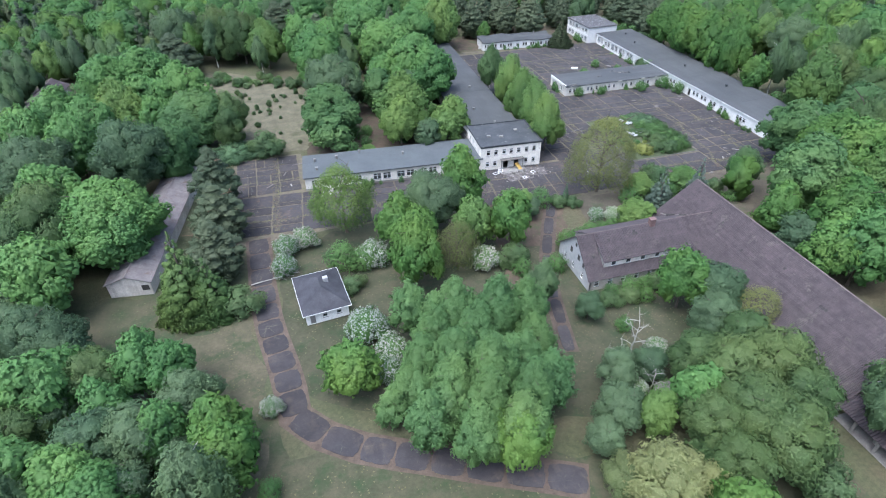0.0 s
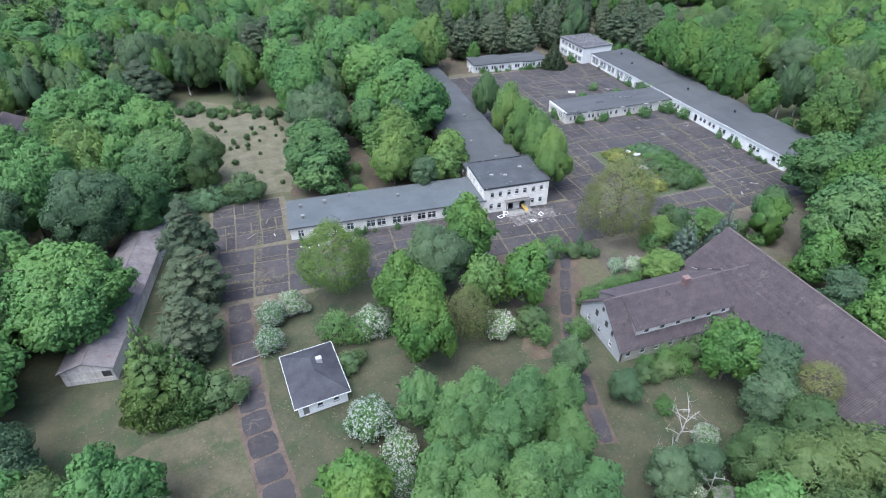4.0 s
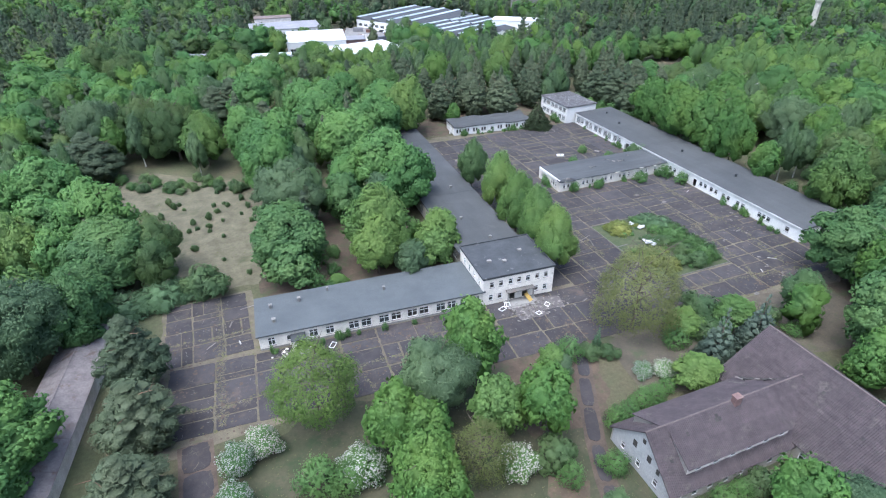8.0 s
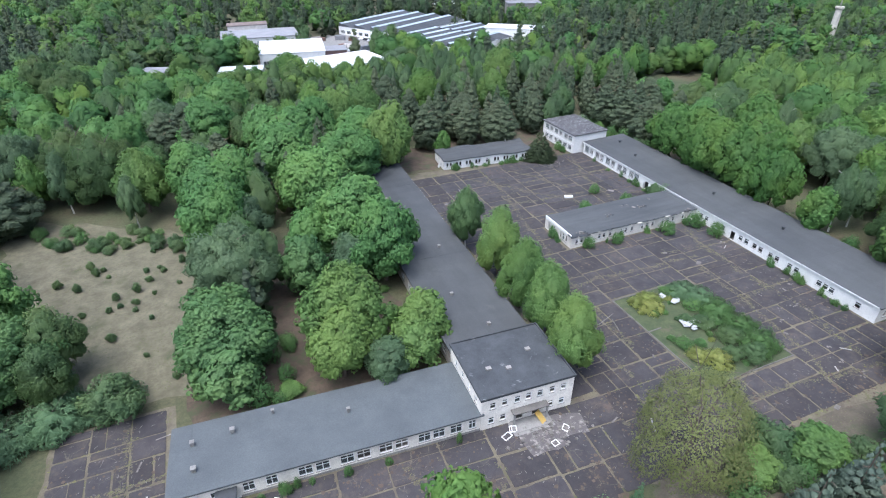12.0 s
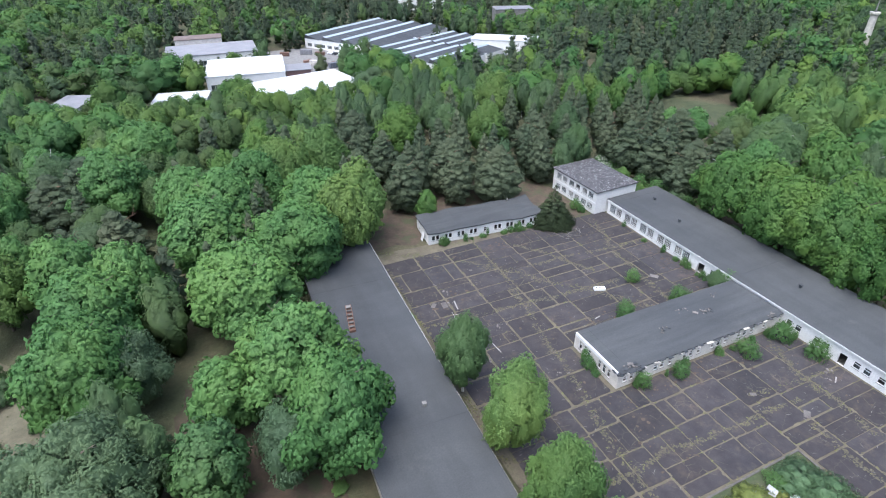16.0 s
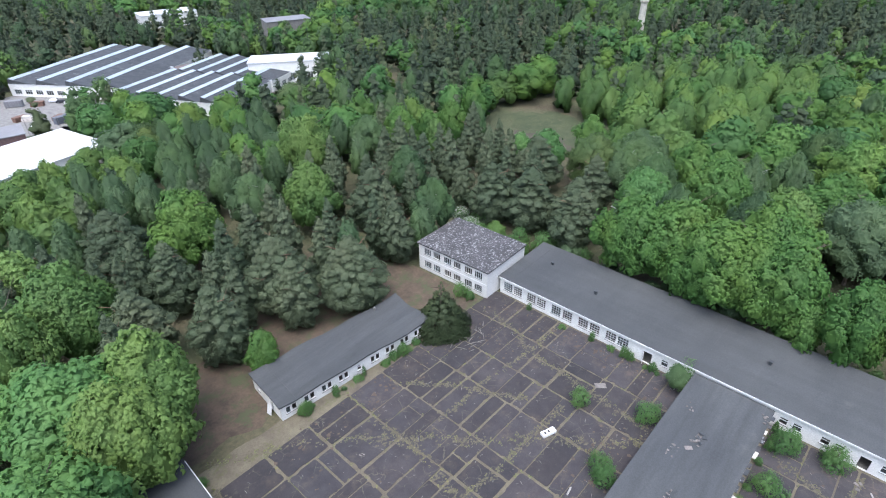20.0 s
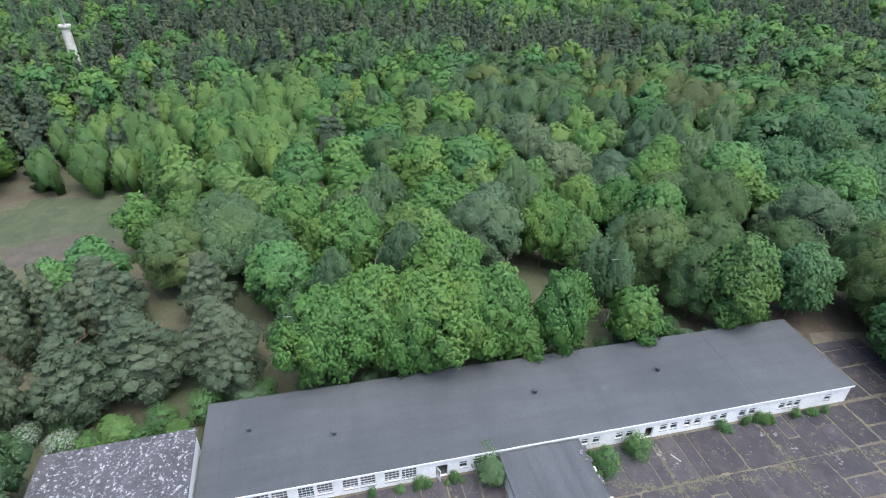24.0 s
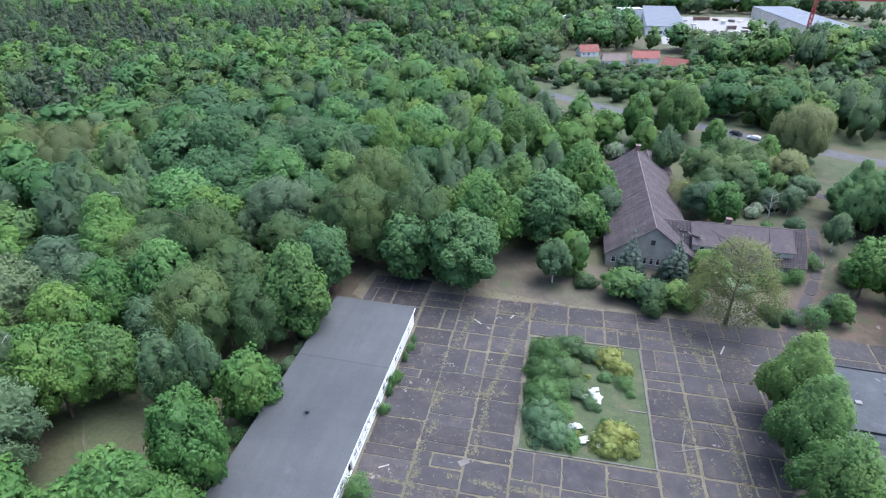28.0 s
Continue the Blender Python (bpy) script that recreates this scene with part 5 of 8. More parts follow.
# the valley's dark gap drawn with near-black pieces, every sixth one pale rubble
for i in range(26):
    f = i / 25
    part("collapsed_rafter", boxes((-0.12, -0.55, -0.06, 0.12, 0.55, 0.07)), M["rubble"] if i % 6 == 0 else M["dark"], annex,
         pose(21.6 + 8.4 * f, 10.7 - 5.4 * f, 6.75 + 1.85 * f - 0.35 * math.sin(3.1 * f), rnd.uniform(-25, 25), rnd.uniform(-15, 25), 60 + rnd.uniform(-35, 35)), "broken pieces along the sagging valley, most coloured as the gap's shade")

for ob in house.children:
    if ob.name.startswith("gable_left"):
        ob.data.materials[0] = M["wall"]
lean = thing("open_shelter", pose(65.2, 33.6, 0, 0, 0, -90), "open shelter with brown corrugated roof on concrete columns", "shelter")
part("roof_slope", course_mesh("roof_slope", 20.0, 6.6, M["tiles"], 0.4, 0.09), None, lean, pose(0, 0, 2.7, 19))
part("roof_slope", course_mesh("roof_slope", 20.0, 6.6, M["tiles"], 0.4, 0.09), None, lean, pose(20.0, 12.4, 2.7, 19, 0, 180))
part("ridge", boxes((0, 6.0, 4.8, 20.0, 6.4, 4.98), bevel=0.05), M["ridge_tiles"], lean)
for x in (2.8, 6.4, 10.0, 13.6, 17.2):
    for y in (0.5, 11.6):
        part("column", boxes((x, y, 0, x + 0.4, y + 0.4, 2.75), bevel=0.02), M["concrete"], lean)
part("floor", boxes((0.2, 0.4, 0, 19.8, 12.0, 0.1)), M["concrete"], lean)
for y in (0.55, 11.65):
    part("beam", boxes((0.1, y, 2.752, 19.9, y + 0.2, 2.86)), M["boards"], lean)

shed = gabled("long_shed", pose(-34.3, 92.2, 0, 0, 0, 82.3), 45.0, 7.8, 3.3, 4.8, "long low shed with grey-brown sheet roof", M["boards"], M["asbestos"], (), (), (), (), 0.4, 0.0, seed=71)
rb = random.Random(17)
for i in range(13):
    y0 = 0.12 + 0.585 * i
    mid_y = y0 + 0.27
    part("gable_board", boxes((-0.09, y0, 0.05 + rb.uniform(0, 0.2), -0.03, y0 + rb.uniform(0.47, 0.55), 3.25 + 1.4 * (1 - abs(mid_y - 3.9) / 3.9) - rb.uniform(0.0, 0.15)), bevel=0.008), M["boards"], shed)
for z in (0.9, 2.6):
    part("cross_rail", boxes((-0.14, 0.1, z, -0.092, 7.7, z + 0.14)), M["boards"], shed)
# dark sheet over the boards, its colour stands for the unlit hole
part("broken_opening", boxes((-0.15, 0.35, 1.3, -0.141, 1.7, 2.5)), M["dark"], shed, label="dark plate painting the shade in a broken opening")
for i in range(1, 15):
    for side in (0, 1):
        sm = pose(0, 3.9, 4.8, math.degrees(math.atan2(1.5, 3.9))) if side == 0 else pose(45.0, 3.9, 4.8, 0, 0, 180) @ pose(0, 0, 0, math.degrees(math.atan2(1.5, 3.9)))
        part("sheet_lap", boxes((3.0 * i - 0.05, -4.5, 0.004, 3.0 * i + 0.05, -0.05, 0.045)), M["asbestos"], shed, sm)
west = gabled("west_barrack", pose(-76.0, 180.0, 0, 0, 0, 90), 36.0, 9.0, 3.0, 5.4, "far barrack with dark brown roof among trees", M["wall_worn"], M["tiles"], [(2 + 3 * i, 1, 1, 1.3, 1, True, 0) for i in range(11)], (), (), (), 0.4, 0.42, seed=72)
ruin = gabled("garden_shed", pose(43.5, 39.0, 0, 0, 0, 60), 4.6, 3.4, 2.0, 3.0, "small collapsed shed overgrown by bushes", M["concrete"], M["asbestos"], (), (), (), (), 0.2, 0.0, category="shed", seed=73)

# ---- the hut with its hipped roof ----
hut = thing("hut", pose(-7.0, 75.0, 0, 0, 0, 6.0), "small white hut with dark hipped felt roof", "hut")
W, D, E = 7.6, 10.6, 2.5
for wname, ln, wm, holes in (("wall_front", W, pose(0, 0, 0), [(0.7, 0.1, 0.9, 2.0), (2.9, 1.0, 0.9, 1.1, 1), (5.4, 1.0, 0.9, 1.1, 1)]), ("wall_back", W, pose(W, D, 0, 0, 0, 180), [(3, 1, 1, 1.1, 1)]),
                             ("wall_left", D - 0.6, pose(0, D - 0.3, 0, 0, 0, -90), [(2, 1, 1, 1.1, 1), (6, 1, 1, 1.1, 1)]), ("wall_right", D - 0.6, pose(W, 0.3, 0, 0, 0, 90), [(2, 1, 1, 1.1, 1), (6, 1, 1, 1.1, 1)])):
    part(wname, wall_bm(ln, E, [(x, z, x + w, z + t) for x, z, w, t, *_ in holes]), M["wall_white"], hut, wm)
    for x, z, w, t, *rest in holes:
        if rest:
            window(hut, wm @ pose(x, 0, z), w, t, 1, True, True)
part("door", boxes((0.7, 0.12, 0.1, 1.6, 0.18, 2.1)), M["concrete"], hut, label="grey plank door")
part("floor", boxes((0.3, 0.3, 0, W - 0.3, D - 0.3, 0.12)), M["floor"], hut)
o = 0.5
hip = [(-o, -o, E), (W + o, -o, E), (W + o, D + o, E), (-o, D + o, E), (W / 2, 3.9, E + 2.2), (W / 2, D - 3.9, E + 2.2)]
part("roof", mesh_of("roof", hip + [(x, y, z - 0.12) for x, y, z in hip[:4]], [(0, 1, 4), (1, 2, 5, 4), (2, 3, 5), (3, 0, 4, 5), (1, 0, 6, 7), (2, 1, 7, 8), (3, 2, 8, 9), (0, 3, 9, 6), (6, 9, 8, 7)], M["hut_felt"]), None, hut, pose(0, 0, 0.13))
part("gutter", boxes((-o - 0.06, -o - 0.06, E - 0.02, W + o + 0.06, -o, E + 0.14), (-o - 0.06, D + o, E - 0.02, W + o + 0.06, D + o + 0.06, E + 0.14), (-o - 0.06, -o, E - 0.02, -o - 0.001, D + o, E + 0.14), (W + o + 0.001, -o, E - 0.02, W + o + 0.06, D + o, E + 0.14)), M["paint"], hut, label="white gutter all round")
part("chimney", boxes((4.6, 5.6, 3.5, 5.5, 6.4, 5.05), bevel=0.03), M["stone_white"], hut, label="small white chimney box")

# ---- the planted bed in the yard ----
bed = thing("planting_bed", pose(81.0, 112.8, 0, 0, 0, 0.5), "sunken rectangular bed with stone kerb in the yard", "planting bed")
part("soil", boxes((0.25, 0.25, 0, 19.75, 26.45, 0.09)), M["bed_grass"], bed)
part("kerb", boxes((0, 0, 0, 20, 0.25, 0.22), (0, 26.45, 0, 20, 26.7, 0.22), (0, 0.251, 0, 0.25, 26.449, 0.22), (19.75, 0.251, 0, 20, 26.449, 0.22), bevel=0.02), M["kerb"], bed)
part("cross_kerb", boxes((0.251, 15.6, 0.0, 3.2, 15.85, 0.2)), M["kerb"], bed)
rng = random.Random(77)
for cx, cy, n, sp in ((89.4, 127.2, 12, 1.75), (91.6, 133.6, 5, 0.9), (91.4, 136.3, 2, 0.4), (88.9, 137.1, 1, 0.2)):
    heap = thing("white_stone_heap" if n > 2 else "white_slab", pose(cx, cy, 0.09), "broken white stone slabs lying in the bed", "rubble", "white stone in the bed")
    for i in range(n):
        s = rng.uniform(0.35, 0.8)
        part("slab", boxes((-s, -s * 0.7, -0.08, s, s * 0.7, 0.1), bevel=0.04), M["stone_white"], heap, pose(rng.gauss(0, sp), rng.gauss(0, sp * 0.6), 0.45 + 0.02 * i, rng.uniform(-9, 9), rng.uniform(-9, 9), rng.uniform(0, 180)))

# ---- rubble and loose things in the yard ----
heap = thing("entrance_rubble", pose(51.0, 115.0, 0, 0, 0, 0), "pale rubble heap before the ruined entrance", "rubble")
for i in range(90):
    s = abs(rng.gauss(0.12, 0.08)) + 0.05
    x, y = rng.gauss(0, 3.2), rng.gauss(0, 1.5)
    part("rubble_piece", boxes((-s, -s * 0.8, -s * 0.5, s, s * 0.8, s * 0.5)), M["rubble"], heap, pose(x, y, 0.16 + s * 0.3, rng.uniform(0, 40), rng.uniform(0, 40), rng.uniform(0, 180)))
heap = thing("porch_rubble", pose(1.0, 120.0, 0, 0, 0, -3.8), "fallen plaster and laths beside the collapsed porch", "rubble")
for i in range(46):
    sz = abs(rng.gauss(0.10, 0.09)) + 0.05
    part("rubble_piece", boxes((-sz, -sz * 0.7, -sz * 0.4, sz, sz * 0.7, sz * 0.4)), rng.choice((M["rubble"], M["rubble"], M["wall"])), heap, pose(rng.gauss(0.5, 1.5), rng.gauss(0, 0.7), 0.15 + sz * 0.3, rng.uniform(0, 40), rng.uniform(0, 40), rng.uniform(0, 180)))
for i in range(7):
    part("lath", boxes((0, 0, 0, rng.uniform(0.8, 2.0), 0.10, 0.05)), rng.choice((M["boards"], M["grey_wood"])), heap, pose(rng.gauss(0.3, 1.4), rng.gauss(0, 0.6), 0.2, 0, rng.uniform(-14, 4), rng.uniform(0, 180)))
patch("rubble_dust", [(45.5, 113.2), (50, 111.8), (56.5, 113), (57.5, 116.5), (53, 118.3), (46, 118)], 0.14, M["dust"], "pale plaster dust and rubble on the asphalt", "rubble", 1.4, 0.7)
for x, y, w, a, z in ((43.6, 116.4, 1.6, 20, 0), (46.2, 117.2, 1.3, 70, 0), (53.2, 114.2, 1.3, 40, 10), (44.9, 117.6, 1.2, -15, 25), (9.5, 118.4, 1.7, 55, 0), (49.9, 112.6, 1.1, 10, 0)):
    fr_ob = thing("cast_off_window_frame", pose(x, y, 0.18, z, 0, a), "white wooden window frame thrown on the ground", "window frame", "thrown out window frames")
    part("outer_frame", boxes((0, 0, 0, w, 0.12, 0.08), (0, 0.9, 0, w, 1.02, 0.08), (0, 0.121, 0, 0.12, 0.899, 0.08), (w - 0.12, 0.121, 0, w, 0.899, 0.08)), M["paint"], fr_ob)
board = thing("yellow_board", pose(50.4, 117.0, 0.25, 38, 0, 25), "yellow board leaning on rubble", "board")
part("panel", boxes((0, 0, 0, 1.1, 2.1, 0.05), bevel=0.01), M["yellow"], board)
box_ob = thing("white_switch_box", pose(98.6, 184.0, 0.13, 0, 0, -20), "white metal cabinet lying in the yard", "cabinet")
part("body", boxes((0, 0, 0, 2.3, 0.9, 0.5), bevel=0.03), M["paint"], box_ob)
# closed box: two thin near-black plates paint the shade inside its openings
for x in (0.35, 1.0):
    part("opening", boxes((x, 0.25, 0.5, x + 0.35, 0.65, 0.506)), M["dark"], box_ob)
for x, y, s in ((113.5, 183.0, 0.9), (66.5, 193.6, 0.7), (68.5, 192.8, 0.9), (108.0, 143.5, 0.8), (104.0, 150.0, 0.5), (96.5, 101.5, 0.6), (36.2, 97.5, 0.5), (71.5, 153.0, 0.6)):
    piece = thing("pale_debris", pose(x, y, 0.13, 0, 0, x * 17 % 180), "pale scrap of sheeting on the ground", "debris")
    part("sheet", boxes((-s, -s * 0.6, 0, s, s * 0.6, 0.07), bevel=0.02), M["rubble"], piece)
wood = thing("fallen_branches", pose(108.0, 206.0, 0.1), "heap of fallen branches below the spruce", "branches")
g = np.random.default_rng(8)
for i in range(16):
    a = g.uniform(0, 6.28)
    c0 = np.array([g.normal(0, 1.8), g.normal(0, 0.9), 0.12])
    ln = g.uniform(1.0, 2.8)
    vs, qs = tube([c0, c0 + np.array([math.cos(a), math.sin(a), 0.12]) * ln * 0.5, c0 + np.array([math.cos(a), math.sin(a), 0.05]) * ln], [0.09, 0.06, 0.02], 5)
    part("branch", mesh_of("branch", vs, qs, M["grey_wood"]), None, wood)
log = thing("fallen_tree", pose(-16.5, 89.0, 0.25, 0, 0, 8), "pale fallen tree lying across the drive", "fallen tree")
vs, qs = limbs(g, 9.0, 2.0, 0.14, 8, 0.5, 1.0, 0.05, 0.5, 3)
part("trunk", mesh_of("trunk", [(v[2], v[0], 0.15 + abs(v[1]) * 0.6) for v in vs], qs, M["dead_wood"]), None, log)
for x, y, ln, a in ((73.5, 134.0, 5.0, 20), (76.0, 131.0, 3.5, 75), (72.0, 129.0, 4.0, 110)):
    pole = thing("fallen_pole", pose(x, y, 0.22, 0, 0, a), "grey pole lying in the yard", "pole")
    vs, qs = tube([(0, 0, 0), (ln, 0, 0.05)], [0.09, 0.07], 6)
    part("shaft", mesh_of("shaft", vs, qs, M["grey_wood"]), None, pole)

# ---- cars on the country road ----


def car(x, y, turn, paint, label):
    ob = thing("car", pose(x, y, 0.06, 0, 0, turn), label, "car", "cars on the country road")
    bm = bmesh.new()
    side = [(-2.2, 0.35), (2.2, 0.35), (2.25, 0.75), (1.25, 0.95), (0.55, 1.42), (-1.5, 1.45), (-2.15, 0.98), (-2.25, 0.7)]
    a = [bm.verts.new((x0, -0.88 if z < 1.2 else -0.7, z)) for x0, z in side]
    b = [bm.verts.new((x0, 0.88 if z < 1.2 else 0.7, z)) for x0, z in side]
    bm.faces.new(a)
    bm.faces.new(b[::-1])
    for i in range(8):
        j = (i + 1) % 8
        bm.faces.new([a[j], a[i], b[i], b[j]])
    bmesh.ops.bevel(bm, geom=list(bm.edges), offset=0.07, segments=2, affect="EDGES")
    part("body", bm, paint, ob)
    part("windscreen", boxes((-0.36, -0.62, -0.012, 0.36, 0.62, 0.012)), M["car_dark"], ob, pose(0.93, 0, 1.19, 0, 33.5, 0))
    for s in (-1, 1):
        part("side_window", boxes((-1.5, -0.012, 0, 0.5, 0.012, 0.34)), M["car_dark"], ob, pose(0, s * 0.80, 1.02, s * 21, 0, 0))
        part("headlight", boxes((2.2, s * 0.6 - 0.16, 0.62, 2.27, s * 0.6 + 0.16, 0.76)), M["paint"], ob)
    for wx in (-1.4, 1.4):
        for s in (-1, 1):
            bm = bmesh.new()
            bmesh.ops.create_cone(bm, cap_ends=True, segments=14, radius1=0.33, radius2=0.33, depth=0.22)
            w = part("wheel", bm, M["tyre"], ob, pose(wx, s * 0.8, 0.33, 90))
            bm = bmesh.new()
            bmesh.ops.create_cone(bm, cap_ends=True, segments=10, radius1=0.2, radius2=0.18, depth=0.24)
            part("rim", bm, M["paint"], w)
    return ob


car(31.2, -13.2, -34, M["car_white"], "white estate car on the country road")
car(36.2, -17.2, 146, M["car_dark"], "dark car on the country road")

# ---- houses, halls and the factory in the distance ----
for x, y, ln, dp, a, mt, lb in ((84, -162, 11, 8, 20, "red_roof", "white house with red tiled roof"), (69, -136, 12, 7, 10, "brown_roof", "low white house with brown roof"),
                                (50, -147, 14, 8, 5, "red_roof", "white house with bright red roof"), (35, -124, 13, 8, -25, "red_roof", "white cottage with red hipped roof")):
    gabled("house", pose(x, y, 0, 0, 0, a), ln, dp, 3.0, 6.2, lb, M["paint"], M[mt], [(1.2 + 3 * i, 1, 1.2, 1.3, 2, True, 0) for i in range(3)], [(1.2 + 3 * i, 1, 1.2, 1.3, 2, True, 0) for i in range(3)], [(1.5, 1, 1, 1.2, 1, True, 0)], [(1.5, 1, 1, 1.2, 1, True, 0)], category="house", glass=1.0)


FOOT = []


def far_hall(x, y, ln, dp, h, a, roof, label, wall="paint", n=6, rise=0.0):
    FOOT.append((x, y, ln, dp, a))
    return flat_block("hall", pose(x, y, 0, 0, 0, a), ln, dp, h, label, M[wall], M[roof], [(1.5 + (ln - 3) / n * i, 1.2, (ln - 3) / n * 0.55, h * 0.35, 2, False, 0) for i in range(n)],
                      [(1.5 + (ln - 3) / n * i, 1.2, (ln - 3) / n * 0.55, h * 0.35, 2, False, 0) for i in range(n)], (), (), rise, 0.3, glass=1.0, seed=int(x + 300))


far_hall(14, -345, 26, 115, 6, -4, "slate_blue", "grey-roofed hall in the far storage yard")
far_hall(-72, -335, 28, 135, 8, 4, "slate_blue", "large hall with slate grey roof and pale walls", "wall_worn", 5)
far_hall(46, -318, 18, 12, 8, 10, "white_roof", "white block building far off")
far_hall(100, -280, 14, 10, 6, 20, "white_roof", "white house far off among trees")
far_hall(39, 372, 33, 26, 7, -8, "white_roof", "white hall with pale roof in the works", "wall_white", 5, 1.5)
far_hall(73, 372, 11, 12, 6, -8, "grey_roof", "small brick-red annex of the white hall", "brick", 3)
far_hall(60, 336, 40, 26, 5, 12, "white_roof", "wide white flat roof in the works", "wall_white", 6)
far_hall(24, 424, 44, 28, 6, -3, "grey_roof", "grey-roofed workshop in the works", "wall_white", 6)
far_hall(30, 456, 24, 12, 8, -3, "brown_roof", "tan-roofed hall behind the workshop", "boards", 4)
far_hall(17, 352, 20, 14, 4, -12, "white_roof", "low white pavilion among trees", "wall_white", 4)
far_hall(-20, 362, 12, 18, 4, -20, "grey_roof", "low pale roof among trees", "wall_white", 3)
far_hall(172, 384, 34, 14, 9, -38, "white_roof", "white factory office block", "wall_white", 8)
far_hall(196, 548, 34, 18, 8, -10, "white_roof", "distant white hall beyond the works", "wall_white", 5)
far_hall(218, 440, 24, 14, 13, -20, "grey_roof", "tall grey-roofed factory building", "concrete", 5)


def sawtooth(x, y, ln, dp, h, a, teeth, label):
    """A factory hall: low teeth with a dark slope and an upright row of glass each."""
    FOOT.append((x, y, ln, dp, a))
    ob = thing("factory_hall", pose(x, y, 0, 0, 0, a), label, "factory")
    for wname, wl, wm in (("wall_front", ln, pose(0, 0, 0)), ("wall_back", ln, pose(ln, dp, 0, 0, 0, 180)), ("wall_left", dp - 0.6, pose(0, dp - 0.3, 0, 0, 0, -90)), ("wall_right", dp - 0.6, pose(ln, 0.3, 0, 0, 0, 90))):
        hs = [(2 + 5 * i, 1.0, 3.2, h - 3.0) for i in range(int((wl - 3) / 5))]
        part(wname, wall_bm(wl, h, [(p0, q, p0 + w, q + t) for p0, q, w, t in hs]), M["wall_white"], ob, wm)
        for p0, q, w, t in hs:
            window(ob, wm @ pose(p0, 0, q), w, t, 3, True, True, 0, False)
    part("floor", boxes((0.3, 0.3, 0, ln - 0.3, dp - 0.3, 0.12)), M["floor"], ob)
    w = ln / teeth
    for i in range(teeth):
        t = part("roof_tooth", mesh_of("roof_tooth", [(0, 0, 0), (w, 0, 0), (0.6, 0, 2.2), (0, dp, 0), (w, dp, 0), (0.6, dp, 2.2)], [(0, 1, 2), (3, 5, 4), (1, 4, 5, 2), (0, 3, 4, 1), (0, 2, 5, 3)], M["felt_dark"]), None, ob, pose(i * w, 0, h + 0.004))
        part("glazing_band", boxes((0.0, 0.3, 0.0, 0.17 * w, dp - 0.3, 0.12), bevel=0.03), M["skylight"], t, pose(0.62, 0, 2.22, 0, math.degrees(math.atan2(2.2, w - 0.6)), 0))
        for k in (0, 1):
            part("verge", boxes((0.3, k * dp - 0.15, 0.0, w, k * dp + 0.15, 0.3)), M["white_roof"], t)
    return ob


far_hall(128, 424, 46, 12, 4.4, -24, "brown_roof", "flat brown-roofed lane building between the factory halls", "wall_white", 8)
sawtooth(98, 448, 54, 34, 4.8, -57, 4, "white factory hall with sawtooth roof lights")
sawtooth(126, 466, 54, 34, 4.8, -57, 4, "white factory hall with sawtooth roof lights")
sawtooth(121, 396, 48, 34, 4.8, -64, 5, "white factory hall with glazed sawtooth roof")
sawtooth(152, 408, 46, 30, 4.8, -64, 5, "white factory hall with glazed sawtooth roof")
mast = thing("concrete_tower", pose(341, 287, 0), "slender pale concrete tower above the woods", "tower")
vs, qs = tube([(0, 0, 0), (0, 0, 14), (0, 0, 22)], [2.0, 1.75, 1.6], 12)
part("shaft", mesh_of("shaft", vs, qs, M["wall_worn"]), None, mast)
vs, qs = tube([(0, 0, 22.01), (0, 0, 22.8), (0, 0, 23.6), (0, 0, 23.7)], [1.7, 2.3, 2.3, 1.2], 12)
part("head", mesh_of("head", vs, qs, M["wall_worn"]), None, mast)
vs, qs = tube([(0, 0, 23.5), (0, 0, 30.0)], [0.35, 0.2], 8)
part("aerial", mesh_of("aerial", vs, qs, M["concrete"]), None, mast)
crane = thing("tower_crane", pose(-52, -228, 0), "red lattice tower crane far off", "crane")
for z in range(8):
    for a, b in (((-0.8, -0.8), (0.8, -0.8)), ((0.8, -0.8), (0.8, 0.8)), ((0.8, 0.8), (-0.8, 0.8)), ((-0.8, 0.8), (-0.8, -0.8))):
        vs, qs = tube([(*a, z * 3.0), (*b, z * 3.0 + 3.0)], [0.16, 0.16], 4)
        part("brace", mesh_of("brace", vs, qs, M["crane_red"]), None, crane)
for a in ((-0.8, -0.8), (0.8, -0.8), (0.8, 0.8), (-0.8, 0.8)):
    part("mast_leg", boxes((a[0] - 0.2, a[1] - 0.2, 0, a[0] + 0.2, a[1] + 0.2, 24)), M["crane_red"], crane)
part("jib", boxes((-48, -0.6, 24, 46, 0.6, 25.2)), M["crane_red"], crane, pose(0, 0, 0, 0, 0, 172))
part("counterweight", boxes((-48, -1.0, 22, -44, 1.0, 24)), M["concrete"], crane, pose(0, 0, 0, 0, 0, 172))
silo = thing("yellow_silo", pose(-92, -218, 0), "yellow works container far off", "container")
part("body", boxes((-4, -3, 0, 8, 3, 6), bevel=0.2), M["yellow"], silo)

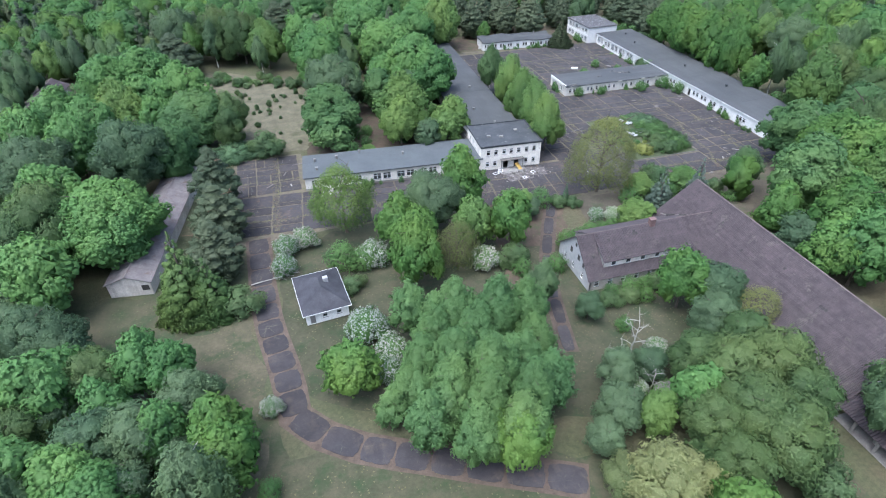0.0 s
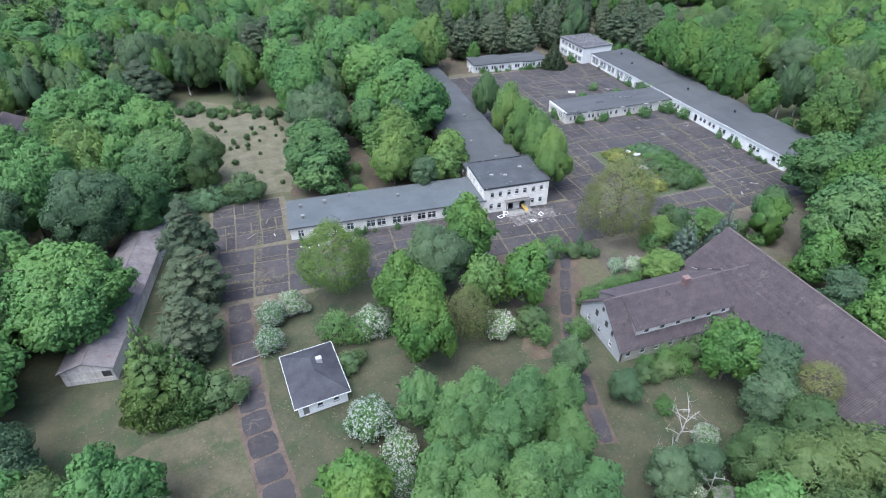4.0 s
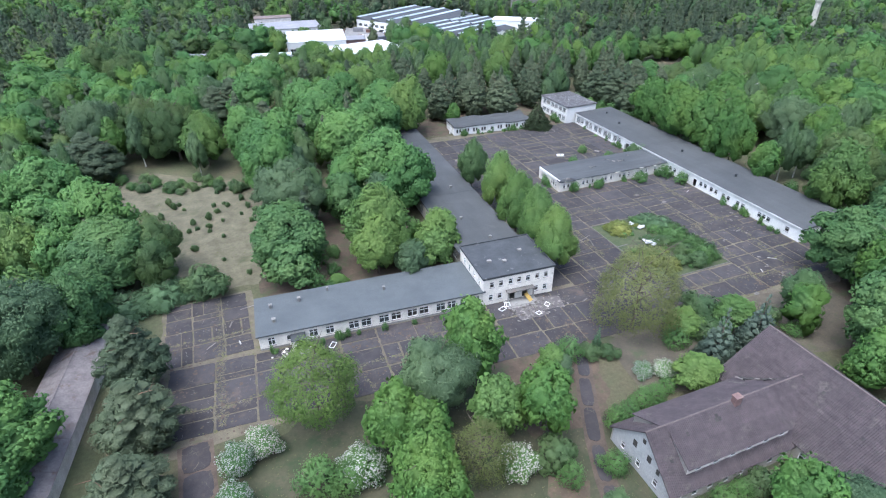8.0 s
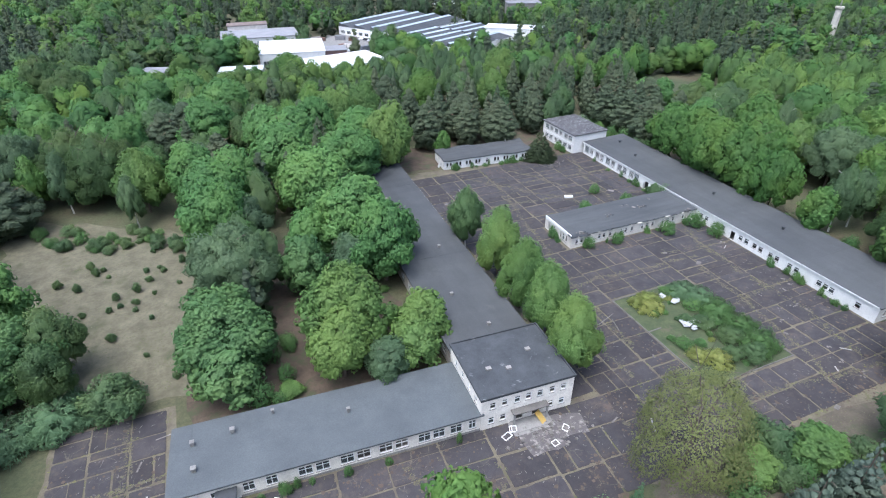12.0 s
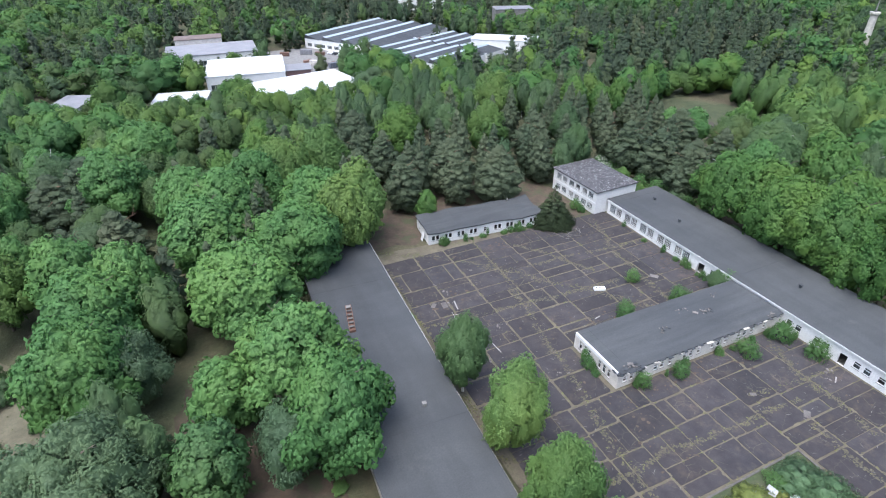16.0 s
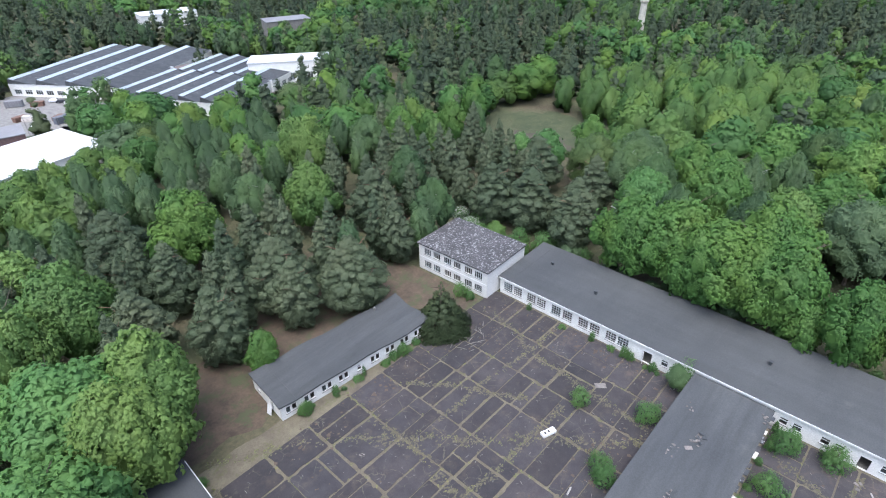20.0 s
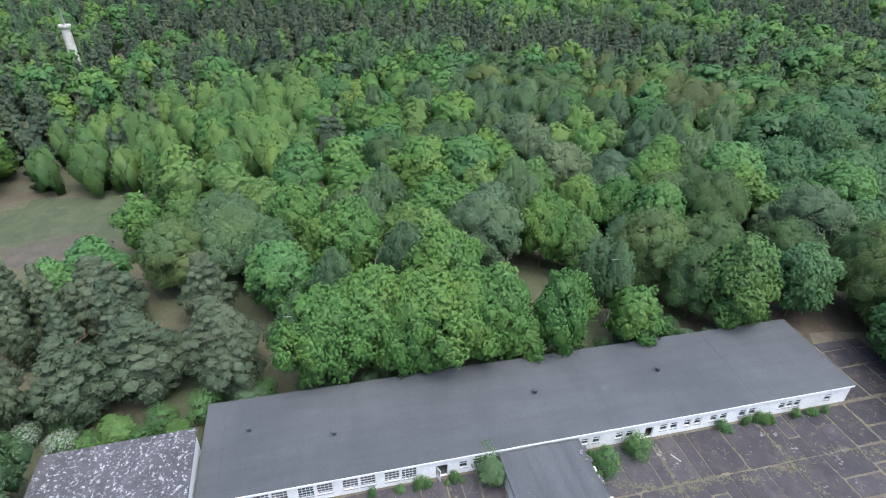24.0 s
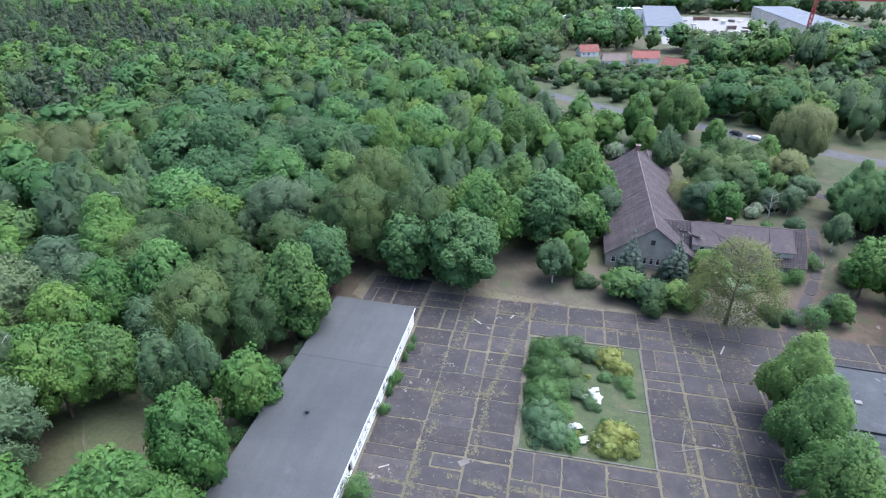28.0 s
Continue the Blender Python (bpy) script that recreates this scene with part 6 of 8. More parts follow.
# ---- goods and vehicles in the far yards ----


def container(x, y, turn, paint, ln=6.0):
    ob = thing("shipping_container", pose(x, y, 0.06, 0, 0, turn), "steel shipping container standing in the far yard", "container", "containers in the far yards")
    bm = boxes((0, 0, 0.15, ln, 2.4, 2.55))
    part("body", bm, paint, ob)
    for i in range(int(ln / 0.5)):
        for y0 in (-0.05, 2.401):
            part("rib", boxes((0.2 + 0.5 * i, y0, 0.25, 0.42 + 0.5 * i, y0 + 0.049, 2.45)), paint, ob)
    for y0 in (0.08, 1.22):
        part("door", boxes((ln + 0.002, y0, 0.25, ln + 0.05, y0 + 1.1, 2.45), bevel=0.01), paint, ob)
    for x0 in (0.0, ln - 0.3):
        for y0 in (0.0, 2.1):
            part("foot", boxes((x0, y0, 0, x0 + 0.3, y0 + 0.3, 0.149)), M["dark"], ob)
    return ob


def stack(x, y, turn, material, label, n=5):
    ob = thing("stacked_goods", pose(x, y, 0.06, 0, 0, turn), label, "stack of goods", "goods in the far yards")
    g = random.Random(int(x * 7 + y))
    z = 0.0
    for i in range(n):
        hh = g.uniform(0.35, 0.6)
        part("layer", boxes((g.uniform(0, 0.3), g.uniform(0, 0.2), z + 0.002, 4.6 + g.uniform(0, 0.4), 2.0 + g.uniform(0, 0.3), z + hh), bevel=0.03), material, ob)
        z += hh
    return ob


PAINTS = [M["rust"], M["slate_blue"], M["white_roof"], M["grey_roof"], M["brown_roof"]]
rng = random.Random(303)
for x, y, a in ((98, 392, 20), (104, 386, 24), (91, 430, -30), (-18, -268, 10), (-30, -246, 80), (-8, -312, 5), (-14, -296, 90), (-84, -262, 70)):
    container(x, y, a + rng.uniform(-8, 8), PAINTS[rng.randrange(5)], rng.choice((6.0, 12.0)))
for i in range(26):
    if i < 6:
        x, y = rng.uniform(84, 106), rng.uniform(396, 432)
    else:
        x, y = rng.uniform(-36, 12), rng.uniform(-318, -232)
    stack(x, y, rng.uniform(0, 180), rng.choice((M["boards"], M["rust"], M["rubble"], M["wall_worn"], M["grey_roof"])), "stack of building goods in the far yard", rng.randrange(2, 6))
for x, y, a in ((107, 424, -30), (108.6, 420.5, -32), (110.4, 417, -30), (92, 396, 60), (8, -262, 80), (11, -266, 82)):
    c = car(x, y, a, rng.choice((M["car_white"], M["car_dark"], M["car_white"])), "parked car in the far yard")
    c.name = "parked_car"


def street_lamp(x, y, turn):
    ob = thing("street_lamp", pose(x, y, 0, 0, 0, turn), "grey street lamp beside the works road", "street lamp", "street lamps at the works")
    vs, qs = tube([(0, 0, 0), (0, 0, 5.5), (0.25, 0, 7.2), (1.3, 0, 7.6)], [0.11, 0.08, 0.06, 0.05], 6)
    part("pole", mesh_of("pole", vs, qs, M["concrete"]), None, ob)
    part("lamp_head", boxes((1.2, -0.15, 7.5, 1.9, 0.15, 7.64), bevel=0.03), M["grey_roof"], ob)


for x, y, a in ((106.3, 371.2, 130), (96, 380, 130), (88, 388, 130), (112, 390, 40)):
    street_lamp(x, y, a)

# ---- boards and scraps left on the paving ----
rng = random.Random(404)
for x, y, ln, a in ((-5.8, 137.3, 3.2, 8), (-8.1, 132.2, 1.8, 70), (-12.5, 127.0, 2.2, 40), (-6.4, 126.2, 1.2, 100), (8.0, 117.2, 2.4, 150), (60.8, 113.0, 1.6, 20), (66.0, 109.0, 2.6, 65), (118.5, 146.0, 1.6, 30), (72.0, 176.0, 3.0, 95), (69.5, 184.0, 4.2, 100),
                 (70.5, 190.5, 2.8, 80), (93.0, 176.5, 1.4, 10), (112.0, 110.0, 2.0, 140), (104.5, 107.0, 1.3, 60)):
    ob = thing("loose_board", pose(x, y, 0.15, 0, rng.uniform(-1, 1), a), "weathered board lying on the cracked paving", "board", "loose boards on the paving")
    part("plank", boxes((0, 0, 0, ln, rng.uniform(0.14, 0.3), 0.05), bevel=0.01), rng.choice((M["rubble"], M["dead_wood"], M["dead_wood"])), ob)
for i in range(40):
    x, y = (rng.uniform(64, 80), rng.uniform(104, 206)) if i < 22 else (rng.uniform(103, 121), rng.uniform(104, 150))
    ob = thing("rubble_lump", pose(x, y, 0.13, 0, 0, rng.uniform(0, 180)), "small lump of broken concrete on the paving", "rubble", "broken lumps on the paving")
    for k in range(3):
        s = rng.uniform(0.1, 0.28)
        part("lump", boxes((-s, -s * 0.7, 0, s, s * 0.7, s * 0.5), bevel=0.02), M["rubble"], ob, pose(rng.uniform(-0.5, 0.5), rng.uniform(-0.5, 0.5), 0, 0, 0, rng.uniform(0, 180)))
for x, y, z, rx, a, ln in ((3.6, 1.6, 5.05, 40, 80, 2.4),):
    part("white_lath", boxes((0, -0.06, 0, ln, 0.06, 0.07)), M["paint"], annex, pose(x, y, z, 0, -38, a), "white verge lath come loose")
# ---- single trees and shrubs: x, y, crown radius, height ----
TREES = []
TREES += [('spruce', *row) for row in (
    (-26.6, 85.2, 6.2, 18), (-22.4, 83.6, 4.6, 12.5),
)]
TREES += [('bush_dark', 76, 96, 3.4, 3.6), ('lime', 83.4, 95.8, 4.4, 6.4), ('bush_dark', 90.7, 93.8, 2.4, 3.2), ('bush', 47.8, 66.4, 2.2, 3.0), ('bush', 51.6, 66.6, 2.6, 3.4), ('bush', 55.4, 66.8, 2.4, 2.8), ('bush_dark', 58.8, 66.6, 2.6, 3.2), ('bush', 46.0, 58.5, 2.2, 2.0), ('sage', 41.0, 62.5, 2.6, 5.6), ('blossom', 46.4, 50.2, 1.6, 3.2), ('blossom', 40.6, 45.4, 1.5, 2.6)]
TREES += [('yew', 107.2, 212.2, 5.8, 10.8), ('oak_dark', 116.8, 98.2, 8.4, 18), ('bush', 30, 2, 3.6, 4.5), ('bush', 37, 9, 4.0, 5.0), ('bush', 45, 1, 3.8, 4.2), ('bush', 51, 9, 4.2, 5.4), ('sage', 41, 17, 4.0, 6.5), ('sage', 27, 15, 4.4, 6.0), ('bush', 57, 15, 4.0, 4.8), ('sage', 50, 18, 3.8, 6.4), ('bush', 62, 2, 3.6, 4.4), ('sage', 66, -14, 4.2, 7.5), ('bush', 34, 22, 3.2, 3.6)]
TREES += [('bush_dark', *row) for row in (
    (-18, 82.4, 3.7, 4.6), (2.4, 82.5, 2.4, 3), (34.3, 81.4, 3.4, 4.3), (46.6, 64.6, 2.2, 2.7), (50.6, 64.7, 2.2, 2.7),
    (54.1, 23.8, 3.7, 4.6), (78.2, 99.4, 4.0, 6.0), (52.5, 98.6, 2, 2.5), (55.6, 97.4, 1.9, 2.3), (-12.1, 146.3, 4.8, 6),
)]
TREES += [('pine', *row) for row in (
    (-22.2, 94.2, 6.4, 13), (-21.8, 107.6, 6.4, 13.5), (-22.9, 120.6, 5.8, 16), (-40.9, 220.6, 9.5, 16), (3.1, 267.6, 8.9, 16),
    (-3.2, 258.5, 7.7, 16), (11.5, 231.8, 6.4, 16), (2.7, 228.4, 5, 15.7), (100.8, 229.3, 7.5, 16), (91.7, 239.8, 7.8, 16),
    (90.4, 232.5, 4.8, 14.9), (117.4, 234.6, 4.8, 14.9), (124.2, 249.4, 6.7, 16), (76.3, 234.5, 5.6, 16), (66.9, 242.9, 6.4, 16),
    (77.4, 253.3, 5.3, 16), (75.3, 274.3, 8.1, 16), (144.7, 230.2, 6.1, 16), (148.4, 221.4, 7.4, 16), (150.2, 210.6, 7.2, 16),
    (165.8, 231.7, 7.6, 16), (145.1, 208.5, 6.1, 16),
)]
TREES += [('pine', *row) for row in (
    (164.4, 214.1, 5.1, 15.9),
)]
TREES += [('maple', *row) for row in (
    (-19.7, 52.5, 4.1, 11.8), (-18.4, 47.3, 4.1, 11.7), (14.2, 79.7, 5.6, 16.4), (13.6, 92.1, 4.8, 13.8), (-1.4, 57.7, 4.3, 11.2), (17, 89.2, 4.3, 12.4), (29.6, 101.4, 5.4, 17),
    (35.9, 87.2, 4.8, 14), (18.4, 38.9, 3.7, 10.9), (14.9, 41, 3.3, 9.6), (57.8, 60.5, 4.5, 13.1), (79.4, 227, 2.9, 8.3),
    (86, 262.7, 7.6, 20), (137.5, 193.6, 7.9, 20), (146.5, 186.5, 9.4, 20), (141.6, 177.3, 9.5, 20), (156.2, 172.2, 9.3, 20),
    (131.3, 171.9, 7.6, 20), (143.8, 167, 7.8, 20), (133.4, 180.8, 6.4, 18.4), (171, 187.8, 7.7, 20), (137.5, 162.3, 4.3, 12.6),
    (138.2, 155.1, 6.4, 18.7), (201.1, 167.2, 8.8, 20),
)]
TREES += [('maple', *row) for row in (
    (170.4, 147.6, 6.4, 18.4), (140.4, 142.2, 4.9, 14.3), (116, 82.7, 7.9, 20), (192.6, 194.1, 4.8, 13.9), (113.3, 87.4, 7.5, 20),
    (90.1, 74.4, 4.4, 12.9), (91.4, 41.4, 5.4, 15.7), (121.2, 44.5, 8.3, 20), (48.6, 2.5, 3.8, 11.1), (38.3, 22.1, 4.4, 12.6),
    (73.4, -1.3, 6.3, 18.4), (72.5, 14.3, 4.7, 13.7), (92.8, 62.8, 7.2, 20), (87.4, 59.7, 5, 14.6),
)]
TREES += [('bush', *row) for row in (
    (-14.4, 43.9, 2.3, 3), (1.4, 89.9, 4.3, 5.6), (5.1, 88.8, 3.4, 4.4), (34.8, 77.6, 2.7, 3.5), (41.7, 77, 2.7, 3.5),
    (-26.2, 45.5, 3.4, 4.4), (53.5, 63.6, 2, 2.6), (43.9, 43.4, 2.5, 3.2), (69.0, 95.4, 3.5, 3.4), (77.0, 98.6, 3.2, 3.8), (79.2, 94.5, 2.8, 3.4), (66.8, 88.4, 2.4, 2.6), (50.2, 84.6, 2.6, 2.8), (53.6, 85.4, 2.8, 3.2), (56.8, 86.2, 2.6, 2.4), (47.0, 84.0, 2.4, 3.4), (60.0, 86.8, 2.2, 2.2), (92.6, 89.4, 2.6, 2.2), (43.5, 151.9, 2.2, 2.9),
    (123.7, 173.5, 2.9, 3.8), (111.8, 174.3, 2.5, 3.3), (99.1, 175.5, 2.3, 3.1), (108.2, 183.8, 2.1, 2.7), (119.6, 157.5, 2.9, 3.8),
    (110.8, 157.3, 2.6, 3.3), (96.5, 158.5, 2, 2.5), (88.9, 159.2, 2.1, 2.7), (83.7, 166.6, 1.7, 2.2), (121.1, 151.7, 2.7, 3.5),
    (142.2, 231.5, 3.3, 4.3), (140.5, 212.5, 3.8, 4.9),
)]
TREES += [('bush', *row) for row in (
    (97.8, 174, 2.4, 3.1), (48.3, 99.6, 3.4, 4.4),
)]
TREES += [('blossom', *row) for row in (
    (-13.6, 57.8, 1.6, 2.5), (3, 69.5, 3.3, 5), (5.7, 63.8, 2.6, 4), (4.3, 59.1, 2.4, 3.6), (-5.1, 99.9, 2.6, 3.9),
    (-8.9, 98, 2.7, 4), (-10.1, 91.4, 2.5, 3.8), (7.6, 89.8, 3.1, 4.6), (28.5, 81.7, 2.9, 4.4), (47.8, 52.2, 1.8, 2.7),
    (58.2, 91, 1.7, 2.5), (61.7, 89.9, 1.9, 2.8), (141.3, 237, 2, 3), (80.5, 14.1, 3.2, 4.8),
)]
TREES += [('lime', *row) for row in (
    (28.9, 89.7, 4.4, 11.4), (38.9, 39, 3, 7.7), (72.6, 97.6, 3.6, 5.6), (64.5, 85.6, 3.7, 6.8),
    (43.5, 97.5, 2.4, 6.3), (27.1, 146.4, 8, 18.2), (24.5, 139.8, 6, 13.7), (40.6, 142.6, 5.2, 11.6), (36.6, 137.9, 4.8, 11.1),
    (48.4, 246.2, 9.5, 20), (55.8, 218.4, 7.6, 19.7), (61.7, 224.9, 7.5, 19.5), (-8.7, 220.6, 6.7, 17.5), (59.9, 251.1, 7.9, 20),
    (113.6, 258.9, 6.8, 17.6), (127.4, 279.8, 9.5, 20), (166.4, 141.9, 5.6, 14.5), (143.2, 121.3, 7.8, 20), (178.6, 193.4, 4.6, 11.9),
    (109.2, 32.2, 9.5, 20), (58.9, -7.2, 9.5, 20),
)]
TREES += [('lime', *row) for row in (
    (-47.3, 160.4, 7.5, 19.6), (108.9, 69.8, 7.3, 19),
)]
TREES += [('sage', *row) for row in (
    (21.3, 96.5, 6.5, 15), (44.3, 95.7, 2.3, 5.3), (-47.1, 75.3, 6, 13.7), (-43.5, 73.9, 4.8, 11.1),
    (-53.7, 83.8, 4.2, 9.6), (-24.5, 59.4, 4.2, 9.6), (-30.4, 53.7, 4.9, 11.2), (-35.7, 53.4, 5, 11.4), (-43.1, 62.1, 3.6, 8.3),
    (-31.1, 46.9, 3.9, 9), (-25.9, 51.8, 2.6, 6.1), (58, 52.3, 4.2, 9.6), (37.7, 47.5, 3.3, 7.6), (34.3, 41, 3.6, 8.3),
    (30.4, 37.7, 2.8, 6.5), (43.2, 47.6, 2.8, 6.5), (9.6, 167.3, 8.2, 18.8), (31, 135.4, 4, 9.1), (33.8, 167.3, 5.2, 12),
    (-40.8, 239.4, 9.5, 20), (13.2, 190.1, 6.5, 14.9),
)]
TREES += [('sage', *row) for row in (
    (171, 160, 8.2, 18.9), (180.7, 155.6, 7, 16.2), (161.7, 88.8, 8, 18.4), (62.4, 57, 4.8, 11),
    (-60, 129.3, 8.6, 19.7), (-40.8, 131.5, 8.8, 20), (-56, 93.6, 5.1, 11.7), (86.8, 64.8, 4.9, 11.3),
)]
TREES += [('ochre', *row) for row in (
    (23.2, 83.6, 4.4, 9.7), (66.1, 51.9, 3.9, 8.7), (64.2, 101.8, 8.7, 17.5),
)]
TREES += [('young', *row) for row in (
    (3.8, 102.1, 7.2, 15.9),
)]
TREES += [('birch', *row) for row in (
    (34.3, 68, 3, 10.4), (61.6, 170.7, 4.8, 16), (-4.2, 270.8, 9.5, 16), (120.6, 173.8, 2.0, 5.2),
    (129.2, 235, 5.1, 16), (123.3, 232.9, 3.5, 11.8), (104.3, 268.1, 6.2, 16), (138.5, 252.6, 5.8, 16), (147.8, 278.5, 6.8, 16),
    (179.6, 210, 9.3, 16), (155.7, 142.2, 4.5, 15.4), (186, 212.7, 9.5, 16), (173.1, 203.3, 6.5, 16), (97.6, 93.4, 4.2, 11),
    (100.4, 68.9, 4.3, 14.6), (67.5, 28.1, 5.5, 16), 
)]
TREES += [('oak', *row) for row in (
    (-31.4, 66.9, 4.1, 11.9), (-27, 64.9, 3.8, 11), (-43.9, 63.8, 4.9, 14.3), (-41.7, 67.2, 4.1, 11.8), (-27.4, 53.9, 3.7, 10.7),
    (-37.2, 48.5, 4.4, 12.6), (-42.8, 50.7, 4.5, 13.2), (-35.3, 59.9, 3.8, 10.9), (-32.9, 45.2, 4.2, 12.2), (45.6, 38.9, 3.8, 10.9),
    (40.1, 165.2, 7.9, 20), (9.2, 200.7, 9.5, 20), (4.5, 215.2, 7.7, 20), (32.1, 198.8, 9.5, 20), (45, 211.8, 9.4, 20),
    (32.6, 233.8, 9.5, 20), (-33, 170.5, 8.1, 20), (8.2, 187.8, 8.1, 20), (13.8, 209.7, 6.6, 19.2), (28.4, 221.6, 9.5, 20),
    (37.5, 178.7, 8.7, 20), (27, 178.1, 4.9, 14.2),
)]
TREES += [('oak', *row) for row in (
    (52.6, 226.3, 9.5, 20), (41.5, 243.2, 8, 20), (26.2, 239.3, 7.8, 20), (9.6, 255.9, 9.5, 20), (16.4, 276.7, 9.5, 20),
    (-41.6, 106.5, 11.5, 17), (-52, 112.8, 7.6, 20), (-52.8, 150.2, 6.9, 19.9), (-55.1, 185, 9.2, 20), (-46.4, 190.1, 9.5, 20),
    (-55, 141.8, 6.6, 19.1), (-65.3, 147.1, 6.9, 20), (-65.6, 168.5, 5.8, 16.8), (-50.3, 90.7, 6, 17.4),
    (92.2, 56.5, 5.7, 16.7),
)]
TREES += [('olive', *row) for row in (
    (-37.2, 66.1, 4.8, 11.2), (-46.1, 60.3, 4.2, 9.8), (58.6, 46.1, 4.5, 10.7), (49.6, 45.4, 4.3, 10.1), (51.6, 40.5, 5.4, 12.7),
    (57.5, 39.6, 5.6, 13.1), (48.8, 33, 6, 14), (44, 33.9, 4.8, 11.2), (58.9, 34.8, 4.8, 11.3), (49.8, 28.1, 5.7, 13.5),
    (43, 28.3, 4.6, 10.9), (-25, 237.4, 9.5, 20), (-17.2, 229.2, 9.5, 20), (-36.1, 315.4, 9.5, 20), (-49.3, 340.7, 9.5, 20),
    (208.1, 174.6, 7.7, 18.1), (168.1, 110.1, 9.5, 20), (157.2, 130.3, 8, 18.8), (148.2, 126.2, 6.7, 15.8), (141.5, 91.6, 9.5, 20),
    (143.2, 72.9, 9.5, 20), (128, 91.4, 9.5, 20),
)]
TREES += [('olive', *row) for row in (
    (186.2, 187.9, 6, 14.1), (-52.7, 106.6, 8, 18.9), (-56.3, 101, 6.6, 15.5),
)]
TREES += [('poplar', *row) for row in (
    (14.5, 60.7, 4.9, 15.6), (11.6, 65.7, 3.9, 12.5), (20.5, 58.1, 5.3, 16.8), (26.9, 57.4, 4.7, 15), (12.8, 50.7, 4.7, 15.1),
    (19.1, 49.3, 5.1, 16.2), (24.6, 48.9, 4.4, 14), (14.4, 43, 4.5, 14.4), (20.5, 42.5, 4.6, 14.6), (8.9, 45.5, 3.9, 12.6),
    (7.8, 54, 3.7, 11.9), (5.6, 50.5, 3, 9.6), (63.4, 157.7, 5.2, 16.7), (62.1, 145, 5.1, 16.2), (62.1, 135, 5.2, 16.6),
    (61.1, 125.5, 5.1, 16.3),
)]
TREES += [('willow', *row) for row in (
    (33.5, 28.5, 5.2, 10.5), (30, 31.4, 3.2, 6.5), (38.4, 27.3, 3.8, 7.6), (24.9, 10, 9.5, 19),
)]
TREES += [('dead', *row) for row in (
    (44.2, 53.3, 2.7, 7.1), (38.4, 49.2, 2.4, 6.3), (42.3, 45, 2.1, 5.3),
)]
TREES += [('bluespruce', *row) for row in (
    (72.3, 89.0, 3.9, 12.4), (81.7, 89.2, 3.9, 12.6),
)]
TREES += [('thuja', *row) for row in (
    (55.2, 100.3, 0.9, 4.7), (60.5, 174.9, 1.6, 7.8),
)]
TREES += [('oak_dark', *row) for row in (
    (6.6, 149, 9.0, 16.5), (6.0, 142.4, 6.0, 11), (23.4, 166.4, 5.1, 14.3), (-29.8, 156.8, 10.2, 15.5), (-34, 148.5, 6.5, 12),
    (128.7, 97.4, 6, 16.9), (-33.1, 135.7, 6.2, 17.2), (100.6, 78.8, 8.4, 20),
)]
TREES += [('sage_dark', *row) for row in (
    (212.4, 138, 9.5, 20), (194.2, 134.3, 8.4, 19.3),
)]
TREES += [('maple_dark', *row) for row in (
    (144.2, 106.9, 6.2, 16), (165.5, 55.8, 9.5, 20), (198.2, 54.9, 9.5, 20),
)]
TREES += [('juniper', *row) for row in (
    (-12.6, 148.5, 5.4, 3.2), (-20.5, 147, 5.9, 3.5), (-26.9, 145.4, 5.9, 3.5),
)]

# ---- planting ----
rng = random.Random(11)
for kind, x, y, r, h in TREES:
    if kind == "poplar" and y < 75:
        kind = "aspen"
        a = rng.uniform(0, 6.28)
        plant(kind, x + 2.5 * math.cos(a), y + 2.5 * math.sin(a), 0.84 * r, h * rng.uniform(0.78, 0.96), rng.uniform(0, 360), rng.randrange(3))
        x, y, r = x - 2.0 * math.cos(a), y - 2.0 * math.sin(a), 0.86 * r
    if 124 < x < 160 and 112 < y < 214 and h > 6:
        x = max(x, 139.2 + 0.5 * r)
        r *= 0.92
    r *= {"poplar": 1.1, "pine": 1.15, "bush": 0.85}.get(kind, 1.04)
    plant(kind, x, y, r, h, rng.uniform(0, 360), rng.randrange(2 if kind in ("dead", "thuja", "bluespruce", "spruce") else 3))
for kind, x, y, r, h in (("juniper_green", 97.3, 117.5, 4.0, 2.6), ("juniper_green", 98.0, 122.5, 3.6, 2.4), ("juniper_green", 97.2, 127.5, 4.4, 2.4), ("juniper", 97.5, 132.5, 4.0, 2.2), ("juniper", 96.0, 136.0, 3.6, 2.0), ("bush_dark", 93.5, 115.5, 2.6, 2.8),
                         ("bush_dark", 94.0, 121.0, 2.8, 2.2), ("bush_dark", 92.6, 126.0, 2.6, 1.8), ("bush", 94.3, 131.0, 2.4, 1.7), ("bush_dark", 90.3, 117.0, 2.2, 2.2), ("gold", 86.6, 117.0, 3.0, 2.0), ("gold", 84.6, 119.6, 2.2, 1.5), ("gold", 86.2, 134.0, 2.8, 1.7),
                         ("gold", 88.0, 136.6, 2.6, 1.6), ("gold", 84.6, 136.6, 2.0, 1.3), ("bush", 84.5, 123.0, 2.0, 1.5), ("bush", 87.5, 122.0, 1.4, 1.1), ("blossom", 99.8, 120.5, 0.9, 1.3), ("bush_dark", 90.0, 128.4, 1.6, 1.3), ("bush", 93.0, 137.2, 2.0, 1.4)):
    plant(kind, x, y, r, h, rng.uniform(0, 360), rng.randrange(2), group="shrubs in the planting bed")

for i in range(26):
    x, y = rng.uniform(82.5, 94), rng.uniform(114.5, 138)
    s = rng.uniform(0.5, 1.1)
    plant(rng.choice(("bush", "bush_dark", "gold")), x, y, s, s * rng.uniform(0.7, 1.3), rng.uniform(0, 360), rng.randrange(2), "low green plant in the overgrown bed", "shrubs in the planting bed")
